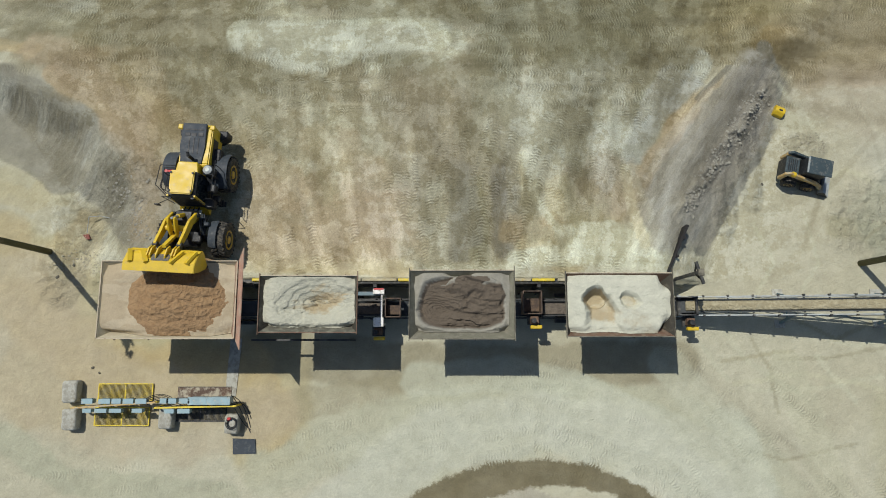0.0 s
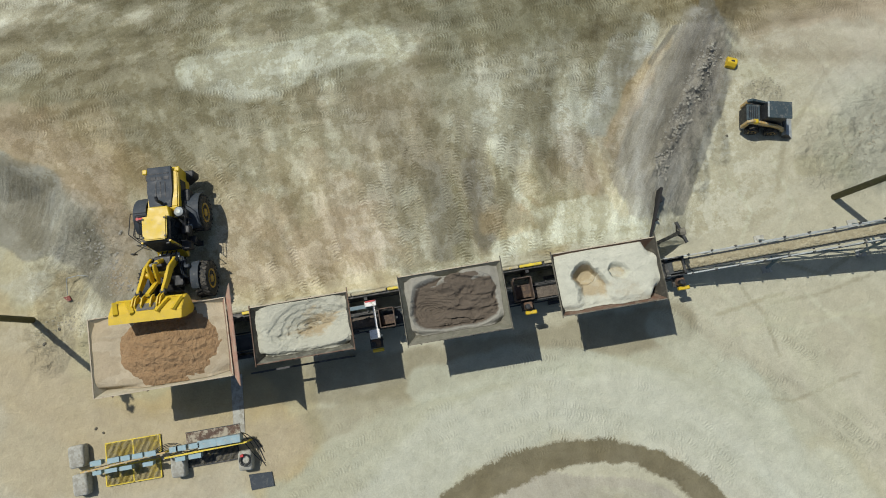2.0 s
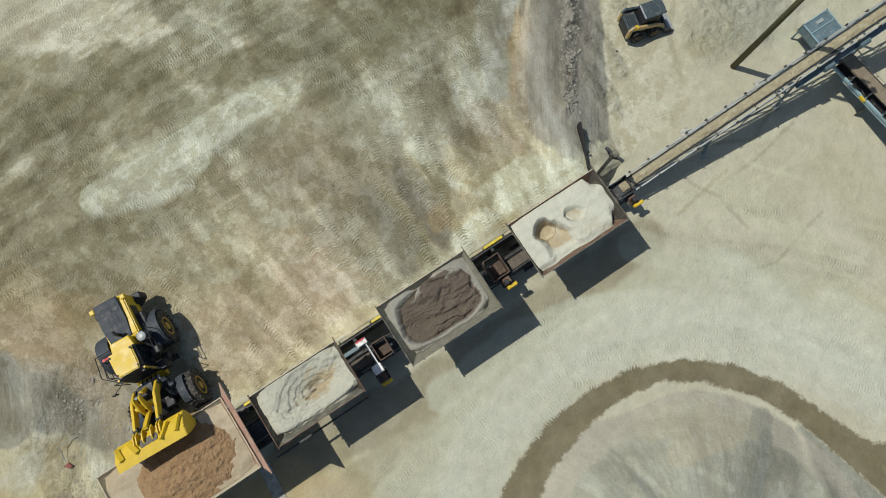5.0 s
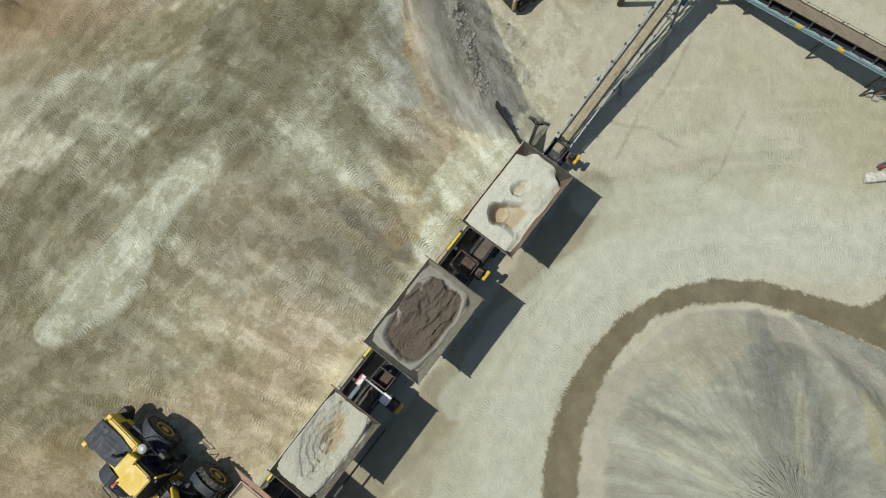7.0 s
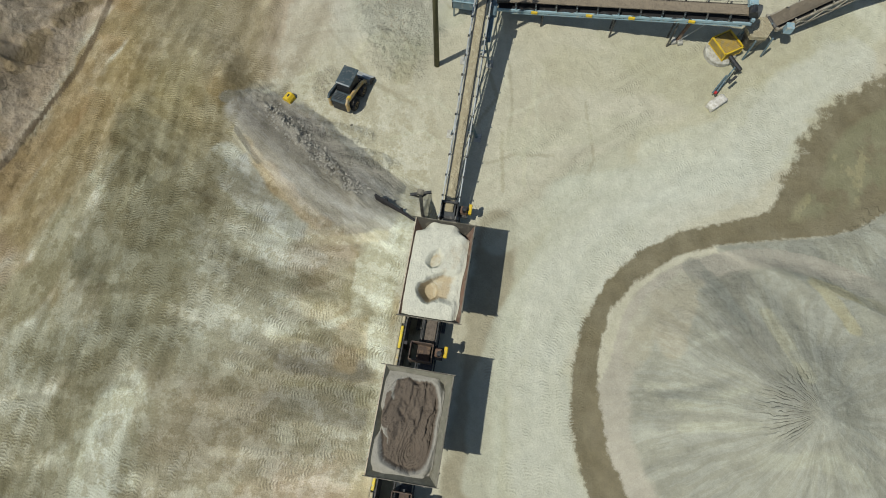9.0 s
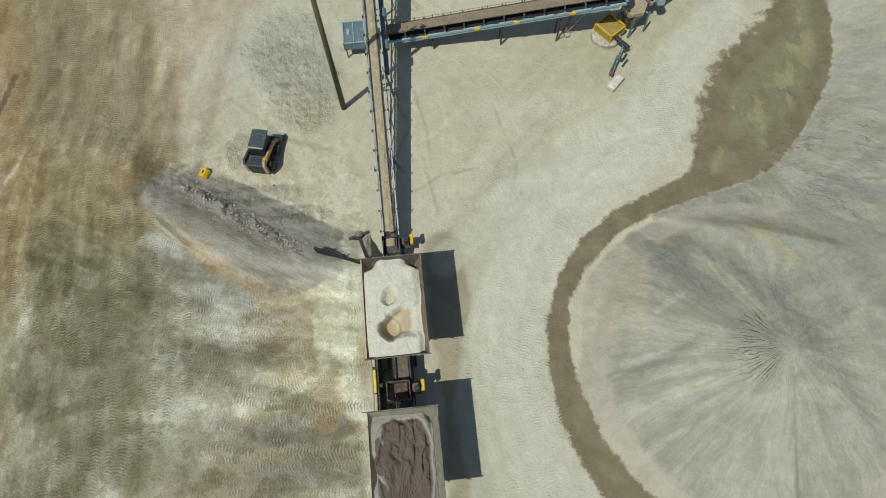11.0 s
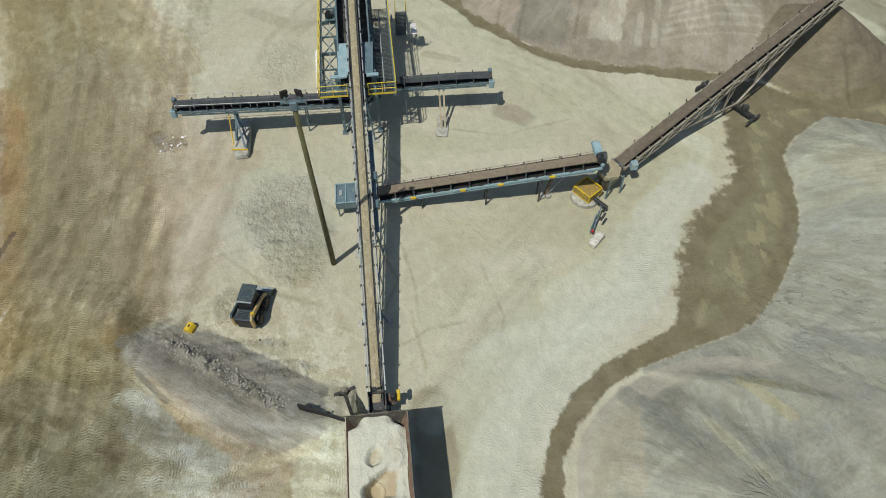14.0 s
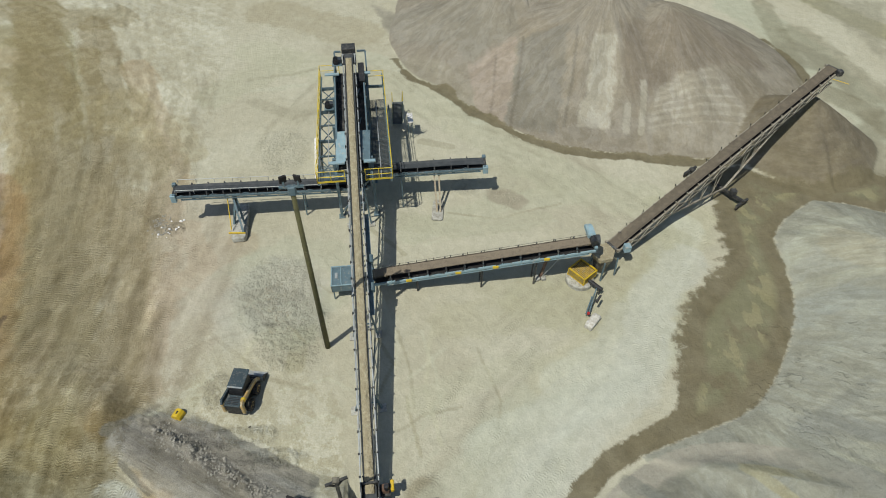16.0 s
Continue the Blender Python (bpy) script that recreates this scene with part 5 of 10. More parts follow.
for far, tint in zip(LAYERS[1:4], ((0.262, 0.240, 0.184), (0.262, 0.239, 0.182), (0.262, 0.238, 0.178))):
    over = ((0.85 - 0.13 * smooth(1.0, 2.2, far)) * smooth(0.0, 0.1, far) * (far >= TALLEST))[..., None]
    FLOW[..., 2] *= 1 - 0.45 * over[..., 0]
    TONE[:] = TONE * (1 - over) + np.array(tint) * over
stain([(50.0, -51.0), (56.0, -50.5), (62.0, -50.0)], 2.6, (0.245, 0.235, 0.155), 0.65)
stain([(57.0, -46.5), (63.0, -47.5), (70.0, -49.0)], 1.4, (0.215, 0.205, 0.130), 0.6)
# slides and faces of the far heaps, the ground beside them
patch_area([(57.2, -9.8), (58.8, -12.5), (58.7, -15.1), (52.9, -13.5), (48.2, -12.0), (50.7, -9.8)], (0.325, 0.278, 0.216), 0.85, 0.2, 0.8)
patch_area([(57.5, -15.1), (57.3, -19.9), (50.8, -18.3), (45.9, -16.5), (48.2, -12.0)], (0.212, 0.202, 0.160), 0.8, 0.2, 0.8)
patch_area([(54.8, -22.0), (54.4, -24.1), (49.7, -22.9), (45.5, -21.4), (45.9, -18.4), (50.3, -20.4)], (0.400, 0.382, 0.298), 0.8, 0.15, 1.0)
patch_area([(56.0, -24.8), (56.0, -34.0), (54.7, -39.3), (51.7, -40.1), (50.5, -32.9), (48.8, -27.2), (48.0, -23.7)], (0.212, 0.184, 0.136), 0.8, 0.4, 0.8)
patch_area([(48.8, -27.2), (50.5, -32.9), (43.7, -35.5), (40.4, -32.4), (44.6, -24.9)], (0.310, 0.288, 0.222), 0.7, 0.25, 0.8)
for k in range(7):
    u = (k + 0.5) / 7
    stain([(48.8 - 4.2 * u, -27.2 + 2.3 * u), (50.0 - 5.6 * u, -30.2 + 0.2 * u), (50.5 - 6.8 * u, -32.9 - 2.6 * u)], 0.10 + 0.05 * (k % 3), (0.385, 0.366, 0.284), 0.55, True)
stain([(49.2, -25.6), (46.8, -25.0), (44.6, -24.3)], 0.30, (0.385, 0.368, 0.285), 0.75, True)
stain([(47.2, -23.6), (44.9, -22.9)], 0.35, (0.370, 0.352, 0.272), 0.7, True)
stain([(56.8, -12.6), (52.0, -11.6), (49.6, -10.9)], 0.12, (0.225, 0.196, 0.150), 0.7, True)
stain([(57.8, -15.6), (52.8, -14.2), (48.0, -12.6)], 0.16, (0.170, 0.155, 0.118), 0.75, True)
stain([(56.2, -20.6), (50.8, -19.0), (46.4, -17.4)], 0.14, (0.180, 0.168, 0.130), 0.7, True)
patch_area([(74.5, -0.5), (68.0, -8.2), (62.1, -15.7), (58.7, -15.1), (57.2, -9.8), (60.7, -7.9), (64.3, -2.6)], (0.250, 0.238, 0.186), 0.6, 0.4, 0.9)
patch_area([(61.3, -45.3), (56.5, -45.9), (53.4, -48.2), (47.6, -48.5), (54.8, -51.6), (60.5, -49.4)], (0.235, 0.226, 0.155), 0.65, 0.5, 1.4)
patch_area([(70.3, -55.0), (69.2, -65.3), (55.5, -56.4), (63.1, -56.5)], (0.260, 0.250, 0.175), 0.65, 0.8, 1.4)
patch_area([(46.7, -48.0), (47.3, -51.2), (36.0, -43.9), (36.9, -42.5)], (0.225, 0.212, 0.142), 0.65, 0.5, 1.2)
cone_top = (0.75 * smooth(0.0, 0.4, LAYERS[4]) * (LAYERS[4] >= TALLEST))[..., None]
TONE[:] = TONE * (1 - cone_top) + np.array((0.178, 0.154, 0.104)) * cone_top
patch_area([(-24.3, 18.3), (-20.9, 17.2), (-17.2, 13.4), (-15.7, 10.0), (-15.7, 6.0), (-17.3, 6.0), (-18.0, 10.0), (-19.8, 12.7), (-23.0, 15.4), (-25.2, 16.9)], (0.375, 0.300, 0.195), 0.7, 0.5, 1.0)
patch_area([(-11.3, 9.8), (-8.4, 8.8), (-5.2, 7.2), (-2.0, 6.6), (-2.6, 4.4), (-11.1, 4.3)], (0.372, 0.292, 0.184), 0.6, 0.7, 1.2)
patch_area([(-21.0, 20.7), (-12.5, 20.7), (-12.9, 16.0), (-12.1, 13.5), (-16.2, 14.2), (-19.7, 16.7)], (0.225, 0.200, 0.120), 0.45, 0.8, 1.2)
stain([(52.0, -45.5), (47.0, -49.0), (41.0, -50.0), (36.0, -45.5)], 1.8, (0.205, 0.188, 0.118), 0.65)
patch_area([(50.1, 31.2), (48.7, 18.5), (32.3, 17.0), (20.7, 16.2), (21.7, 24.7)], (0.285, 0.258, 0.172), 0.5, 1.5, 1.5)
patch_area([(42.5, 17.9), (39.9, 11.9), (29.0, 11.4), (21.4, 14.5), (21.6, 16.3), (35.1, 17.9)], (0.415, 0.372, 0.282), 0.55, 1.0, 1.3)
patch_area([(32.2, 11.1), (33.5, 7.8), (30.9, 4.4), (26.3, 5.0), (26.6, 7.8), (25.1, 11.6), (28.8, 13.4)], (0.425, 0.425, 0.345), 0.5, 0.8, 1.5)
patch_area([(1.7, 19.0), (3.4, 12.4), (2.2, 5.1), (-2.3, 4.2), (-3.7, 8.6), (-4.9, 15.8)], (0.262, 0.240, 0.160), 0.45, 1.2, 1.5)
patch_area([(4.6, 36.1), (8.9, 31.1), (6.9, 27.4), (2.8, 29.1), (0.3, 32.6)], (0.330, 0.262, 0.175), 0.60, 0.9, 1.5)
patch_area([(-4.4, 10.1), (-1.8, 8.3), (-1.7, 5.6), (-3.7, 5.2), (-5.7, 8.0)], (0.368, 0.300, 0.212), 0.50, 0.9, 1.5)
patch_area([(9.5, 11.5), (11.7, 9.2), (10.9, 6.9), (8.9, 7.1), (7.4, 9.4)], (0.352, 0.285, 0.205), 0.50, 0.9, 1.5)
patch_area([(-1.9, 16.3), (1.1, 13.8), (1.3, 9.5), (-2.2, 8.9), (-4.4, 12.1)], (0.300, 0.256, 0.180), 0.45, 0.9, 1.5)
stain([(29.7, 27.6), (26.1, 28.3), (20.4, 28.6), (16.0, 30.1), (12.7, 31.1), (10.5, 32.5)], 0.22, (0.125, 0.096, 0.060), 0.85, True)
grey = (TONE @ np.array((0.3, 0.6, 0.1)))[..., None] * np.array((1.02, 1.0, 0.74))
dull = (0.22 * smooth(3.4, 4.2, YY) * (1 - smooth(24, 32, YY)) * (1 - smooth(12, 18, XX)))[..., None]
TONE[:] = TONE * (1 - dull) + grey * dull

# streaks of pale dust and darker damp sand, drawn out along the traffic
streak = fbm(FLOW[..., 0] * 1.1, FLOW[..., 1] * 0.10, 91, 4) - 0.5
fleck = fbm(FLOW[..., 0] * 3.2 + 3, FLOW[..., 1] * 0.35, 95, 3) - 0.5
TONE *= (1 + FLOW[..., 2:] * (0.20 * streak[..., None] + 0.16 * fleck[..., None]) * (1 - 0.5 * smooth(12, 20, XX))[..., None] * np.array([1.0, 0.98, 0.90])).clip(0.55, 1.5)
# patches of caked dust with sharp edges, drawn out the same way
caked = fbm(FLOW[..., 0] * 0.42 + 1.3 * fbm(XX * 0.3, YY * 0.3, 81), FLOW[..., 1] * 0.17, 93, 5)
patch = (0.20 * smooth(0.555, 0.60, caked) - 0.17 * smooth(0.445, 0.40, caked)) * (1 - 0.6 * np.maximum(smooth(12, 18, XX), smooth(16, 22, YY)))
TONE *= 1 + (patch * smooth(0.5, 0.9, FLOW[..., 2]) * (TALLEST < 0.06))[..., None] * np.array([0.9, 1.0, 1.2])
# slides of darker and paler sand down the heaps
slide = fbm(FLOW[..., 0] * 1.1 + 0.8 * fbm(XX * 0.4, YY * 0.4, 82), FLOW[..., 1] * 0.30, 94, 5)
TONE *= 1 + ((0.09 * smooth(0.545, 0.585, slide) - 0.09 * smooth(0.455, 0.415, slide)) * (TALLEST > 0.06) * (1 - TOE_SAND) * smooth(0.1, 0.3, FLOW[..., 2]))[..., None]
MARK[..., 2] = 0.40 + 0.60 * smooth(0.5, 0.9, FLOW[..., 2]) * (TALLEST < 0.06)
rnd = random.Random(4)
for k in range(52):
    x = rnd.uniform(-11, 13)
    s = 1 + 0.028 * 10
    ruts([(x + rnd.uniform(-0.6, 0.6), 4.4), (x * 1.12 + rnd.uniform(-0.7, 0.7), 9), (x * 1.3 + rnd.uniform(-1.6, 1.6), 15), (x * 1.5 + rnd.uniform(-3, 3), 23)], 0.34, 1.15, rnd.uniform(0.6, 1.0))
for k in range(34):
    y = rnd.uniform(15, 32)
    ruts([(-34, y + rnd.uniform(-3, 3)), (-14, y + rnd.uniform(-1, 1)), (4, y - 1 + rnd.uniform(-1, 1)), (20, y + rnd.uniform(-1, 2)), (36, y - rnd.uniform(0, 4))], 0.34, 1.15, rnd.uniform(0.4, 1.0))
for k in range(6):
    o = rnd.uniform(-2.5, 2.5)
    ruts([(-30, -11 + o), (-16, -9.5 + o), (-6, -6.2 + o), (5, -3.9 + o * 0.7), (13, -5.5 + o * 0.7), (18.5, -12 + o), (21, -17 + o)], 0.34, 1.15, rnd.uniform(0.25, 0.6))
for k in range(12):
    o = rnd.uniform(-4, 3)
    ruts([(14 + o, -1), (20 + o, -6), (26 + o, -13), (33 + o, -19 + 0.3 * o), (43, -15 + o), (52, -6 + o), (64, 4 + o)], 0.34, 1.15, rnd.uniform(0.25, 0.6))
for k in range(8):
    o = rnd.uniform(-0.6, 3.0)
    ruts([(8 - 0.3 * o, -5.2 + o), (13 + 0.4 * o, -7.4 + o), (16.6 + o, -11.5 + 0.4 * o), (19.5 + o, -15.8 + 0.6 * o), (24 + o, -18 + o), (28.5, -22.5 + o), (33, -25.2 + o)], 0.34, 1.15, rnd.uniform(0.2, 0.5))
for k in range(22):
    y = rnd.uniform(16.5, 28)
    ruts([(18, y - 1), (30, y + rnd.uniform(-1, 1)), (44, y + 1), (58, y + rnd.uniform(0, 3)), (80, y + rnd.uniform(4, 10))], 0.34, 1.15, rnd.uniform(0.4, 1.0))
for k in range(5):
    o = rnd.uniform(-3, 3)
    ruts([(26, 18 + o), (36, 12 + o), (50, 8 + o), (62, 1 + o), (66, -8)], 0.34, 1.15, rnd.uniform(0.3, 0.7))
for k in range(4):
    o = rnd.uniform(-1.5, 1.5)
    ruts([(36, -20 + o), (42, -16 + o), (48, -8 + o), (58, -3 + o)], 0.34, 1.15, rnd.uniform(0.3, 0.7))
dry = (ZZ < 2.3) & (FLOW[..., 2] < 1.2)
TREAD[..., 2] *= dry * (0.12 + 0.88 * smooth(0.44, 0.58, fbm(XX * 0.35, YY * 0.35, 97)))
TONE *= 1 + 0.10 * TREAD[..., 2:] * (fbm(XX * 0.5, YY * 0.5, 99)[..., None] - 0.5) * 2
for ax in (0, 1):
    jump = np.abs(np.diff(TREAD[..., 0], axis=ax)) > 0.45
    lead = [slice(None)] * 2
    lead[ax] = slice(1, None)
    tail = [slice(None)] * 2
    tail[ax] = slice(None, -1)
    for part_of in (tuple(lead), tuple(tail)):
        cell = TREAD[part_of]
        cell[jump, 2] = 0
slope_x, slope_y = np.gradient(ZZ, GX, GY)
TREAD[..., 2] *= 1 - 0.8 * np.clip(SWEPT, 0, 1)
TREAD[..., 2] *= 1 - smooth(0.13, 0.26, np.hypot(slope_x, slope_y))
# broken lumps where the ground is churned
ZZ = ZZ + MARK[..., 1] * 0.30 * (np.abs(fbm(XX * 1.5, YY * 1.5, 101, 5) - 0.5) * 2 - 0.2)

nx, ny = len(GX), len(GY)
idx = np.arange(nx * ny).reshape(nx, ny)
quads = np.stack([idx[:-1, :-1], idx[1:, :-1], idx[1:, 1:], idx[:-1, 1:]], -1).reshape(-1, 4)
gm = bpy.data.meshes.new("ground")
gm.vertices.add(nx * ny)
gm.vertices.foreach_set("co", np.stack([XX, YY, ZZ], -1).astype(np.float32).ravel())
gm.loops.add(quads.size)
gm.loops.foreach_set("vertex_index", quads.ravel().astype(np.int32))
gm.polygons.add(len(quads))
gm.polygons.foreach_set("loop_start", np.arange(0, quads.size, 4, dtype=np.int32))
gm.polygons.foreach_set("use_smooth", np.ones(len(quads), dtype=bool))
gm.update(calc_edges=True)
# wet channel round the heaps, pond and foot of the far heaps: metres inside the wet edge
SHORE = [(-9.5, -18), (-5.2, -11.5), (-2.7, -8.8), (0.1, -7.3), (2.4, -6.6), (5.4, -6.3), (8.5, -6.65), (11.3, -7.9), (13.4, -9.6), (15.2, -12.2), (16.3, -15.2), (17.3, -17.5),
         (19.4, -18.3), (21.1, -19.1), (22.6, -19.4), (25.4, -21.3), (27.2, -23.5), (29.6, -26.3), (34.4, -27.4), (39.4, -28.8), (40.2, -32.2), (38.0, -34.6), (36.8, -38), (38.2, -43.5), (36, -47)]
pool = SHORE + TOE[::-1]
WET = np.where(within(pool, XX, YY), 1, -1) * near(pool + pool[:1], XX, YY)[0]
# the open side of the pond dries out over several metres
soft = smooth(17.5, 20, XX) * (1 - smooth(37, 40, XX)) * (near(SHORE, XX, YY)[0] < near(TOE, XX, YY)[0])
eased = np.where(WET < 1.3, 0.36 * WET, 0.47 + 1.5 * (WET - 1.3)) + 0.5 * (fbm(XX * 1.6, YY * 1.6, 58, 4) - 0.5)
WET = WET * (1 - soft) + eased * soft
beyond = -np.maximum.reduce(LAYERS[1:4]) / 0.48
foot = 0.50 - np.abs(beyond - 0.35) + 1.1 * (fbm(XX * 0.4, YY * 0.4, 65, 3) - 0.5)
WET = np.clip(np.maximum(WET, np.where((XX < 62) & (YY < 1), foot, -3)), -3, 3)
CRUST = np.zeros(XX.shape + (3,))
on_heap = smooth(0.02, 0.2, TALLEST)
ramp_top = smooth(3.4, 4.2, YY) * (1 - smooth(26, 36, YY)) * (1 - smooth(14, 24, XX - 0.3 * YY)) * smooth(-27, -20, XX)
haul = smooth(13, 20, YY) * (1 - smooth(27, 34, YY - 0.15 * XX))
CRUST[..., 0] = np.maximum(0.09 + 0.91 * np.maximum(ramp_top, 0.45 * haul), 0.42 * on_heap)
CRUST[..., 0] = np.maximum(CRUST[..., 0], 0.5 * smooth(0.0, 0.3, np.maximum.reduce(LAYERS[1:4])))
CRUST[..., 1] = on_heap * (1 - fade.clip(0, 1)) * smooth(0.8, 3.5, np.hypot(XX - 4.7, YY + 17.8))
bankside = smooth(1.0, 1.15, FLOW[..., 2])
CRUST[..., 1] = np.maximum(CRUST[..., 1], bankside)
CRUST[..., 0] = CRUST[..., 0] * (1 - bankside) + 0.5 * bankside
CRUST[..., 0] *= 1 - 0.7 * TOE_SAND
CRUST[..., 2] = WET
for attr, values in (("tone", TONE), ("tread", TREAD), ("flow", FLOW), ("mark", MARK), ("crust", CRUST)):
    a = gm.attributes.new(attr, "FLOAT_VECTOR", "POINT")
    a.data.foreach_set("vector", values.reshape(-1, 3).astype(np.float32).ravel())


def ground_material():
    m = bpy.data.materials.new("quarry_sand")
    m.use_nodes = True
    nt = m.node_tree
    n, l = nt.nodes, nt.links
    b = n["Principled BSDF"]
    geo = n.new("ShaderNodeNewGeometry")
    tone = n.new("ShaderNodeAttribute")
    tone.attribute_name = "tone"
    tread = n.new("ShaderNodeAttribute")
    tread.attribute_name = "tread"

    flow = n.new("ShaderNodeAttribute")
    flow.attribute_name = "flow"

    def nz(s, d=5.0, r=0.62, stretch=None):
        t = n.new("ShaderNodeTexNoise")
        t.inputs["Scale"].default_value, t.inputs["Detail"].default_value, t.inputs["Roughness"].default_value = s, d, r
        src = geo.outputs["Position"]
        if stretch:
            v = n.new("ShaderNodeVectorMath")
            v.operation = "MULTIPLY"
            v.inputs[1].default_value = stretch
            l.new(src, v.inputs[0])
            src = v.outputs[0]
        l.new(src, t.inputs["Vector"])
        return t.outputs["Fac"]

    def calc(op, p, q=None, r=None):
        t = n.new("ShaderNodeMath")
        t.operation = op
        for i, v in enumerate((p, q, r)):
            if v is None:
                continue
            if isinstance(v, (int, float)):
                t.inputs[i].default_value = v
            else:
                l.new(v, t.inputs[i])
        return t.outputs[0]

    def span(src, a, bb, lo, hi):
        t = n.new("ShaderNodeMapRange")
        for i, v in enumerate((a, bb, lo, hi), 1):
            t.inputs[i].default_value = v
        l.new(src, t.inputs[0])
        return t.outputs[0]

    mark = n.new("ShaderNodeAttribute")
    mark.attribute_name = "mark"
    msep = n.new("ShaderNodeSeparateXYZ")
    l.new(mark.outputs["Vector"], msep.inputs[0])
    sep = n.new("ShaderNodeSeparateXYZ")
    l.new(tread.outputs["Vector"], sep.inputs[0])
    along, across, mask = sep.outputs
    # cleat marks: slanting bars that meet in the middle of each rut
    wob = calc("MULTIPLY", nz(3.0, 4.0), 0.30)
    bars = calc("SINE", calc("MULTIPLY", calc("ADD", calc("ADD", along, wob), calc("MULTIPLY", calc("ABSOLUTE", across), 0.30)), 6.2832 / 0.175))
    bars = span(bars, -0.45, 0.45, -1, 1)
    cut = calc("MULTIPLY", bars, calc("MULTIPLY", mask, span(nz(1.6, 9.0, 0.74), 0.42, 0.58, 0.0, 1.0)))
    # fine lines drawn out along the flow
    fsep = n.new("ShaderNodeSeparateXYZ")
    l.new(flow.outputs["Vector"], fsep.inputs[0])
    comb = n.new("ShaderNodeCombineXYZ")
    l.new(calc("MULTIPLY", fsep.outputs[0], 4.5), comb.inputs[0])
    l.new(calc("MULTIPLY", fsep.outputs[1], 0.45), comb.inputs[1])
    ft = n.new("ShaderNodeTexNoise")
    ft.inputs["Scale"].default_value, ft.inputs["Detail"].default_value, ft.inputs["Roughness"].default_value = 1.0, 6.0, 0.65
    l.new(comb.outputs[0], ft.inputs["Vector"])
    lines = calc("MULTIPLY", span(ft.outputs["Fac"], 0.25, 0.75, -1, 1), fsep.outputs[2])
    grain = calc("MULTIPLY", span(nz(1.1, 7.0, 0.72), 0.3, 0.7, 0.88, 1.12), calc("MULTIPLY_ADD", calc("MULTIPLY", calc("SUBTRACT", nz(13, 7.0, 0.82), 0.5), 1.6), msep.outputs[2], 1.0))
    grain = calc("MULTIPLY", grain, span(cut, -1, 1, 0.75, 1.16))
    crust = n.new("ShaderNodeAttribute")
    crust.attribute_name = "crust"
    csep = n.new("ShaderNodeSeparateXYZ")
    l.new(crust.outputs["Vector"], csep.inputs[0])
    grain = calc("MULTIPLY", grain, calc("MULTIPLY_ADD", lines, calc("MULTIPLY_ADD", csep.outputs[1], 0.05, 0.035), 1.0))

    def blend(f, p, q):
        t = n.new("ShaderNodeMix")
        t.data_type = "RGBA"
        l.new(f, t.inputs[0])
        for i, v in ((6, p), (7, q)):
            if isinstance(v, tuple):
                t.inputs[i].default_value = (*v, 1)
            else:
                l.new(v, t.inputs[i])
        return t.outputs[2]

    def flowing(a, bb, detail, rough):
        c = n.new("ShaderNodeCombineXYZ")
        l.new(calc("MULTIPLY", fsep.outputs[0], a), c.inputs[0])
        l.new(calc("MULTIPLY", fsep.outputs[1], bb), c.inputs[1])
        t = n.new("ShaderNodeTexNoise")
        t.inputs["Scale"].default_value, t.inputs["Detail"].default_value, t.inputs["Roughness"].default_value = 1.0, detail, rough
        l.new(c.outputs[0], t.inputs["Vector"])
        return t.outputs["Fac"]

    # a thin pale crust with ragged edges over darker sand: patches on the flat, slides on the slopes
    raw = calc("ADD", nz(0.85, 10.0, 0.70), calc("MULTIPLY", calc("SUBTRACT", flowing(0.9, 0.3, 6.0, 0.6), 0.5), 0.5))
    down = calc("MULTIPLY_ADD", calc("SUBTRACT", flowing(3.4, 0.30, 8.0, 0.66), 0.5), 0.75, flowing(0.85, 0.30, 9.0, 0.66))
    raw = calc("ADD", calc("MULTIPLY", raw, calc("SUBTRACT", 1.0, csep.outputs[1])), calc("MULTIPLY", down, csep.outputs[1]))
    raw = calc("MULTIPLY_ADD", cut, 0.03, raw)
    pale = calc("MULTIPLY_ADD", span(raw, 0.475, 0.54, 0, 1), 0.7, calc("MULTIPLY", span(calc("ADD", nz(4.2, 8.0, 0.72), calc("MULTIPLY", cut, 0.05)), 0.46, 0.56, 0, 1), 0.3))
    low, high = blend(csep.outputs[0], (1.0, 1.0, 1.0), (0.84, 0.82, 0.75)), blend(csep.outputs[0], (1.0, 1.0, 1.0), (1.19, 1.22, 1.27))
    shift = n.new("ShaderNodeVectorMath")
    shift.operation = "MULTIPLY"
    l.new(tone.outputs["Vector"], shift.inputs[0]), l.new(blend(pale, low, high), shift.inputs[1])
    # wet sand with a ragged edge, silt and algae where the water stood longest
    shore = calc("ADD", csep.outputs[2], calc("MULTIPLY", calc("SUBTRACT", nz(1.3, 10.0, 0.78), 0.5), 1.15))
    shore = calc("MULTIPLY_ADD", cut, 0.30, shore)
    wet = calc("MULTIPLY", span(shore, -0.06, 0.12, 0, 1), span(nz(0.5, 4.0), 0.3, 0.7, 0.86, 1.0))
    deep = span(csep.outputs[2], 1.0, 1.7, 0, 1)
    mud = blend(span(nz(0.8, 5.0), 0.35, 0.65, 0, 1), (0.138, 0.120, 0.068), (0.172, 0.150, 0.086))
    mud = blend(calc("MULTIPLY", deep, span(nz(0.30, 7.0, 0.6), 0.43, 0.50, 0, 0.85)), mud, (0.182, 0.180, 0.100))
    mud = blend(calc("MULTIPLY", deep, span(nz(0.26, 6.0, 0.55, (1, 1.7, 3.1)), 0.545, 0.565, 0, 0.9)), mud, (0.245, 0.228, 0.122))
    ground_tone = blend(wet, shift.outputs[0], mud)
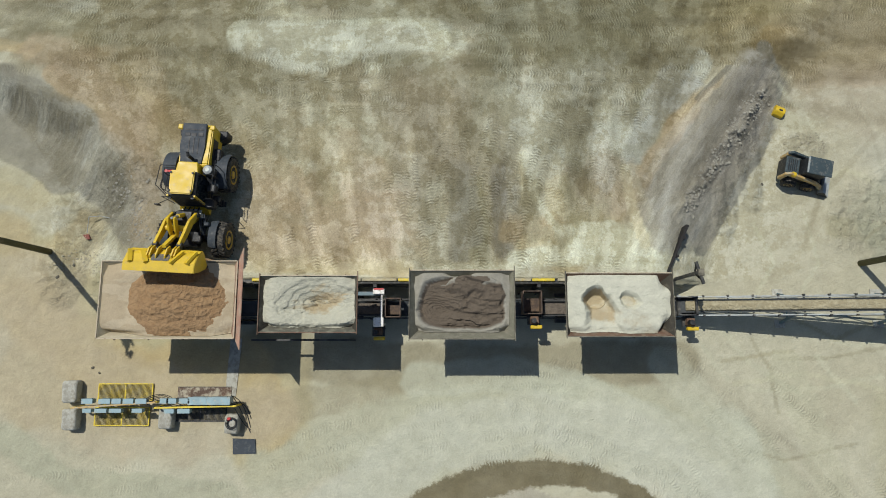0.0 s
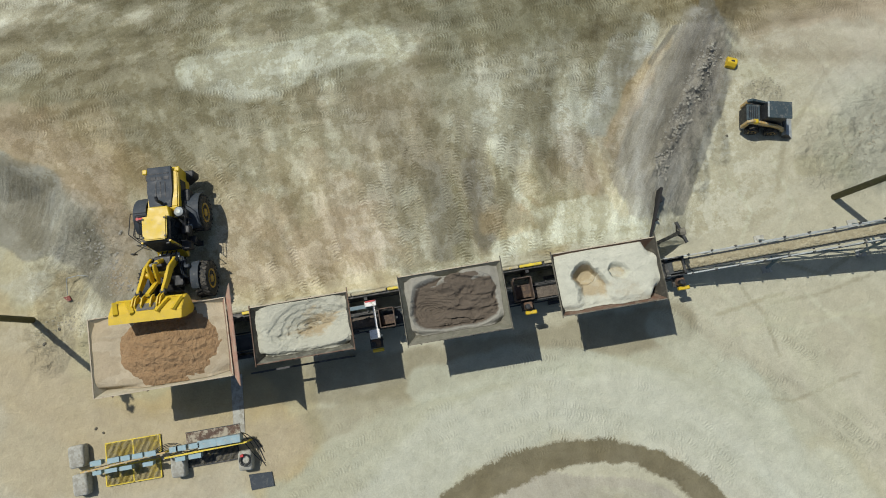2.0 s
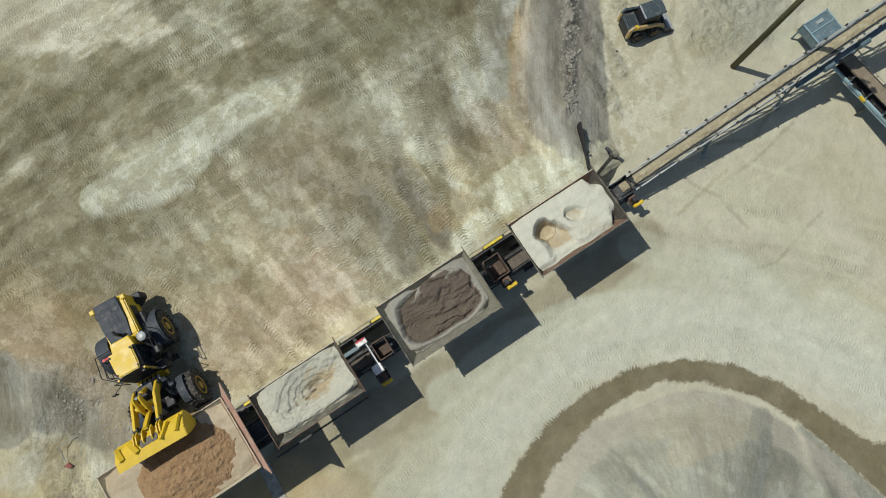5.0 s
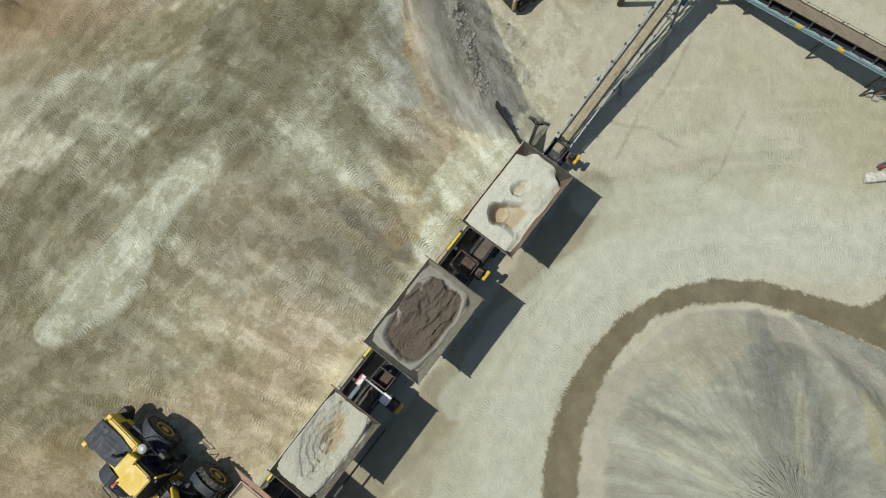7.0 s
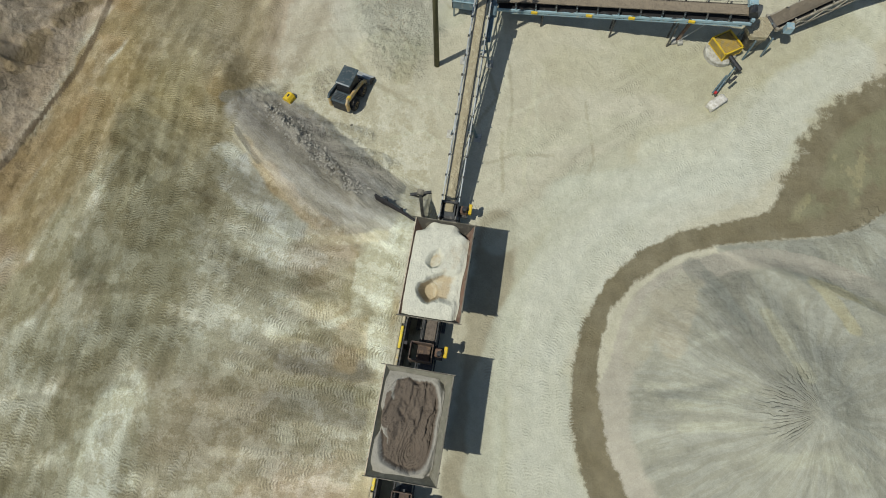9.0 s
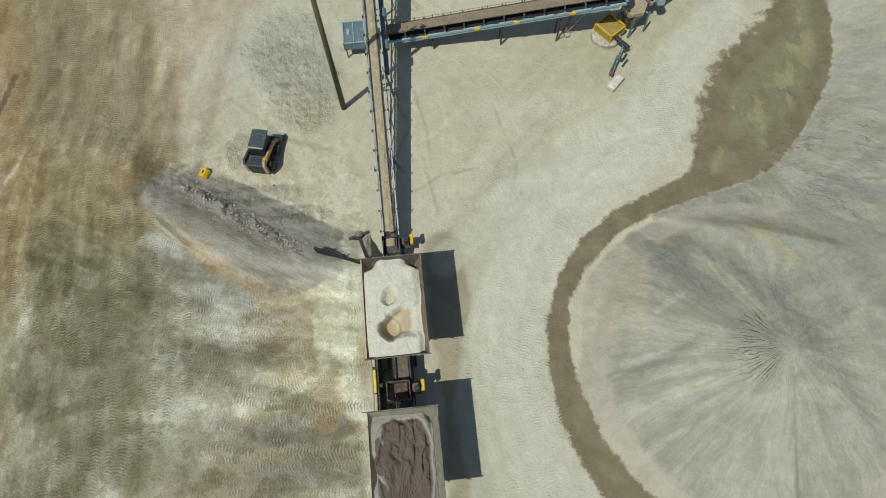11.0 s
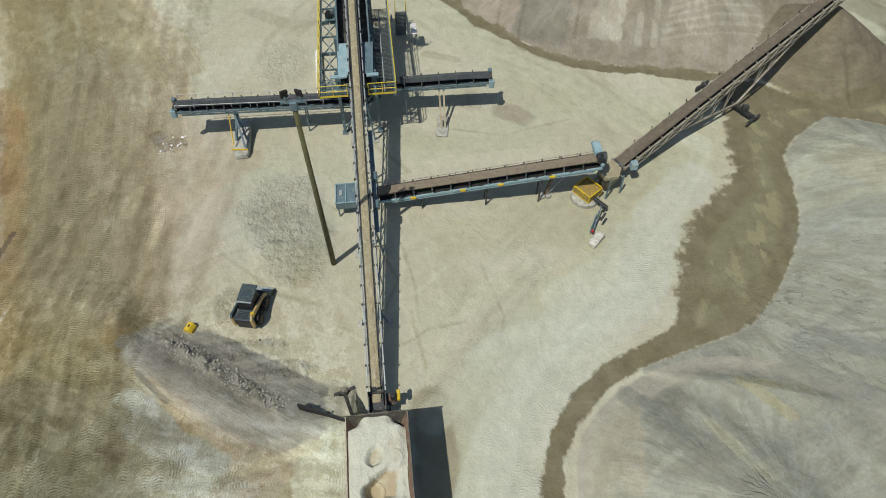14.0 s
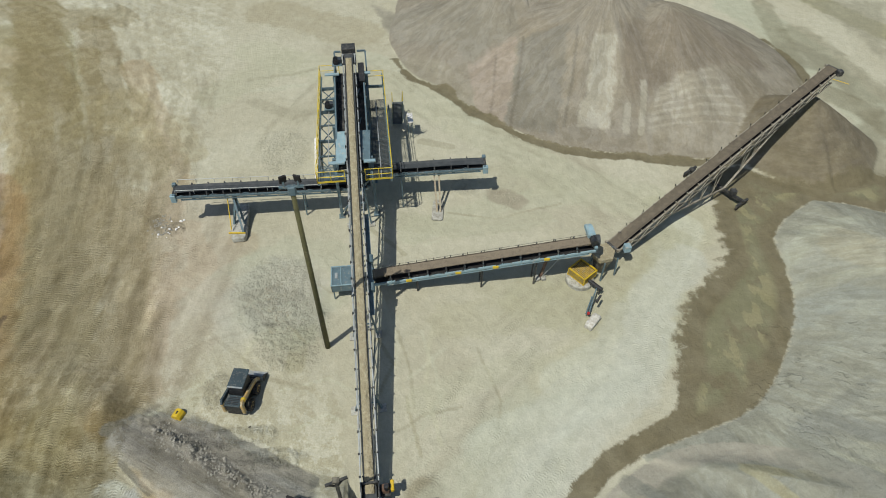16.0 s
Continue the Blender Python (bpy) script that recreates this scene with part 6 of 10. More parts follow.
    sc = n.new("ShaderNodeVectorMath")
    sc.operation = "SCALE"
    l.new(ground_tone, sc.inputs[0]), l.new(grain, sc.inputs["Scale"])
    l.new(sc.outputs[0], b.inputs["Base Color"])
    l.new(span(wet, 0, 1, 0.95, 0.72), b.inputs["Roughness"])
    b.inputs["Specular IOR Level"].default_value = 0.2
    # thin gullies
    gc = n.new("ShaderNodeCombineXYZ")
    l.new(calc("MULTIPLY", fsep.outputs[0], 1.9), gc.inputs[0])
    l.new(calc("MULTIPLY", fsep.outputs[1], 1.0), gc.inputs[1])
    gt = n.new("ShaderNodeTexNoise")
    gt.inputs["Scale"].default_value, gt.inputs["Detail"].default_value = 1.0, 2.0
    l.new(gc.outputs[0], gt.inputs["Vector"])
    bent = calc("ADD", calc("MULTIPLY", fsep.outputs[0], 9.0), calc("MULTIPLY", nz(0.75, 3.0), 26.0))
    ridge = calc("ADD", calc("SINE", bent), calc("MULTIPLY", calc("SUBTRACT", gt.outputs["Fac"], 0.5), 2.4))
    gully = calc("MULTIPLY", span(ridge, 0.72, 1.05, 0.0, 1.0), msep.outputs[0])
    grain = calc("MULTIPLY", grain, span(gully, 0, 1, 1.0, 0.34))
    l.new(grain, sc.inputs["Scale"])
    clod = span(nz(3.6, 7.0, 0.62), 0.47, 0.55, 0.0, 0.22)
    lump = calc("MULTIPLY", calc("ADD", nz(1.7, 8.0, 0.74), clod), msep.outputs[1])
    h = calc("ADD", calc("MULTIPLY", nz(2.2, 7.0, 0.70), 0.22), calc("MULTIPLY", cut, 0.085))
    h = calc("ADD", h, calc("MULTIPLY", calc("MULTIPLY", nz(11, 6.0, 0.80), msep.outputs[2]), 0.06))
    h = calc("ADD", h, calc("MULTIPLY", lines, 0.03))
    h = calc("ADD", h, calc("MULTIPLY", lump, 1.1))
    h = calc("SUBTRACT", h, calc("MULTIPLY", gully, 0.25))
    bp = n.new("ShaderNodeBump")
    bp.inputs["Strength"].default_value, bp.inputs["Distance"].default_value = 0.55, 1.0
    l.new(h, bp.inputs["Height"])
    l.new(bp.outputs[0], b.inputs["Normal"])
    return m


M_GROUND = ground_material()
gm.materials.append(M_GROUND)
tagged(new("ground", gm), "pale tan quarry sand, rutted and stained by tyre tracks", "ground", kind="structure")


# ---- retaining wall of the ramp ----
def retaining_wall():
    th = thing("retaining_wall", "dark stained retaining wall along the loading ramp", "retaining wall", at=(0, 3.45, 0), kind="structure")
    bm = new_bm()
    box(bm, (-2.6, 3.42, 1.13), (29.9, 0.22, 2.3))
    part("wall_face", bm, M_DARK, th)
    for k in range(14):
        bm = new_bm()
        box(bm, (-17.2 + 2.25 * k, 3.22, 1.1), (0.18, 0.2, 2.2))
        part("post", bm, M_DARK, th)
    for a, b, worn in ((-10.40, -9.97, False), (-9.9, -9.1, True), (-9.05, -7.2, False), (-7.1, -4.45, True), (-4.4, -2.5, True), (-2.43, -1.8, False), (3.72, 4.85, True), (4.9, 6.15, False), (6.3, 11.4, True)):
        bm = new_bm()
        box(bm, ((a + b) / 2, 3.5, 2.36), (b - a, 0.15, 0.14), bevel=0.03)
        part("kerb_beam", bm, M_WORN if worn else M_RAIL, th, "dust-covered kerb beam" if worn else "worn yellow kerb beam")
    bm = new_bm()
    beam(bm, (12.2, 3.4, 1.1), (13.75, 6.6, 0.95), 0.14, 2.1)
    part("wing_wall", bm, M_PITCH, th, "dark steel wing wall")
    for k in range(3):
        bm = new_bm()
        x, y = 12.55 + 0.5 * k, 3.95 + 1.03 * k
        beam(bm, (x, y - 0.1, 0), (x, y - 0.1, 2.25 - 0.12 * k), 0.14, 0.14)
        part("wing_post", bm, M_PITCH, th)


retaining_wall()


# ---- feed bins ----
def feed_bin(x0, x1, y0, y1, zt, wall_mat, liner, label, slope=0.62, deep=1.8, rim_mat=None, ends=None):
    cx, cy = (x0 + x1) / 2, (y0 + y1) / 2
    th = thing("feed_bin", label, "feed bin", "row of feed bins", at=(cx, cy, 0))
    zb, ix = zt - deep, deep * slope
    iy = min(ix, (y1 - y0) / 2 - 0.2)
    top = [(x0, y0, zt), (x1, y0, zt), (x1, y1, zt), (x0, y1, zt)]
    low = [(x0 + ix, y0 + iy, zb), (x1 - ix, y0 + iy, zb), (x1 - ix, y1 - iy, zb), (x0 + ix, y1 - iy, zb)]
    for i in range(4):
        j = (i + 1) % 4
        bm = new_bm()
        plate(bm, [top[i], top[j], low[j], low[i]], 0.03)
        part("bin_side", bm, wall_mat, th)
        # inner lining, dusty
        bm = new_bm()
        c = Vector((cx, cy, zt - deep / 2))
        ins = [Vector(p) + (Vector((cx, cy, p[2])) - Vector(p)).normalized() * 0.045 for p in (top[i], top[j], low[j], low[i])]
        plate(bm, ins, 0.006)
        # ends: a darker lining that carries the shade of the end walls
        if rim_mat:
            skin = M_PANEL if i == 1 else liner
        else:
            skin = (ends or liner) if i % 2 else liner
        part("lining", bm, skin, th, "dust-coated inner lining" if skin is liner else "bare, darker-coloured end lining")
        # rim angle and outside ribs
        bm = new_bm()
        beam(bm, top[i], top[j], 0.05, 0.06)
        part("rim", bm, rim_mat or (M_PAN_RIM if i == 2 else wall_mat), th)
        if not rim_mat and i % 2:
            # upright end flange, a little longer than the bin is deep
            bm = new_bm()
            a, b = Vector(top[i]), Vector(top[j])
            d = (b - a).normalized() * 0.10
            beam(bm, a - d, b + d + (d * 1.2 if i == 1 else -d * 0.0), 0.035, 0.14)
            part("end_flange", bm, wall_mat, th, "thin steel end flange")
        n = 4 if i % 2 == 0 else 3
        for k in range(n):
            u = (k + 0.5) / n
            a, b = Vector(top[i]).lerp(Vector(top[j]), u), Vector(low[i]).lerp(Vector(low[j]), u)
            out = (a - Vector((cx, cy, a.z))).normalized()
            out = Vector((0, math.copysign(1, out.y), 0)) if i % 2 == 0 else Vector((math.copysign(1, out.x), 0, 0))
            bm = new_bm()
            beam(bm, a + out * 0.04 - Vector((0, 0, 0.08)), b + out * 0.04, 0.06, 0.09)
            part("rib", bm, wall_mat, th)
    # throat and gate
    bm = new_bm()
    box(bm, (cx, cy, zb - 0.35), (x1 - x0 - 2 * ix, y1 - y0 - 2 * iy, 0.7))
    part("throat", bm, M_DARK, th)
    # legs and base
    for sx in (x0 + 1.2, cx, x1 - 1.2):
        for sy in (y0 + 0.95, y1 - 0.75):
            bm = new_bm()
            beam(bm, (sx, sy, 0), (sx, sy, zt - 1.5), 0.16, 0.16)
            part("leg", bm, M_DARK, th)
    for sy in (y0 + 0.95, y1 - 0.75):
        bm = new_bm()
        beam(bm, (x0 + 0.3, sy, 0.12), (x1 - 0.3, sy, 0.12), 0.2, 0.24)
        part("skid_beam", bm, M_DARK, th)
        bm = new_bm()
        beam(bm, (x0 + 1.2, sy, 0.3), (cx, sy, zt - 1.7), 0.08, 0.08)
        beam(bm, (x1 - 1.2, sy, 0.3), (cx, sy, zt - 1.7), 0.08, 0.08)
        part("brace", bm, M_DARK, th)
    return th


def fill(name, label, x0, x1, y0, y1, zt, slope, level, material, n=210, m=130):
    """Loose sand in a bin: its surface level(u, v), u and v from -1 to 1, meets the sloping sides; the second field blends two kinds of sand."""
    u, v = np.meshgrid(np.linspace(-1, 1, n + 1), np.linspace(-1, 1, m + 1), indexing="ij")
    z, kind = level(u, v)
    ins = np.clip((zt - z) * slope, 0, None) + 0.05
    cx, cy = (x0 + x1) / 2, (y0 + y1) / 2
    x, y = cx + u * ((x1 - x0) / 2 - ins), cy + v * ((y1 - y0) / 2 - ins)
    top = np.stack([x, y, z], -1).reshape(-1, 3)
    idx = np.arange((n + 1) * (m + 1)).reshape(n + 1, m + 1)
    faces = np.stack([idx[:-1, :-1], idx[1:, :-1], idx[1:, 1:], idx[:-1, 1:]], -1).reshape(-1, 4).tolist()
    # a closed body: skirt and underside
    ring = np.concatenate([idx[:, 0], idx[n, 1:], idx[n - 1::-1, m], idx[0, m - 1:0:-1]])
    under = top[ring].copy()
    under[:, 0], under[:, 1], under[:, 2] = cx + (under[:, 0] - cx) * 0.55, cy + (under[:, 1] - cy) * 0.55, zt - 1.6
    base, count = len(top), len(ring)
    for q in range(count):
        w = (q + 1) % count
        faces.append([int(ring[q]), base + q, base + w, int(ring[w])])
    faces.append([base + q for q in range(count)])
    me = bpy.data.meshes.new(name)
    me.from_pydata(np.concatenate([top, under]).tolist(), [], faces)
    me.polygons.foreach_set("use_smooth", np.ones(len(me.polygons), dtype=bool))
    a = me.attributes.new("kind", "FLOAT", "POINT")
    a.data.foreach_set("value", np.concatenate([np.clip(kind, 0, 1).ravel(), np.zeros(count)]).astype(np.float32))
    me.materials.append(material)
    me.update()
    return tagged(new(name, me), label, "sand heap")


def nz1(u, v, s, seed):
    return fbm(np.asarray(u) * s + 5, np.asarray(v) * s + 5, seed, 4) - 0.5


def steps(q, sharp=0.72):
    return np.floor(q) + smooth(sharp, 1.0, q - np.floor(q))


BIN_1 = (-17.35, -10.45, 0.3, 4.22, 4.75)
BIN_2 = (-9.2, -4.27, 0.6, 3.45, 5.0)
BIN_3 = (-1.66, 3.63, 0.28, 3.72, 5.0)
BIN_4 = (6.2, 11.6, 0.4, 3.58, 5.0)
feed_bin(*BIN_1, M_RUST, M_SAND_PAN, "wide rust-brown steel feed bin with a dusty flared pan", 0.55, 2.0, M_PAN_RIM)
wide = scene.objects["feed_bin"]
bm = new_bm()
plate(bm, [(-10.05, -0.27, 5.12), (-10.05, 4.85, 5.12), (-10.42, 4.25, 4.66), (-10.44, 0.25, 4.60)], 0.04)
part("end_panel", bm, M_PANEL, wide, "rust-brown end panel")
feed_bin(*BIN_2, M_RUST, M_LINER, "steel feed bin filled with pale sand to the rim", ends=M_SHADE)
feed_bin(*BIN_3, M_BIN, M_OLIVE, "grey dusty steel feed bin of brown sand")
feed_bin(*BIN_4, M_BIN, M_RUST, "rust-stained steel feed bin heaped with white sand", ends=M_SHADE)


def rims(u, v, west, east, south, north, corner, seed):
    """How far the sand lies below the rim along the four sides: each side's drop in metres, more in the corners, uneven."""
    wave = 0.7 + 0.9 * (nz1(u, v, 1.7, seed) + 0.5)
    out = west * smooth(0.72, 1.0, -u) ** 1.5 + east * smooth(0.72, 1.0, u) ** 1.5
    out = out + (south * smooth(0.62, 1.0, -v) ** 1.5 + north * smooth(0.62, 1.0, v) ** 1.5)
    return out * wave + corner * smooth(0.6, 1.0, np.abs(u)) * smooth(0.35, 1.0, np.abs(v)) ** 2


def level_1(u, v):
    r = np.hypot(u * 1.02 + 0.06, v)
    z = 4.72 - 0.26 * (1 - smooth(0.35, 1.0, r)) + 0.05 * nz1(u, v, 2.5, 3) + 0.015 * nz1(u, v, 16, 4)
    z = z - rims(u, v, 0.02, 0.05, 0.10, 0.02, 0.16, 7) - 0.25 * smooth(0.8, 1.0, -v) * smooth(-0.2, -0.75, u)
    return z, smooth(0.48, 0.6, nz1(u, v, 2, 6) + 0.5)


def level_2(u, v):
    w = 0.34 * nz1(u, v, 2.2, 8)
    r = np.hypot((u - 0.16 + w) / 0.92, (v - 0.05 + 0.8 * w) / 0.9)
    q = np.clip(r, 0.05, 1.0)
    rise = 0.62 * q + 0.38 * steps(q * 5.5 + 1.5 * nz1(u, v, 1.8, 9), 0.84) / 5.5
    z = 4.16 + 0.84 * rise + 0.06 * nz1(u, v, 4, 7) + 0.40 * (1 - smooth(0.2, 0.6, r)) * nz1(u, v, 3.4, 10)
    z = z + 0.04 * nz1(u, v, 12, 16) + 0.03 * nz1(u, v, 24, 11) - rims(u, v, 0.14, 0.05, 0.26, 0.0, 0.10, 71)
    kind = (1 - smooth(0.40, 0.75, r + 0.9 * nz1(u, v, 2.6, 19))) * (0.6 + 1.0 * nz1(u, v, 5, 12) + 0.3 * u)
    return np.minimum(z, 4.99), kind


def level_3(u, v):
    bowl = (np.abs(u) ** 3.0 + np.abs(v) ** 3.0) ** (1 / 3.0) + 0.16 * nz1(u, v, 2.2, 5) + 0.05 * nz1(u, v, 8, 55)
    low = 1 - smooth(0.86, 0.94, bowl)
    eye = np.hypot((u + 0.50 + 0.2 * nz1(u, v, 2, 21)) / 0.8, (v + 0.16) / 0.85)
    ring = steps(np.clip(eye, 0, 0.62) * 10 + 3.4 * nz1(u, v, 2.4, 22), 0.76) / 10 * 0.52
    bands = 2.4 * (v + 1) + 2.2 * nz1(u * 0.6, v, 1.4, 6) + 0.35 * u
    drift = steps(bands, 0.8) * 0.07 * smooth(-0.6, -0.1, u) * (0.3 + 1.4 * smooth(0.4, 0.65, nz1(u, v, 1.5, 56) + 0.5))
    z = 4.84 + 0.06 * v - 0.62 * low + low * (ring + drift + 0.14 * nz1(u * 0.7, v * 1.4, 2.2, 6) + 0.05 * nz1(u, v, 9, 17) + 0.03 * nz1(u, v, 20, 18))
    z = z - rims(u, v, 0.18, 0.12, 0.20, 0.02, 0.04, 72) - 0.30 * smooth(0.88, 1.0, v) * (1 - smooth(0.1, 0.35, np.abs(u + 0.05)))
    return z, low * (1 - 0.75 * smooth(0.58, 0.72, v + 0.12 * nz1(u, v, 4, 31)) * smooth(0.44, 0.54, nz1(u, v, 4, 32) + 0.5))


def level_4(u, v):
    at_u, at_v = u, v
    u, v = u + 0.22 * nz1(at_u, at_v, 1.4, 34), v + 0.26 * nz1(at_u, at_v, 1.4, 35)
    w = 0.12 * nz1(u, v, 3, 26) + 0.05 * nz1(u, v, 9, 27)
    pit = np.hypot((u + 0.47) / 0.27, (v - 0.22) / 0.40) + w
    bowl = np.hypot((u - 0.24) / 0.22, (v - 0.16) / 0.34) + w
    south = np.clip(0.25 - v, 0, 2)
    side = (u + 0.42 - 0.10 * south) / (0.22 + 0.08 * south)
    side = np.where(side > 0, side * 0.8, -side) + w
    tongue = (0.72 - 0.50 * south) * (1 - smooth(0.6, 1.2, side)) * smooth(-0.12, 0.1, 0.25 - v)
    cut = np.maximum(0.95 * (1 - smooth(0.84, 1.0, pit)) ** 0.8, np.clip(tongue, 0, 1))
    cut = np.maximum(cut, 0.30 * (1 - smooth(0.55, 1.0, bowl)) * smooth(-1.2, 0.2, v - 0.1))
    u, v = at_u, at_v
    z = 4.97 + 0.08 * nz1(u, v, 1.8, 13) + 0.05 * nz1(u, v, 5, 14) + 0.02 * nz1(u, v, 22, 15) - cut
    z = z - rims(u, v, 0.04, 0.05, 0.14, 0.03, 0.03, 29) - 0.50 * smooth(0.72, 1.0, u) * smooth(0.25, 1.0, np.abs(v - 0.05)) ** 1.2
    tan = np.maximum(smooth(0.12, 0.42, cut + 0.15 * nz1(u, v, 6, 38)), 0.55 * (1 - smooth(0.5, 0.95, bowl))) * (0.8 + 0.7 * nz1(u, v, 4, 30))
    wash = 0.5 * (1 - smooth(0.15, 0.5, np.abs(u - 0.05 + 0.5 * v))) * smooth(0.2, -0.3, v)
    return z, np.maximum(tan, wash * (0.7 + nz1(u, v, 5, 33)))


fill("bin_fill", "pale beige dust lining the wide bin", *BIN_1, 0.55, level_1, sand_mix("pan_sand", (0.475, 0.405, 0.282), (0.42, 0.35, 0.235)))
fill("bin_fill", "cream sand drawn down in cracked rings", *BIN_2, 0.62, level_2, sand_mix("cream_sand", (0.455, 0.45, 0.355), (0.39, 0.325, 0.205)))
fill("bin_fill", "brown damp sand sunk inside a grey crust", *BIN_3, 0.62, level_3, sand_mix("brown_sand_and_crust", (0.30, 0.29, 0.24), (0.125, 0.102, 0.076)))
fill("bin_fill", "white sand heaped to the rim with a tan drawdown hole", *BIN_4, 0.62, level_4, sand_mix("white_and_tan_sand", (0.545, 0.545, 0.435), (0.41, 0.345, 0.22)))


def mound(name, label, cx, cy, zb, rx, ry, h, material, seed, category="sand heap"):
    bm = new_bm()
    n, m = 130, 54
    rings = []
    for j in range(m):
        r = j / (m - 1)
        row = []
        for i in range(n):
            a = 2 * math.pi * i / n
            wob = 1 + 0.06 * float(nz1(math.cos(a), math.sin(a), 9, seed)) + 0.22 * float(nz1(math.cos(a), math.sin(a), 1.5, seed))
            p = max(abs(math.cos(a)) ** 2.3 + abs(math.sin(a)) ** 2.3, 1e-6) ** (-1 / 2.3)
            x, y = math.cos(a) * r * p * wob, math.sin(a) * r * p * wob
            z = zb + h * (1 - r**1.7) + (0.34 * float(nz1(x * 0.6, y * 2.0, 2.2, seed + 1)) + 0.16 * float(nz1(x, y, 11, seed + 2)) + 0.10 * float(nz1(x, y, 26, seed + 3))) * (1 - r**4) - (0.08 if j == m - 1 else 0)
            row.append(bm.verts.new((cx + x * rx, max(cy + y * ry, 0.36 + max(0, 4.75 - z) * 0.55), z)))
        rings.append(row)
    for j in range(m - 1):
        for i in range(n):
            k = (i + 1) % n
            if j == 0:
                continue
            bm.faces.new((rings[j][i], rings[j + 1][i], rings[j + 1][k], rings[j][k]))
    bm.faces.new(rings[1])
    for v in rings[0]:
        bm.verts.remove(v)
    bm.faces.new(rings[-1][::-1])
    return tagged(part(name, bm, material, None, "", True), label, category)


mound("bin_fill", "red-brown sand tipped into the wide bin", -13.32, 2.30, 4.53, 2.78, 2.22, 0.52, M_SAND_RED, 33)


# ---- conveyors ----
def conveyor(name, label, a, b, width, frame_mat, belt_mat, group="", idler_step=1.25, depth=0.32, truss=0.0, pulley=0.3, posts=True, gap=0.10, drop=0.12):
    """A belt conveyor from a tail end a to a head end b, points on the belt's middle."""
    a, b = Vector(a), Vector(b)
    d = (b - a).normalized()
    side = d.cross(Vector((0, 0, 1))).normalized()
    up = side.cross(d).normalized()
    size = (b - a).length
    half = width / 2
    th = thing(name, label, "conveyor", group, at=(a.x, a.y, ground_z(a.x, a.y)))

    def at(s, x, z):
        return a + d * s + side * x + up * z

    bm = new_bm()
    trough = [(-half, 0.09), (-half * 0.55, -0.01), (half * 0.55, -0.01), (half, 0.09)]
    n = max(2, int(size / 2))
    prev = None
    for k in range(n + 1):
        s = size * k / n
        flat = 0.0 if k in (0, n) else 1.0
        row = [bm.verts.new(at(s, x, z * flat)) for x, z in trough] + [bm.verts.new(at(s, x, z * flat - 0.02)) for x, z in reversed(trough)]
        if prev:
            for i in range(8):
                bm.faces.new((prev[i], row[i], row[(i + 1) % 8], prev[(i + 1) % 8]))
        prev = row
    part("belt", bm, belt_mat, th, "dust-covered rubber belt")
    bm = new_bm()
    # with a dropped frame the sheet is widened and blacked: gap shade in colour
    low = -depth - 0.02 if drop < 0.2 else -drop - 0.04
    beam(bm, at(0.1, 0, low), at(size - 0.1, 0, low), width * 0.92 if drop < 0.2 else width + 2 * gap - 0.05, 0.02)
    part("return_belt", bm, belt_mat if drop < 0.2 else M_PITCH, th, "" if drop < 0.2 else "return belt, widened and blacked for shade in the gap")
    for sx in (-1, 1):
        bm = new_bm()
        o = sx * (half + gap)
        beam(bm, at(0, o, -drop), at(size, o, -drop), 0.07 if drop < 0.2 else 0.12, 0.17)
        part("side_rail", bm, frame_mat, th)
        if truss:
            bm = new_bm()
            beam(bm, at(size * 0.06, o, -truss), at(size * 0.97, o, -truss), 0.09, 0.09)
            part("lower_chord", bm, frame_mat, th)
            k, steps = 0, max(2, int(size / 1.3))
            bm = new_bm()
            for k in range(steps):
                s0, s1 = size * (0.06 + 0.91 * k / steps), size * (0.06 + 0.91 * (k + 1) / steps)
                beam(bm, at(s0, o, -0.15 if k % 2 else -truss), at(s1, o, -truss if k % 2 else -0.15), 0.05, 0.05)
            # light blue frames get a dark lattice, standing for the shade inside them
            part("lattice", bm, M_DARK if frame_mat is M_LIGHT else frame_mat, th)
    steps = int(size / idler_step)
    for k in range(1, steps):
        s = size * k / steps
        bm = new_bm()
        tube(bm, at(s, -half * 0.5, -0.09), at(s, half * 0.5, -0.09), 0.055, 8)
        for sx in (-1, 1):
            tube(bm, at(s, sx * half * 0.52, -0.09), at(s, sx * (half + 0.02), 0.03), 0.055, 8)
            if posts:
                beam(bm, at(s, sx * (half + gap + 0.03), -0.16), at(s, sx * (half + 0.05 if drop > 0.2 else half + gap + 0.03), 0.14), 0.09, 0.09)
        part("idler", bm, M_DARK, th)
        if drop > 0.2:
            for sx in (-1, 1):
                bm = new_bm()
                beam(bm, at(s, sx * (half + gap), -drop + 0.06), at(s, sx * (half + gap - 0.05), 0.02), 0.07, 0.09)
                part("idler_bracket", bm, frame_mat, th)
    for s in (0.0, size):
        bm = new_bm()
        tube(bm, at(s, -half - 0.04, -0.16), at(s, half + 0.04, -0.16), pulley / 2 + 0.02, 16)
        part("pulley", bm, M_DARK, th)
        for sx in (-1, 1):
            bm = new_bm()
            box(bm, at(s, sx * (half + 0.14), -0.16), (0.2, 0.2, 0.2))
            part("bearing_block", bm, frame_mat, th)
    return th, at, size


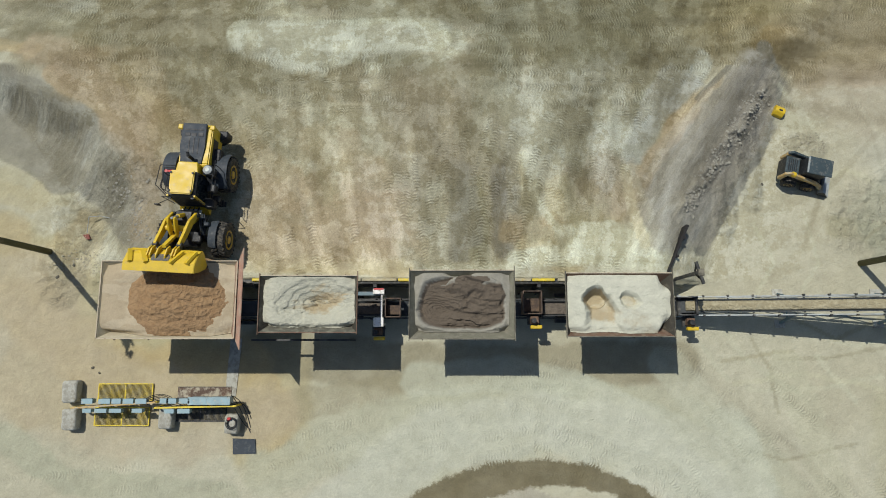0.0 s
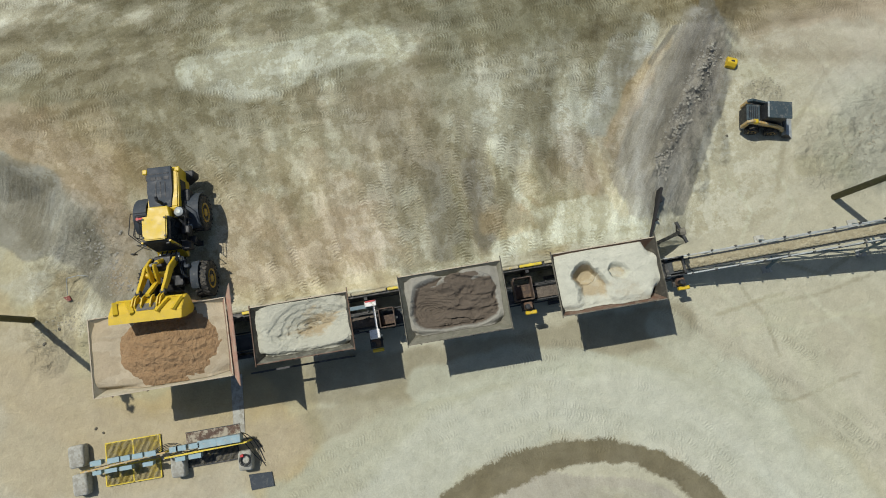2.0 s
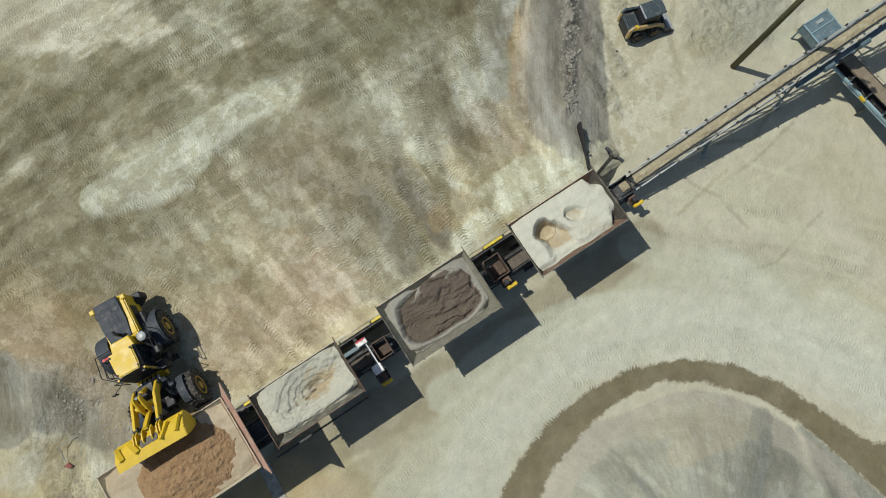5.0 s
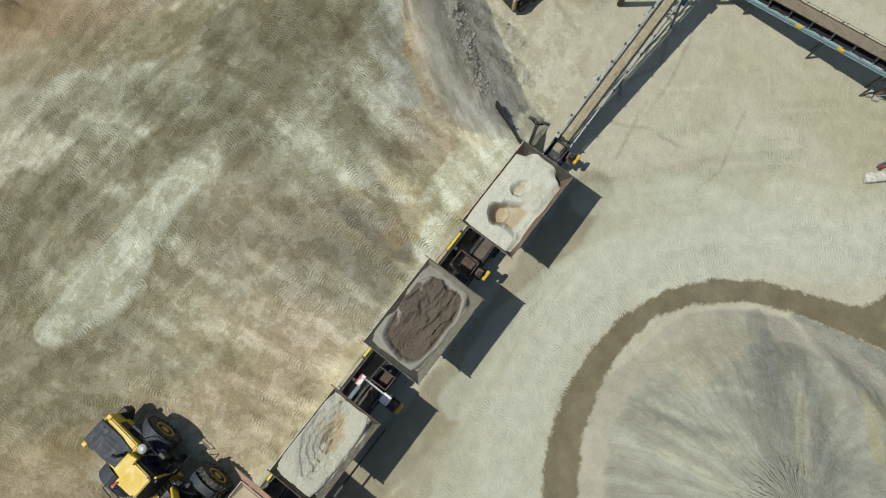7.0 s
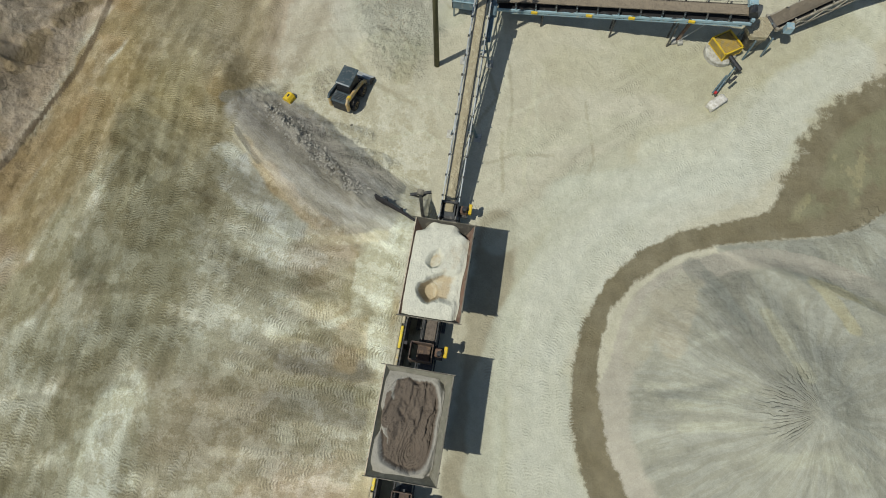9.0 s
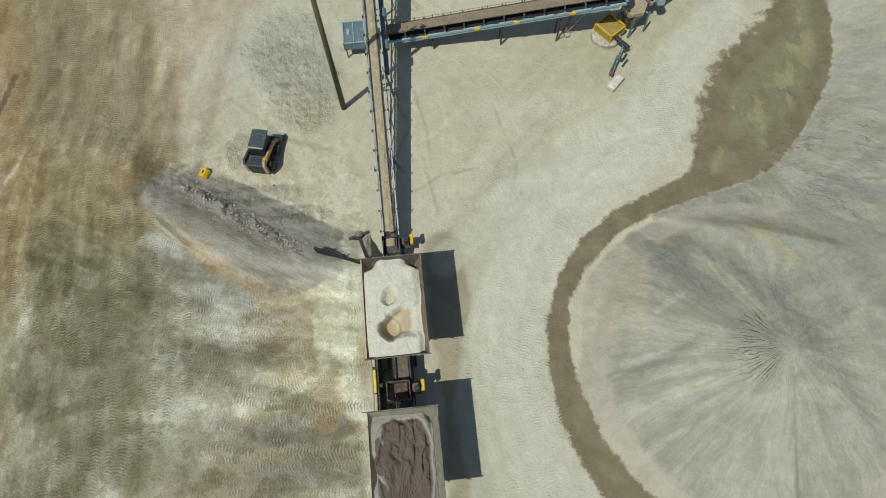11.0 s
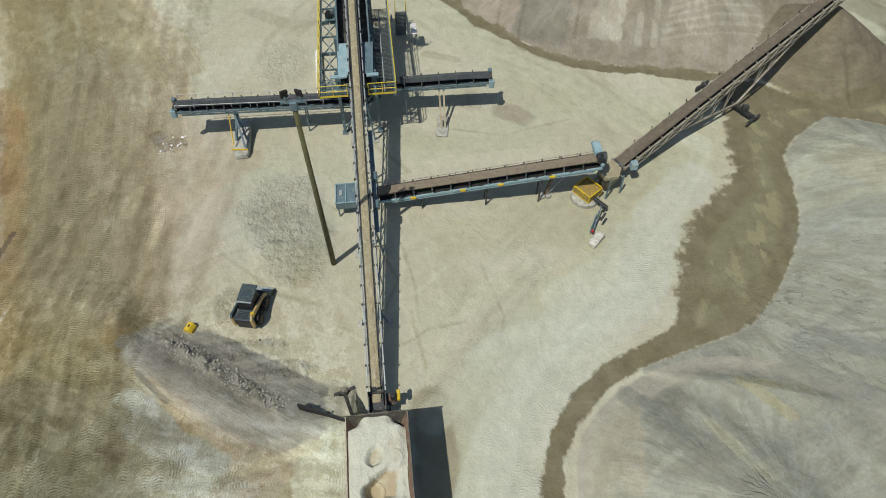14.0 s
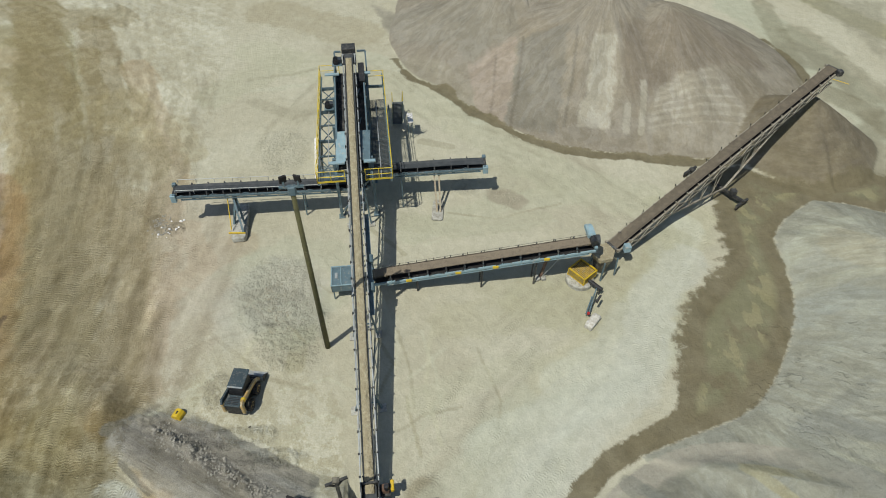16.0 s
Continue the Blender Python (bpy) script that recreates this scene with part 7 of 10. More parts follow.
def belt_load(label, at, size, width, material, s0=0.3, s1=0.6, high=0.12, seed=1):
    """Sand carried on a belt."""
    bm = new_bm()
    n, m = int((size - s0 - s1) / 0.16), 8
    rows = []
    for i in range(n + 1):
        s = s0 + (size - s0 - s1) * i / n
        row = []
        for j in range(m + 1):
            v = 2 * j / m - 1
            lump = 0.10 * (float(vnoise(s * 3.1, v * 1.5 + 4, seed)) - 0.4) * (1 - v * v)
            row.append(bm.verts.new(at(s, v * width / 2, 0.012 + 0.075 * abs(v) ** 2 + (high + lump) * (1 - v * v))))
        row.append(bm.verts.new(at(s, 0, 0.008)))
        rows.append(row)
    for p, q in zip(rows, rows[1:]):
        for j in range(m + 2):
            k = (j + 1) % (m + 2)
            bm.faces.new((p[j], q[j], q[k], p[k]))
    bm.faces.new(rows[0]), bm.faces.new(rows[-1][::-1])
    return tagged(part("sand_load", bm, material, None, "", True), label, "sand")


collector, at_c, size_c = conveyor("collecting_conveyor", "dark collecting belt conveyor running under the feed bins", (-17.6, 2.0, 1.15), (13.9, 2.0, 1.35), 0.85, M_DARK, M_BELT)
for x in (-16, -12, -8, -4, 0, 4, 8, 12):
    for sy in (1.45, 2.55):
        bm = new_bm()
        beam(bm, (x, sy, 0), (x, sy, 1.1), 0.1, 0.1)
        part("leg", bm, M_DARK, collector)
TRUNK_A, TRUNK_B = (13.2, 2.12, 1.55), (47.9, 2.05, 8.75)
trunk, at_t, size_t = conveyor("inclined_conveyor", "blue-grey inclined belt conveyor carrying tan sand", TRUNK_A, TRUNK_B, 0.72, M_GALV, M_BELT, truss=0.85, gap=0.15)
belt_load("tan sand carried up the inclined belt", at_t, size_t, 0.54, M_SAND_TAN)
cross_l, at_l, size_l = conveyor("cross_conveyor", "blue-grey product conveyor with a bare dark belt", (38.1, 1.2, 3.1), (38.15, 16.2, 3.55), 0.85, M_STEEL, M_BELT, "cross conveyors", truss=0.62, gap=0.16, drop=0.36)
cross_r, at_r, size_r = conveyor("cross_conveyor", "short blue-grey product conveyor with a dark belt", (39.55, 2.6, 3.1), (38.95, -8.35, 3.6), 0.85, M_STEEL, M_BELT, "cross conveyors", truss=0.60, gap=0.16, drop=0.36)
lateral, at_s, size_s = conveyor("transfer_conveyor", "light blue transfer conveyor carrying brown sand", (29.3, 1.35, 1.75), (28.75, -14.6, 4.1), 0.85, M_LIGHT, M_BELT_DUSTY, truss=0.70, gap=0.18, drop=0.48)
belt_load("thin brown sand on the transfer belt", at_s, size_s, 0.80, M_SAND_BROWN, 0.1, 0.1, 0.045, 4)
STACK_A, STACK_B = (30.2, -16.9, 1.75), (43.9, -39.9, 7.3)
stacker, at_k, size_k = conveyor("radial_stacker", "dusty radial stacker conveyor on a wheeled undercarriage", STACK_A, STACK_B, 0.86, M_TRUSS, M_BELT_DUSTY, truss=1.0, posts=False, gap=0.14, drop=0.30)


# ---- wheel loader ----
def lathe(bm, profile, n, centre, axis="x"):
    """A body of revolution: profile of (radius, offset along the axis)."""
    rings = []
    for r, o in profile:
        ring = []
        for i in range(n):
            a = 2 * math.pi * i / n
            u, v = r * math.cos(a), r * math.sin(a)
            p = (o, u, v) if axis == "x" else (u, v, o)
            ring.append(bm.verts.new(Vector(centre) + Vector(p)))
        rings.append(ring)
    for p, q in zip(rings, rings[1:]):
        for i in range(n):
            k = (i + 1) % n
            bm.faces.new((p[i], q[i], q[k], p[k]))
    bm.faces.new(rings[0]), bm.faces.new(rings[-1][::-1])
    return bm


def big_wheel(parent, x, y, z, r, w, rim_mat, lugs=22):
    s = math.copysign(1, x)
    bm = new_bm()
    h = w / 2
    lathe(bm, [(r * 0.52, -h * 0.8), (r * 0.80, -h), (r * 0.93, -h * 0.86), (r * 0.955, -h * 0.4), (r * 0.955, h * 0.4), (r * 0.93, h * 0.86), (r * 0.80, h), (r * 0.52, h * 0.8)], 40, (x, y, z))
    for k in range(lugs):
        for side in (-1, 1):
            a = 2 * math.pi * (k + 0.25 * side) / lugs
            turn = Euler((a, 0, 0)).to_matrix() @ Euler((0, 0, radians(28 * side))).to_matrix()
            c = Vector((x + side * h * 0.48, y, z)) + Euler((a, 0, 0)).to_matrix() @ Vector((0, 0, r * 0.965))
            box(bm, c, (h * 0.95, r * 0.13, r * 0.07), turn)
    tyre = part("tyre", bm, M_TYRE, parent, "dusty black lugged tyre", local=True)
    bm = new_bm()
    lathe(bm, [(r * 0.53, s * h * 0.76), (r * 0.53, s * h * 0.93), (r * 0.47, s * h * 0.93), (r * 0.43, s * h * 0.74), (r * 0.24, s * h * 0.70), (r * 0.20, s * h * 0.92), (r * 0.02, s * h * 0.95)], 28, (x, y, z))
    part("rim", bm, rim_mat, tyre, "", local=True)
    for k in range(12):
        bm = new_bm()
        a = 2 * math.pi * k / 12
        c = Vector((x + s * h * 0.72, y + math.cos(a) * r * 0.3, z + math.sin(a) * r * 0.3))
        tube(bm, c, c + Vector((s * 0.06, 0, 0)), 0.025, 6)
        part("wheel_nut", bm, M_DARK, tyre, "", local=True)
    return tyre


def fender(parent, x, y, z, r, w, mat, a0=20, a1=160, t=0.05):
    bm = new_bm()
    n = 12
    rows = []
    for k in range(n + 1):
        a = radians(a0 + (a1 - a0) * k / n)
        c, s = math.cos(a), math.sin(a)
        rows.append([bm.verts.new((x + dx, y + (r + dr) * c, z + (r + dr) * s)) for dx, dr in ((-w / 2, 0), (w / 2, -0.05), (w / 2, t - 0.05), (-w / 2, t))])
    for p, q in zip(rows, rows[1:]):
        for i in range(4):
            k = (i + 1) % 4
            bm.faces.new((p[i], q[i], q[k], p[k]))
    bm.faces.new(rows[0]), bm.faces.new(rows[-1][::-1])
    return part("fender", bm, mat, parent, "dusty dark fender", local=True)


def pipe(parent, name, points, r, mat, label=""):
    bm = new_bm()
    for p, q in zip(points, points[1:]):
        tube(bm, p, q, r, 6)
    return part(name, bm, mat, parent, label, local=True)


def wheel_loader():
    x0, y0 = -13.22, 7.55
    th = thing("wheel_loader", "large yellow wheel loader tipping its bucket over a bin", "wheel loader", at=(x0, y0, ground_z(x0, y0) + 0.01), turn=176.9)

    bent = Matrix(((1, 0.09, 0, -0.013), (0, 1, 0, 0), (0, 0, 1, 0), (0, 0, 0, 1)))

    def lp(name, bm, mat, parent=th, label="", sm=False):
        if bm.verts and sum(v.co.y for v in bm.verts) / len(bm.verts) > 0.7 and "cab" not in name and parent is not cabin[0]:
            bm.transform(bent)
        return part(name, bm, mat, parent, label, sm, True)

    cabin = [None]
    for sx in (-1, 1):
        big_wheel(th, sx * 1.40, -1.70, 0.98, 0.98, 0.74, M_RIM)
        big_wheel(th, sx * 1.42 - 0.12, 1.9, 0.98, 0.98, 0.74, M_RIM)
        fender(th, sx * 1.36, -1.68, 0.96, 1.08, 0.70, M_GREY, 35, 170)
        fender(th, sx * 1.24 - 0.06, 1.85, 0.96, 1.06, 0.42, M_GREY, 55, 140)
    for y in (-1.70, 1.88):
        bm = new_bm()
        tube(bm, (-1.0, y, 0.92), (1.0, y, 0.92), 0.2, 12)
        tube(bm, (-0.3, y, 0.92), (0.3, y, 0.92), 0.38, 14)
        lp("axle", bm, M_DARK)
    # engine body: sides, hood top, grille, counterweight
    bm = new_bm()
    prism(bm, [(-3.95, 0.95), (-1.15, 0.85), (-1.15, 2.2), (-1.8, 2.55), (-3.78, 2.42), (-4.05, 2.2)], "x", -0.90, 0.68)
    bmesh.ops.bevel(bm, geom=list(bm.edges), offset=0.06, segments=2, affect="EDGES")
    lp("engine_cover", bm, M_YELLOW, th, "yellow engine side panels")
    bm = new_bm()
    prism(bm, [(-0.62, -3.98), (0.62, -3.98), (0.66, -2.7), (0.56, -1.80), (-0.56, -1.80), (-0.64, -2.7)], "z", 2.40, 2.60)
    bmesh.ops.bevel(bm, geom=list(bm.edges), offset=0.03, segments=1, affect="EDGES")
    hood = lp("hood", bm, M_GREY, th, "dark grey slotted engine hood")
    for k in range(3):
        for j in range(2):
            bm = new_bm()
            box(bm, (-0.36 + 0.34 * k, -3.62 + 0.26 * j, 2.605), (0.27, 0.06 if j == 0 else 0.17, 0.02))
            lp("vent", bm, M_BLACK, hood)
    for k in range(3):
        bm = new_bm()
        box(bm, (-0.28 + 0.24 * k, -2.75, 2.605), (0.05, 0.85, 0.025))
        lp("hood_rib", bm, M_BLACK, hood)
    bm = new_bm()
    prism(bm, [(-1.3, -4.05), (1.3, -4.05), (1.3, -3.7), (0.8, -3.4), (-0.8, -3.4), (-1.3, -3.7)], "z", 0.55, 1.35)
    bmesh.ops.bevel(bm, geom=list(bm.edges), offset=0.06, segments=1, affect="EDGES")
    lp("counterweight", bm, M_BLACK)
    for sx in (-1, 1):
        bm = new_bm()
        box(bm, (sx * 0.84 - 0.03, -3.82, 2.40), (0.26, 0.26, 0.16), bevel=0.04)
        lp("tail_lamp_bracket", bm, M_YELLOW)
        bm = new_bm()
        box(bm, (sx * 0.795 - 0.11, -2.75, 1.85), (0.04, 1.15, 0.62))
        lp("side_grille", bm, M_BLACK)
    bm = new_bm()
    tube(bm, (-0.05, -2.05, 2.5), (-0.05, -2.05, 3.15), 0.085, 14)
    tube(bm, (-0.05, -2.05, 3.12), (-0.05, -2.22, 3.22), 0.08, 12)
    lp("exhaust_stack", bm, M_BLACK)
    bm = new_bm()
    lathe(bm, [(0.25, 0.0), (0.30, 0.05), (0.30, 0.55), (0.27, 0.62), (0.09, 0.64)], 20, (-0.98, -1.45, 2.1), "z")
    ac = lp("air_cleaner", bm, M_BLACK, th, "black round air cleaner with a bright cap", True)
    bm = new_bm()
    lathe(bm, [(0.23, 0.63), (0.23, 0.67), (0.10, 0.72), (0.03, 0.72)], 20, (-0.98, -1.45, 2.1), "z")
    lp("cap", bm, M_GALV, ac)
    bm = new_bm()
    box(bm, (-1.0, -1.05, 1.75), (0.5, 0.7, 0.08))
    lp("deck_plate", bm, M_GALV)
    bm = new_bm()
    box(bm, (1.0, -1.0, 1.75), (0.5, 0.9, 0.08))
    lp("deck_plate", bm, M_DARK)
    for c, s in (((-1.05, -0.62, 2.0), (0.46, 0.42, 0.42)), ((-0.92, -1.95, 1.95), (0.34, 0.5, 0.3)), ((-1.15, -0.2, 1.5), (0.4, 0.3, 0.3))):
        bm = new_bm()
        box(bm, c, s, bevel=0.05)
        lp("service_box", bm, M_BLACK)
    for k in range(5):
        pipe(th, "hose", [(-0.75, -1.7 + 0.12 * k, 2.3), (-1.0 - 0.04 * k, -1.0 + 0.1 * k, 2.15), (-0.95, -0.3 + 0.08 * k, 1.7)], 0.03, M_BLACK)
    for k in range(4):
        x = -0.36 + 0.24 * k
        pipe(th, "hydraulic_hose", [(x, 0.35, 1.7), (x * 1.1, 0.8, 2.1), (x * 0.9, 1.2, 2.2)], 0.035, M_BLACK)
    pipe(th, "guard_rail", [(-1.35, -1.75, 2.05), (-1.35, -1.75, 2.75), (-1.35, -1.15, 2.75), (-1.35, -1.15, 2.05)], 0.022, M_BLACK)
    # cab
    bm = new_bm()
    prism(bm, [(-1.30, 1.15), (0.15, 1.15), (0.32, 1.75), (0.12, 3.26), (-1.18, 3.26)], "x", -0.70, 0.70)
    bmesh.ops.bevel(bm, geom=list(bm.edges), offset=0.05, segments=1, affect="EDGES")
    cab = lp("cab", bm, M_BLACK, th, "black cab frame")
    cabin[0] = cab
    bm = new_bm()
    plate(bm, [(-0.60, 0.285, 1.85), (0.60, 0.285, 1.85), (0.60, 0.13, 3.14), (-0.60, 0.13, 3.14)], -0.03)
    lp("windscreen", bm, M_GLASS, cab)
    for sx in (-1, 1):
        bm = new_bm()
        prism(bm, [(-1.12, 1.75), (0.16, 1.75), (0.06, 3.12), (-1.06, 3.12)], "x", sx * 0.705 - 0.012, sx * 0.705 + 0.012)
        lp("side_window", bm, M_GLASS, cab)
        bm = new_bm()
        beam(bm, (sx * 0.69, 0.27, 1.2), (sx * 0.69, 0.10, 3.28), 0.09, 0.09)
        lp("pillar", bm, M_YELLOW, cab)
    bm = new_bm()
    prism(bm, [(-0.62, -1.18), (0.62, -1.18), (0.60, -0.2), (0.54, 0.04), (-0.54, 0.04), (-0.60, -0.2)], "z", 3.28, 3.44)
    bmesh.ops.bevel(bm, geom=list(bm.edges), offset=0.05, segments=2, affect="EDGES")
    roof = lp("roof", bm, M_YELLOW, cab, "clean yellow cab roof")
    bm = new_bm()
    prism(bm, [(-0.50, -1.78), (0.50, -1.78), (0.60, -1.2), (-0.60, -1.2)], "z", 2.5, 2.95)
    bmesh.ops.bevel(bm, geom=list(bm.edges), offset=0.04, segments=1, affect="EDGES")
    lp("rear_cowl", bm, M_YELLOW)
    for sx in (-1, 1):
        for sy in (-1.05, -0.12):
            bm = new_bm()
            tube(bm, (sx * 0.55, sy, 3.44), (sx * 0.55, sy, 3.5), 0.05, 10)
            lp("roof_bolt", bm, M_DARK, roof)
        bm = new_bm()
        box(bm, (sx * 0.58, 0.22, 3.2), (0.18, 0.1, 0.12), bevel=0.02)
        lp("work_lamp", bm, M_GLASS, cab)
    bm = new_bm()
    prism(bm, [(0.15, 1.05), (0.62, 1.05), (0.60, 1.25), (0.33, 1.55), (0.15, 1.6)], "x", -0.75, 0.75)
    lp("cab_nose", bm, M_YELLOW)
    # steps, handrails, mirrors
    for sx in (-1, 1):
        x = sx * 1.28
        pipe(th, "handrail", [(sx * 0.75, -1.2, 2.75), (x, -1.2, 2.75), (x, -1.2, 1.8)], 0.022, M_BLACK)
        pipe(th, "handrail", [(x, -1.2, 2.75), (x, -0.35, 2.75), (x, -0.35, 1.1)], 0.022, M_BLACK)
        pipe(th, "handrail", [(x, -1.2, 2.3), (x, -0.35, 2.3)], 0.02, M_BLACK)
        pipe(th, "handrail", [(x - sx * 0.3, 0.05, 2.6), (x, 0.05, 2.6), (x, 0.05, 1.0)], 0.022, M_BLACK)
        for k in range(4):
            bm = new_bm()
            box(bm, (sx * 1.1, -0.15, 0.45 + 0.38 * k), (0.42, 0.28, 0.04))
            lp("step", bm, M_DARK)
        pipe(th, "mirror_arm", [(sx * 0.72, 0.2, 2.9), (sx * 1.3, 0.5, 2.85)], 0.02, M_BLACK)
        bm = new_bm()
        box(bm, (sx * 1.36, 0.52, 2.75), (0.24, 0.07, 0.34), bevel=0.02)
        lp("mirror", bm, M_BLACK)
    bm = new_bm()
    box(bm, (0.95, -1.28, 2.72), (0.2, 0.12, 0.12), bevel=0.02)
    lp("tail_lamp", bm, M_RED, th, "red tail lamp")
    for a in ((1.55, 2.62), (1.5, 2.2)):
        pipe(th, "platform_rail", [(0.72, -1.62, a[1]), (a[0], -1.62, a[1]), (a[0] + 0.12, -0.55, a[1]), (1.05, 0.05, a[1] - 0.3)], 0.024, M_BLACK)
    for x in (0.86, 1.18):
        bm = new_bm()
        tube(bm, (x, -1.3, 2.5), (x, -1.3, 2.68), 0.085, 12)
        lp("beacon", bm, M_RED, th, "red beacon lamp")
    for x, y, z, sx, sy, sz in ((-0.95, 0.15, 1.7, 0.5, 0.5, 0.5), (-0.75, 1.05, 1.75, 0.35, 0.4, 0.3), (-0.5, 1.9, 1.35, 0.5, 0.6, 0.4), (0.35, 1.75, 1.3, 0.4, 0.5, 0.35), (-1.05, -2.5, 1.7, 0.4, 0.7, 0.5)):
        bm = new_bm()
        box(bm, (x, y, z), (sx, sy, sz), bevel=0.06)
        lp("hydraulic_block", bm, M_BLACK)
    for k in range(4):
        pipe(th, "hose", [(-0.45 - 0.08 * k, 0.7, 1.8), (-0.62 - 0.1 * k, 1.25, 2.05), (-0.6 - 0.06 * k, 1.8, 1.6)], 0.03, M_GREY)
    # front frame
    bm = new_bm()
    prism(bm, [(0.3, 0.6), (2.35, 0.6), (2.35, 1.1), (1.6, 1.55), (1.25, 2.55), (0.75, 2.55), (0.45, 1.5)], "x", -0.42, 0.42)
    bmesh.ops.bevel(bm, geom=list(bm.edges), offset=0.03, segments=1, affect="EDGES")
    lp("front_frame", bm, M_BLACK)
    bm = new_bm()
    box(bm, (0, 0.62, 1.75), (1.05, 0.3, 0.14), bevel=0.03)
    lp("valve_cover", bm, M_GALV)
    bm = new_bm()
    tube(bm, (0, 0.15, 0.6), (0, 0.15, 1.5), 0.14, 12)
    lp("articulation_pin", bm, M_DARK)
    for sx in (-1, 1):
        bm = new_bm()
        beam(bm, (sx * 0.62, 1.2, 1.55), (sx * 1.15, 1.35, 1.85), 0.12, 0.1)
        lp("lamp_bracket", bm, M_BLACK)
        bm = new_bm()
        box(bm, (sx * 1.05, 1.28, 1.98), (0.3, 0.2, 0.22), bevel=0.04)
        lp("headlamp", bm, M_GREY, th, "dark headlamp housing")
    # lift arms, raised
    for sx in (-1, 1):
        bm = new_bm()
        prism(bm, [(0.80, 2.52), (0.92, 2.26), (1.55, 2.72), (2.15, 3.02), (2.72, 3.42), (2.78, 3.66), (2.58, 3.72), (2.0, 3.42), (1.35, 3.16)], "x", sx * 0.60 - 0.07, sx * 0.60 + 0.07)
        bmesh.ops.bevel(bm, geom=list(bm.edges), offset=0.02, segments=1, affect="EDGES")
        arm = lp("lift_arm", bm, M_YELLOW)
        bm = new_bm()
        tube(bm, (sx * 0.49, 0.9, 2.4), (sx * 0.71, 0.9, 2.4), 0.13, 14)
        lp("pin", bm, M_DARK, arm)
        bm = new_bm()
        tube(bm, (sx * 0.49, 2.68, 3.56), (sx * 0.72, 2.68, 3.56), 0.14, 14)
        lp("pin", bm, M_DARK, arm)
        bm = new_bm()
        tube(bm, (sx * 0.38, 0.75, 1.35), (sx * 0.38, 1.3, 2.2), 0.11, 12)
        cyl = lp("lift_cylinder", bm, M_YELLOW)
        bm = new_bm()
        tube(bm, (sx * 0.38, 1.3, 2.2), (sx * 0.45, 1.6, 2.85), 0.06, 12)
        lp("piston_rod", bm, M_GALV, cyl)
    bm = new_bm()
    tube(bm, (-0.6, 1.75, 3.05), (0.6, 1.75, 3.05), 0.15, 14)
    lp("cross_tube", bm, M_YELLOW)
    for sx in (-1, 1):
        bm = new_bm()
        prism(bm, [(1.28, 3.72), (1.42, 3.50), (1.75, 3.18), (2.05, 2.95), (2.22, 3.02), (1.98, 3.42), (1.55, 3.78), (1.38, 3.86)], "x", sx * 0.16 - 0.05, sx * 0.16 + 0.05)
        bmesh.ops.bevel(bm, geom=list(bm.edges), offset=0.015, segments=1, affect="EDGES")
        lp("bell_crank", bm, M_YELLOW)
    bm = new_bm()
    tube(bm, (0, 0.95, 2.5), (0, 1.15, 3.15), 0.12, 12)
    cyl = lp("tilt_cylinder", bm, M_YELLOW)
    bm = new_bm()
    tube(bm, (0, 1.15, 3.15), (0, 1.36, 3.76), 0.065, 12)
    lp("piston_rod", bm, M_GALV, cyl)
    bm = new_bm()
    beam(bm, (0, 2.12, 3.0), (0, 2.82, 3.92), 0.2, 0.16)
    lp("tilt_link", bm, M_YELLOW)
    # bucket, tipped forward: drawn level, then turned about its heel
    turn = Matrix.Translation((0, 2.74, 3.52)) @ Euler((radians(-52), 0, 0)).to_matrix().to_4x4()
    w = 1.72
    outer = [(1.30, -0.02), (0.45, -0.02), (0.16, 0.06), (0.02, 0.28), (0.0, 0.60), (0.10, 1.05), (0.42, 1.38)]
    inner = [(0.44, 1.34), (0.15, 1.02), (0.06, 0.60), (0.08, 0.31), (0.20, 0.12), (0.46, 0.05), (1.28, 0.03)]
    bm = new_bm()
    prism(bm, outer + inner, "x", -w, w)
    bm.transform(turn)
    bucket = lp("bucket", bm, M_YELLOW, th, "yellow bucket with scuffed back")
    for sx in (-1, 1):
        bm = new_bm()
        prism(bm, [(1.25, 0.0), (0.45, 0.0), (0.16, 0.08), (0.03, 0.29), (0.02, 0.60), (0.12, 1.05), (0.44, 1.36), (0.80, 0.95), (1.25, 0.28)], "x", sx * w - 0.03, sx * w + 0.03)
        bm.transform(turn)
        lp("side_plate", bm, M_YELLOW, bucket)
    bm = new_bm()
    box(bm, (0, 1.40, 0.0), (2 * w + 0.12, 0.26, 0.06))
    bm.transform(turn)
    lp("cutting_edge", bm, M_DARK, bucket, "worn bare steel edge")
    for x in (-0.67, -0.53, -0.22, 0.22, 0.53, 0.67):
        bm = new_bm()
        prism(bm, [(0.05, 0.18), (0.02, 0.85), (-0.12, 0.80), (-0.26, 0.45), (-0.16, 0.15)], "x", x - 0.03, x + 0.03)
        bm.transform(turn)
        lp("bucket_lug", bm, M_YELLOW, bucket)
    for sx in (-1, 1):
        for a, b, mat in ((0.98, 0.58, M_YELLOW), (1.62, 1.36, M_YELLOW)):
            bm = new_bm()
            beam(bm, (sx * a, -0.10, 0.46), (sx * b, 0.05, 1.12), 0.13, 0.20)
            bm.transform(turn)
            lp("gusset", bm, mat, bucket)
        bm = new_bm()
        beam(bm, (sx * 1.6, 0.03, 0.30), (sx * 0.8, 0.01, 0.32), 0.08, 0.07)
        bm.transform(turn)
        lp("stiffener", bm, M_YELLOW, bucket)
    bm = new_bm()
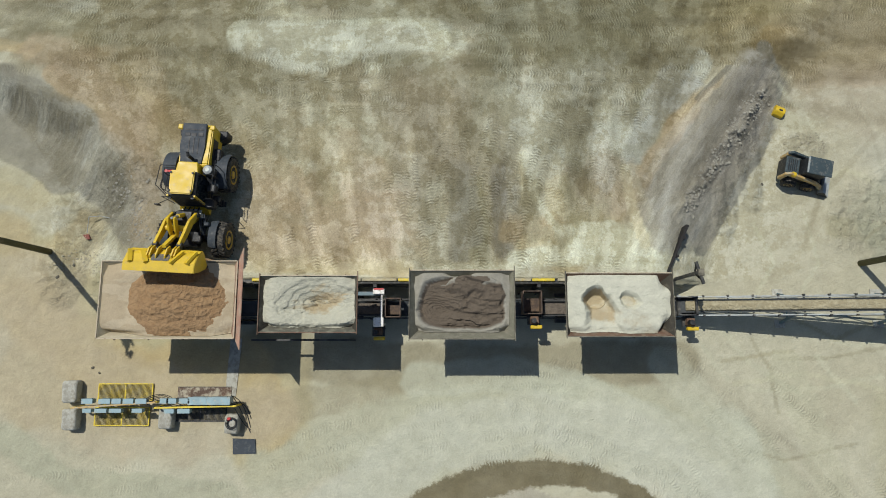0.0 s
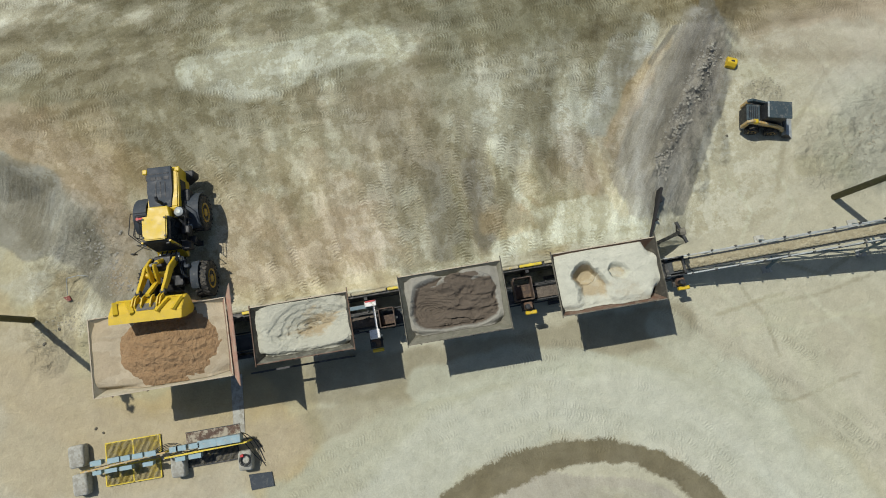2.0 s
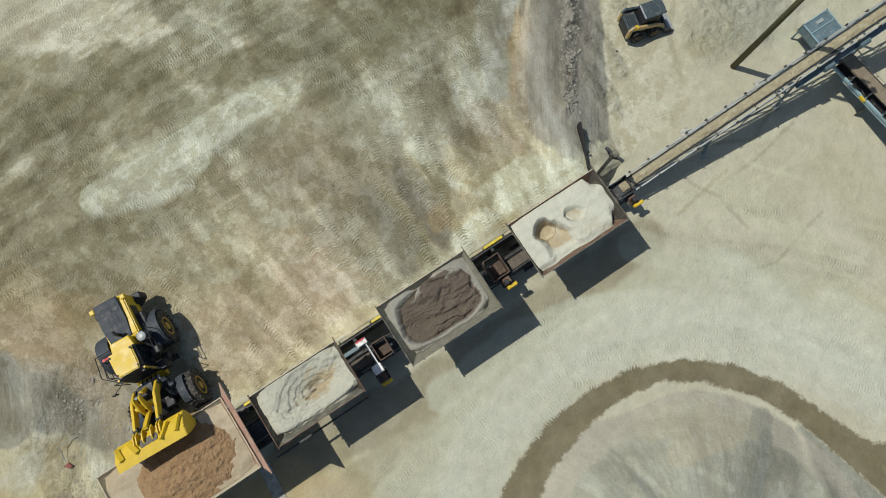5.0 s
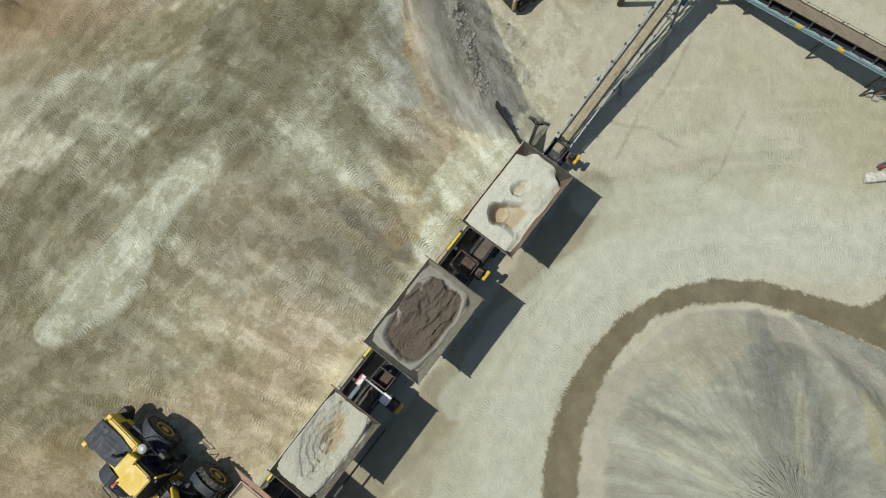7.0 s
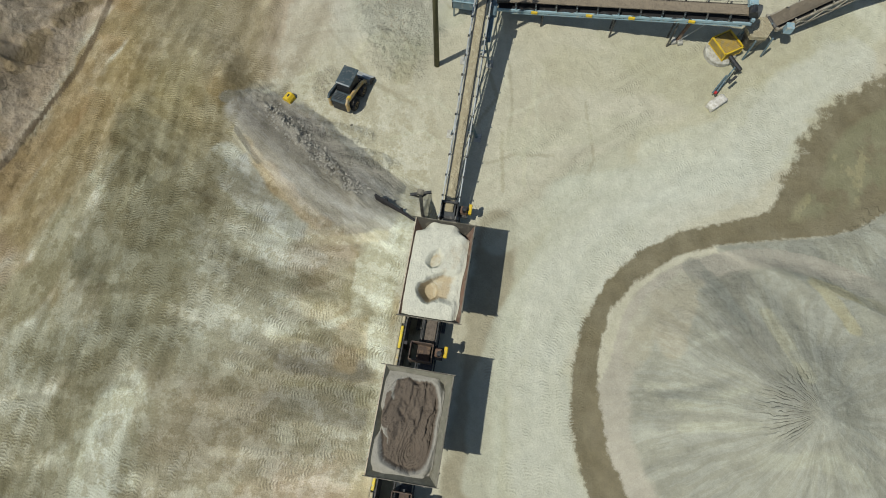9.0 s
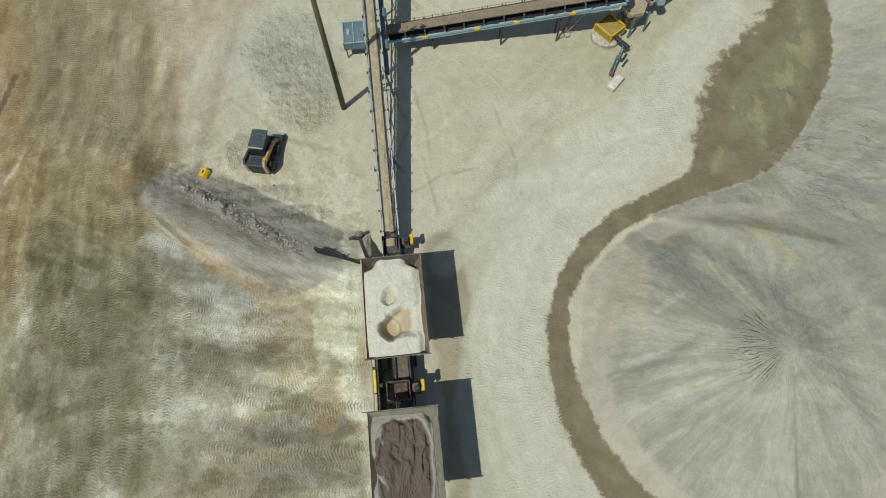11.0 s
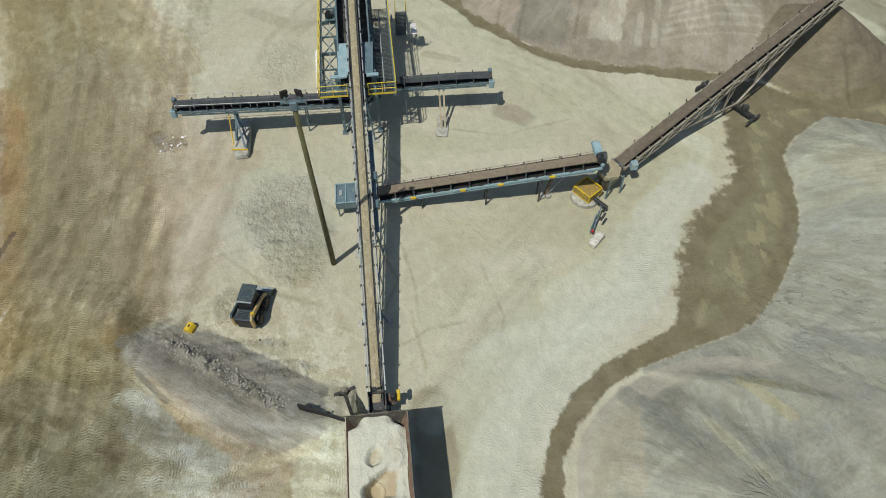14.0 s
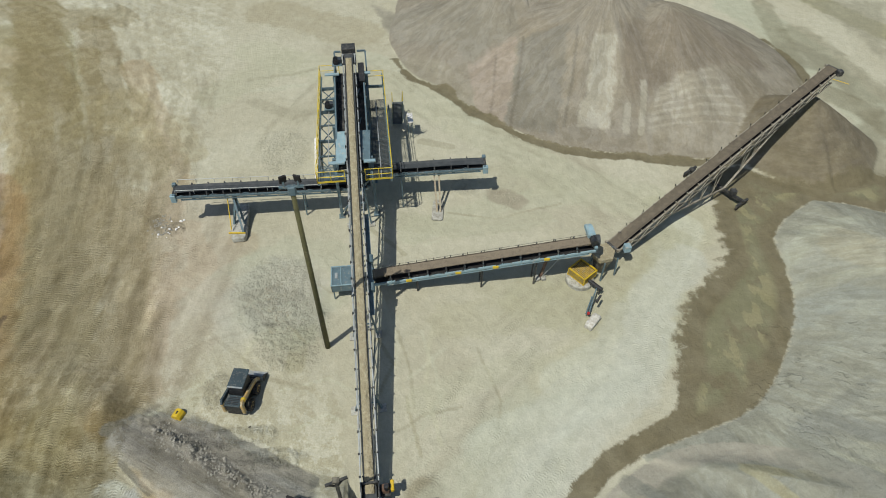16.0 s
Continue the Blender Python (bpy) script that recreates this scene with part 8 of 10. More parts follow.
    plate(bm, [(-0.50, -0.012, 0.60), (0.50, -0.012, 0.60), (0.42, 0.06, 0.98), (-0.42, 0.06, 0.98)], 0.012)
    bm.transform(turn)
    lp("scuffed_patch", bm, M_WEAR, bucket, "bare scuffed grey patch")
    bm = new_bm()
    box(bm, (0, -3.97, 0.95), (0.9, 0.02, 0.25))
    lp("rear_grille", bm, M_DARK)
    return th


wheel_loader()


# ---- skid steer ----
def skid_steer():
    x0, y0 = 21.25, 10.05
    th = thing("skid_steer", "black skid steer loader with tan lift arms, parked", "skid steer", at=(x0, y0, ground_z(x0, y0)), turn=-103)

    def lp(name, bm, mat, parent=th, label="", sm=False):
        return part(name, bm, mat, parent, label, sm, True)

    for sx in (-1, 1):
        for y in (-0.62, 0.55):
            big_wheel(th, sx * 0.74, y, 0.42, 0.42, 0.30, M_TAN, 16)
    bm = new_bm()
    prism(bm, [(-1.30, 0.30), (0.95, 0.30), (1.05, 0.75), (0.9, 1.0), (-0.3, 1.05), (-1.35, 1.35)], "x", -0.52, 0.52)
    bmesh.ops.bevel(bm, geom=list(bm.edges), offset=0.04, segments=1, affect="EDGES")
    lp("body", bm, M_BLACK)
    bm = new_bm()
    box(bm, (0, -0.98, 1.38), (1.0, 0.78, 0.14), bevel=0.04)
    hood = lp("engine_hood", bm, M_TEAL, th, "dark engine hood with a grille")
    for k in range(5):
        bm = new_bm()
        box(bm, (0, -1.22 + 0.11 * k, 1.46), (0.7, 0.05, 0.03))
        lp("grille_bar", bm, M_BLACK, hood)
    bm = new_bm()
    prism(bm, [(-0.52, 1.0), (0.78, 0.95), (0.72, 2.0), (-0.40, 2.02)], "x", -0.48, 0.48)
    bmesh.ops.bevel(bm, geom=list(bm.edges), offset=0.05, segments=1, affect="EDGES")
    cab = lp("cab", bm, M_BLACK)
    bm = new_bm()
    box(bm, (0, 0.25, 2.03), (1.02, 1.42, 0.07), bevel=0.03)
    lp("cab_roof", bm, M_TEAL, cab, "dark dusty cab roof")
    bm = new_bm()
    box(bm, (0, -0.40, 2.05), (0.96, 0.10, 0.05), bevel=0.02)
    lp("roof_bar", bm, M_GALV, cab)
    bm = new_bm()
    plate(bm, [(-0.4, 0.79, 1.05), (0.4, 0.79, 1.05), (0.4, 0.745, 1.92), (-0.4, 0.745, 1.92)], -0.02)
    lp("front_window", bm, M_GLASS, cab)
    for sx in (-1, 1):
        bm = new_bm()
        prism(bm, [(-1.42, 1.55), (-1.20, 1.80), (0.55, 1.22), (1.15, 0.78), (1.35, 0.40), (1.20, 0.36), (0.95, 0.66), (0.45, 0.98), (-1.1, 1.40)], "x", sx * 0.64 - 0.07, sx * 0.64 + 0.07)
        bmesh.ops.bevel(bm, geom=list(bm.edges), offset=0.015, segments=1, affect="EDGES")
        lp("lift_arm", bm, M_TAN if sx > 0 else M_TEAL)
        bm = new_bm()
        box(bm, (sx * 0.62, -1.28, 1.05), (0.2, 0.22, 0.9), bevel=0.03)
        lp("tower_post", bm, M_TAN)
        bm = new_bm()
        tube(bm, (sx * 0.60, -1.0, 0.75), (sx * 0.60, -0.1, 1.1), 0.05, 10)
        lp("lift_cylinder", bm, M_BLACK)
    bm = new_bm()
    box(bm, (0.62, -0.95, 1.62), (0.26, 0.3, 0.22), bevel=0.06)
    lp("beacon_cover", bm, M_YELLOW)
    bm = new_bm()
    prism(bm, [(2.0, 0.02), (1.42, 0.02), (1.30, 0.12), (1.26, 0.35), (1.36, 0.62), (1.40, 0.62), (1.32, 0.36), (1.36, 0.16), (1.46, 0.08), (2.0, 0.06)], "x", -0.92, 0.92)
    bucket = lp("bucket", bm, M_GALV, th, "worn grey bucket")
    for sx in (-1, 1):
        bm = new_bm()
        prism(bm, [(1.98, 0.03), (1.42, 0.03), (1.28, 0.16), (1.27, 0.36), (1.37, 0.62), (1.6, 0.45)], "x", sx * 0.93 - 0.02, sx * 0.93 + 0.02)
        lp("side_plate", bm, M_DARK, bucket)
    bm = new_bm()
    box(bm, (0, 1.22, 0.35), (1.1, 0.1, 0.5), bevel=0.02)
    lp("coupler", bm, M_BLACK)


skid_steer()


# ---- screening tower ----
def handrail(parent, points, z, posts=1.5, kick=True, mat=None):
    mat = mat or M_RAIL
    for (ax, ay), (bx, by) in zip(points, points[1:]):
        d = math.hypot(bx - ax, by - ay)
        for h in (0.55, 1.08):
            bm = new_bm()
            tube(bm, (ax, ay, z + h), (bx, by, z + h), 0.03, 8)
            part("rail", bm, mat, parent)
        if kick:
            bm = new_bm()
            beam(bm, (ax, ay, z + 0.08), (bx, by, z + 0.08), 0.02, 0.16)
            part("toe_board", bm, mat, parent)
        n = max(1, round(d / posts))
        for k in range(n + 1):
            u = k / n
            x, y = ax + (bx - ax) * u, ay + (by - ay) * u
            bm = new_bm()
            tube(bm, (x, y, z), (x, y, z + 1.08), 0.03, 8)
            part("rail_post", bm, mat, parent)


def grating(parent, x0, x1, y0, y1, z, mat, step=0.16, name="grating"):
    bm = new_bm()
    for k in range(int((x1 - x0) / step) + 1):
        x = x0 + step * k
        box(bm, (x, (y0 + y1) / 2, z), (0.05, y1 - y0, 0.035))
    for k in range(int((y1 - y0) / 0.35) + 1):
        y = y0 + 0.35 * k
        box(bm, ((x0 + x1) / 2, y, z - 0.03), (x1 - x0, 0.03, 0.03))
    ob = part(name, bm, mat, parent, "steel bar grating")
    return ob


def tower():
    z = 4.85
    x0, x1, yl, yr = 36.1, 51.0, 4.95, -0.75
    th = thing("screening_tower", "blue-grey screening tower with yellow railed walkways", "screening plant", at=(42, 2.05, 0))
    # legs, beams, bracing
    for x in (37.4, 41.5, 45.6, 49.2):
        for y in (3.6, 0.75):
            bm = new_bm()
            beam(bm, (x, y, 0), (x, y, z + 1.2), 0.22, 0.22)
            part("column", bm, M_STEEL, th)
            bm = new_bm()
            box(bm, (x, y, 0.02), (0.5, 0.5, 0.06))
            part("base_plate", bm, M_STEEL, th)
        bm = new_bm()
        beam(bm, (x, yl, z - 0.22), (x, yr, z - 0.22), 0.14, 0.24)
        part("cross_beam", bm, M_STEEL, th)
        bm = new_bm()
        beam(bm, (x, 3.6, 0.4), (x, 0.75, 4.2), 0.1, 0.1)
        part("brace", bm, M_STEEL, th)
    for y in (yl - 0.08, 3.55, 0.8, yr + 0.08):
        bm = new_bm()
        beam(bm, (x0, y, z - 0.12), (x1, y, z - 0.12), 0.12, 0.22)
        part("long_beam", bm, M_STEEL, th)
    for a, b in ((37.4, 41.5), (41.5, 45.6), (45.6, 49.2)):
        for y in (3.6, 0.75):
            bm = new_bm()
            beam(bm, (a, y, 0.4), (b, y, 4.3), 0.1, 0.1)
            part("brace", bm, M_STEEL, th)
        # open lattice under the left walkway
        n = 2
        for k in range(n):
            u0, u1 = a + (b - a) * k / n, a + (b - a) * (k + 1) / n
            bm = new_bm()
            beam(bm, (u0, yl - 0.15, z - 0.35), (u1, 3.65, z - 0.35), 0.07, 0.07)
            beam(bm, (u0, 3.65, z - 0.38), (u1, yl - 0.15, z - 0.38), 0.07, 0.07)
            part("lattice", bm, M_STEEL, th)
            bm = new_bm()
            beam(bm, (u1, yl - 0.1, z - 0.12), (u1, 3.6, z - 0.12), 0.09, 0.14)
            part("joist", bm, M_STEEL, th)
    # walkways
    grating(th, x0 + 0.05, x0 + 2.1, 0.9, yl - 0.1, z, M_STEEL)
    grating(th, x0 + 0.05, 46.8, yr + 0.1, 0.7, z, M_GRATE)
    bm = new_bm()
    beam(bm, (x0 + 2.1, 4.15, z), (46, 4.15, z), 0.06, 0.06)
    part("cable_tray", bm, M_GALV, th)
    bm = new_bm()
    beam(bm, (x0, 0.1, z + 0.03), (46.5, 0.1, z + 0.03), 0.08, 0.06)
    part("cable_tray", bm, M_GALV, th)
    handrail(th, [(x1, yl), (x0, yl)], z, 1.6)
    handrail(th, [(x0, yl), (x0, 2.85)], z, 1.2)
    handrail(th, [(x0, 1.3), (x0, yr)], z, 1.2)
    handrail(th, [(x0, yr), (x1 - 1.3, yr)], z, 1.6)
    handrail(th, [(x1, yl), (x1, 3.2)], z, 1.2, False)
    handrail(th, [(x1 - 1.3, yr), (x1 - 1.3, 1.0)], z, 1.2, False)
    # vibrating screen box
    sc = thing("vibrating_screen", "blue-grey vibrating screen box under the belt", "screen", at=(43.6, 2.1, z))
    for y in (3.35, 0.95):
        bm = new_bm()
        prism(bm, [(37.2, 4.95), (48.2, 6.4), (48.2, 7.7), (46.5, 7.6), (37.2, 6.05)], "y", y - 0.06, y + 0.06)
        part("side_wall", bm, M_STEEL, sc)
        for k in range(6):
            bm = new_bm()
            x = 39.2 + 1.6 * k
            zz = 5.05 + 0.146 * (x - 38.6)
            s = 1 if y > 2 else -1
            beam(bm, (x, y + s * 0.1, zz), (x, y + s * 0.1, zz + 1.1), 0.09, 0.09)
            part("stiffener", bm, M_STEEL, sc)
    bm = new_bm()
    plate(bm, [(37.2, 1.0, 5.2), (48.2, 1.0, 6.75), (48.2, 3.3, 6.75), (37.2, 3.3, 5.2)], 0.05)
    part("screen_deck", bm, M_DARK, sc)
    bm = new_bm()
    plate(bm, [(36.95, 2.62, 6.15), (40.2, 2.62, 6.5), (40.2, 3.4, 6.5), (36.95, 3.4, 6.15)], 0.05)
    part("cover_plate", bm, M_LIGHT, sc, "light blue cover plate")
    bm = new_bm()
    plate(bm, [(36.95, 0.85, 6.15), (40.2, 0.7, 6.5), (40.2, 1.5, 6.5), (36.95, 1.5, 6.15)], 0.05)
    part("cover_plate", bm, M_STEEL, sc)
    for y0, y1 in ((2.75, 3.95), (0.45, 1.35)):
        bm = new_bm()
        box(bm, (36.8, (y0 + y1) / 2, 6.15), (0.28, y1 - y0, 0.16), bevel=0.02)
        part("spring_beam", bm, M_LIGHT, sc)
        bm = new_bm()
        box(bm, (46.45, (y0 + y1) / 2 + (0.2 if y0 > 2 else -0.1), 7.75), (0.25, y1 - y0, 0.16), bevel=0.02)
        part("spring_beam", bm, M_LIGHT, sc)
    # chute and gantry at the head of the belt
    bm = new_bm()
    box(bm, (48.55, 2.05, 8.35), (0.95, 1.15, 1.5), bevel=0.03)
    part("head_chute", bm, M_DARK, trunk, "dark steel discharge chute")
    for y in (3.25, 0.65):
        bm = new_bm()
        beam(bm, (46.9, y, 6.0), (48.3, y, 8.75), 0.13, 0.13)
        part("gantry_leg", bm, M_STEEL, th)
    for y0, y1 in ((2.7, 3.25), (0.65, 1.35)):
        bm = new_bm()
        beam(bm, (48.3, y0, 8.75), (48.3, y1, 8.75), 0.13, 0.13)
        part("gantry_beam", bm, M_STEEL, th)
    bm = new_bm()
    beam(bm, (45.5, 1.1, 7.4), (47.5, 1.1, 7.9), 0.5, 0.5)
    part("feed_box", bm, M_BLACK, sc)
    # drive motors
    for x, y, zz, nm in ((47.3, 3.15, 8.55, "belt_drive"), (45.7, 4.2, 5.35, "screen_drive")):
        dr = thing(nm, "dark electric motor and gearbox drive", "motor", at=(x, y, zz))
        bm = new_bm()
        tube(bm, (x - 0.35, y, zz), (x + 0.3, y, zz), 0.22, 14)
        part("motor", bm, M_BLACK, dr)
        bm = new_bm()
        box(bm, (x + 0.1, y - 0.32, zz - 0.05), (0.45, 0.35, 0.42), bevel=0.04)
        part("gearbox", bm, M_GREY, dr)
        bm = new_bm()
        box(bm, (x, y - 0.1, zz - 0.28), (0.9, 0.8, 0.06))
        part("base", bm, M_STEEL, dr)
        for k in range(5):
            bm = new_bm()
            tube(bm, (x - 0.3 + 0.1 * k, y, zz), (x - 0.28 + 0.1 * k, y, zz), 0.25, 14)
            part("cooling_fin", bm, M_BLACK, dr)
    # stairs down the east side
    st = thing("stairway", "steel stairway with yellow handrails beside the tower", "stairs", at=(48.3, -1.4, 0))
    for k in range(18):
        u = (k + 0.5) / 18
        bm = new_bm()
        box(bm, (46.2 + 3.5 * u, -1.8, z * (1 - u)), (0.17, 0.85, 0.03))
        part("tread", bm, M_GRATE, st)
    for y in (-1.35, -2.25):
        bm = new_bm()
        beam(bm, (46.2, y, z), (49.7, y, 0.1), 0.06, 0.2)
        part("stringer", bm, M_STEEL, st)
        for h in (0.5, 1.0):
            bm = new_bm()
            tube(bm, (46.2, y, z + h), (49.7, y, 0.1 + h), 0.025, 8)
            part("rail", bm, M_RAIL, st)
        for k in range(4):
            u = k / 3
            bm = new_bm()
            tube(bm, (46.2 + 3.5 * u, y, z * (1 - u) + 0.05), (46.2 + 3.5 * u, y, z * (1 - u) + 1.05), 0.025, 8)
            part("rail_post", bm, M_RAIL, st)
    # hanging chute plate and pale tank at the sides
    bm = new_bm()
    box(bm, (46.8, -1.0, 3.2), (0.7, 0.12, 1.6), bevel=0.02)
    part("side_chute", bm, M_STEEL, th)
    tk = thing("water_pipe", "pale pipe laid beside the tower", "pipe", at=(44.5, 5.75, 0))
    bm = new_bm()
    tube(bm, (41.6, 5.6, 0.3), (47.6, 5.8, 0.3), 0.3, 14)
    part("pipe", bm, M_WHITE, tk)
    lad = thing("light_stand", "pale steel stand beside the tower", "stand", at=(47.4, -2.95, 0))
    bm = new_bm()
    box(bm, (47.9, -2.95, 1.9), (1.5, 0.5, 0.08), bevel=0.02)
    part("platform", bm, M_WHITE, lad)
    for x in (47.3, 48.5):
        for y in (-2.75, -3.15):
            bm = new_bm()
            beam(bm, (x, y, 0), (x, y, 1.9), 0.06, 0.06)
            part("leg", bm, M_STEEL, lad)


tower()


# ---- trunk conveyor supports and drives ----
for x in (19.5, 25.2, 31.0, 36.2):
    u = (x - TRUNK_A[0]) / (TRUNK_B[0] - TRUNK_A[0])
    zb = TRUNK_A[2] + u * (TRUNK_B[2] - TRUNK_A[2]) - 0.9
    for s in (-1, 1):
        bm = new_bm()
        beam(bm, (x, 2.08 + 0.85 * s, 0), (x, 2.08 + 0.42 * s, zb), 0.12, 0.12)
        part("leg", bm, M_STEEL, trunk)
        bm = new_bm()
        box(bm, (x, 2.08 + 0.9 * s, 0.05), (0.6, 0.45, 0.12), bevel=0.02)
        part("footing", bm, M_CONC, trunk)
    bm = new_bm()
    beam(bm, (x, 1.4, zb * 0.45), (x, 2.75, zb * 0.45), 0.08, 0.08)
    part("cross_brace", bm, M_STEEL, trunk)
for k in range(8):
    bm = new_bm()
    x = 21.0 + 3.2 * k
    s = (x - TRUNK_A[0]) / (TRUNK_B[0] - TRUNK_A[0]) * size_t
    beam(bm, at_t(s, 0.55, -0.2), at_t(s + 1.4, 0.72, -0.85), 0.06, 0.06)
    part("outrigger", bm, M_STEEL, trunk)
bm = new_bm()
beam(bm, at_t(11.5, 0.68, -0.75), at_t(19.5, 0.68, -0.75), 0.32, 0.05)
part("cable_ladder", bm, M_STEEL, trunk)
for s in (13.2, 15.4):
    bm = new_bm()
    tube(bm, at_t(s, 0.75, -0.7), at_t(s + 0.6, 0.75, -0.7), 0.22, 12)
    part("take_up_motor", bm, M_STEEL, trunk, "blue-grey drive motor")
bm = new_bm()
box(bm, (14.0, 2.1, 1.55), (0.12, 1.0, 0.9))
for sy in (1.62, 2.58):
    box(bm, (13.5, sy, 1.55), (1.1, 0.06, 0.9))
part("tail_hopper", bm, M_DARK, trunk, "dark open transfer hopper")


def drive(x, y, z, turn=0.0):
    th = thing("feeder_drive", "dusty feeder gearbox drive with a yellow guard", "motor", "feeder drives", at=(x, y, z), turn=turn)
    bm = new_bm()
    box(bm, (0, 0, 0), (0.45, 0.40, 0.40), bevel=0.04)
    part("gearbox", bm, M_RUST, th, local=True)
    bm = new_bm()
    tube(bm, (-0.1, -0.05, 0.2), (-0.1, -0.05, 0.62), 0.14, 12)
    part("motor", bm, M_BLACK, th, local=True)
    bm = new_bm()
    box(bm, (0.08, -0.38, 0.12), (0.62, 0.2, 0.3), bevel=0.04)
    part("guard", bm, M_YELLOW, th, "yellow belt guard", local=True)
    bm = new_bm()
    box(bm, (0, 0.05, -0.26), (0.7, 0.6, 0.1))
    part("bracket", bm, M_DARK, th, local=True)
    for sx in (-0.25, 0.25):
        bm = new_bm()
        beam(bm, (sx, 0.2, -0.3), (sx, 0.2, -z), 0.07, 0.07)
        part("post", bm, M_DARK, th, local=True)


drive(-3.55, 0.72, 1.5)
drive(5.03, 1.33, 2.0)
drive(13.75, 1.25, 1.5)


def feeder(x0, x1, mat):
    """The short belt feeder that draws sand from under a bin."""
    th = thing("belt_feeder", "dark steel belt feeder between two bins", "feeder", "belt feeders", at=((x0 + x1) / 2, 2.0, 0))
    bm = new_bm()
    box(bm, ((x0 + x1) / 2, 2.0, 1.62), (x1 - x0, 0.62, 0.05))
    part("belt", bm, mat, th)
    for y in (1.6, 2.4):
        bm = new_bm()
        box(bm, ((x0 + x1) / 2, y, 1.72), (x1 - x0, 0.06, 0.34))
        part("side_plate", bm, M_DARK, th)
    bm = new_bm()
    tube(bm, (x1, 1.62, 1.52), (x1, 2.38, 1.52), 0.16, 14)
    part("pulley", bm, M_DARK, th)
    for x in (x0 + 0.1, x1 - 0.1):
        for y in (1.58, 2.42):
            bm = new_bm()
            beam(bm, (x, y, 0), (x, y, 1.6), 0.08, 0.08)
            part("leg", bm, M_DARK, th)


feeder(-4.9, -3.2, M_SAND_DARK)
feeder(5.45, 6.95, M_SAND_DARK)
feeder(11.0, 12.9, M_SAND_TAN)
for x0, x1, y, z, half, deep in ((4.42, 5.4, 2.28, 1.95, 0.61, 0.9), (-3.1, -2.3, 2.0, 2.0, 0.5, 0.7)):
    th = thing("transfer_chute", "open-topped rusty transfer chute over the belt", "chute", "transfer chutes", at=((x0 + x1) / 2, y, 0))
    for c, s in ((((x0 + x1) / 2, y + half, z), (x1 - x0, 0.05, deep)), (((x0 + x1) / 2, y - half, z), (x1 - x0, 0.05, deep)), ((x0, y, z), (0.05, 2 * half, deep)), ((x1, y, z), (0.05, 2 * half, deep))):
        bm = new_bm()
        box(bm, c, s)
        part("chute_side", bm, M_BROWNED, th)
    for sx in (x0, x1):
        for sy in (y - half, y + half):
            bm = new_bm()
            beam(bm, (sx, sy, 0), (sx, sy, z), 0.06, 0.06)
            part("leg", bm, M_DARK, th)
    bm = new_bm()
    box(bm, ((x0 + x1) / 2, y - 0.1, z - deep * 0.30), (x1 - x0 - 0.08, 2 * half - 0.5, 0.05), Euler((radians(12), 0, 0)).to_matrix())
    part("liner_plate", bm, M_BROWNED, th, "worn brown liner plate")
    # added black plate: keeps the gap under the chute in shade
    bm = new_bm()
    box(bm, ((x0 + x1) / 2, y - half, (z - deep / 2) / 2 + 0.35), (x1 - x0, 0.05, z - deep / 2 - 0.7))
    part("shade_skirt", bm, M_PITCH, th, "black plate added to shade the gap below the chute")
# scale frame in the first gap
th = thing("belt_scale", "white belt scale frame with a red top", "scale", at=(-3.4, 1.9, 0))
for y in (1.15, 2.75):
    bm = new_bm()
    beam(bm, (-3.3, y, 0), (-3.3, y, 2.5), 0.10, 0.10)
    part("upright", bm, M_WHITE, th)
bm = new_bm()
box(bm, (-3.45, 2.85, 2.56), (0.62, 0.3, 0.12), bevel=0.02)
part("top_plate", bm, M_WHITE, th)
bm = new_bm()
box(bm, (-3.45, 2.98, 2.63), (0.55, 0.08, 0.04))
part("stripe", bm, M_RED, th, "red stripe")
bm = new_bm()
beam(bm, (-3.3, 1.15, 2.45), (-3.3, 2.75, 2.45), 0.1, 0.1)
part("crossbar", bm, M_WHITE, th)
bm = new_bm()
box(bm, (-3.45, 1.2, 2.4), (0.55, 0.5, 0.25), bevel=0.03)
part("scale_box", bm, M_WHITE, th)
bm = new_bm()
beam(bm, (-4.7, 2.75, 2.35), (-3.4, 2.75, 2.35), 0.2, 0.12)
part("side_beam", bm, M_STEEL, th)

# ---- T-headed post by the last bin ----
th = thing("steel_post", "weathered upright steel post with a T-shaped head", "post", at=(12.95, 3.6, 0))
bm = new_bm()
beam(bm, (12.95, 3.6, 0), (12.95, 3.6, 5.0), 0.16, 0.16)
part("upright", bm, M_DARK, th)
bm = new_bm()
beam(bm, (12.82, 4.15, 5.03), (13.15, 3.02, 5.03), 0.13, 0.14)
part("crosshead", bm, M_DARK, th)
bm = new_bm()
box(bm, (13.02, 3.6, 5.13), (0.3, 0.36, 0.1), bevel=0.02)
part("head_plate", bm, M_BIN, th)
for s in (-1, 1):
    bm = new_bm()
    beam(bm, (12.95, 3.6, 4.5), (12.95 - 0.12 * s, 3.6 + 0.36 * s, 5.0), 0.07, 0.07)
    part("brace", bm, M_DARK, th)
th = thing("steel_post", "leaning dark steel frame post by the wide bin", "post", at=(-10.2, 0.1, 0))
for x in (-10.3, -5.55, -5.05):
    bm = new_bm()
    beam(bm, (x, 0.25, 0), (x, 0.25, 2.2), 0.1, 0.1)
    part("upright", bm, M_DARK, th)
bm = new_bm()
beam(bm, (-10.3, 0.25, 2.2), (-5.05, 0.25, 2.2), 0.1, 0.1)
part("crossbar", bm, M_DARK, th)


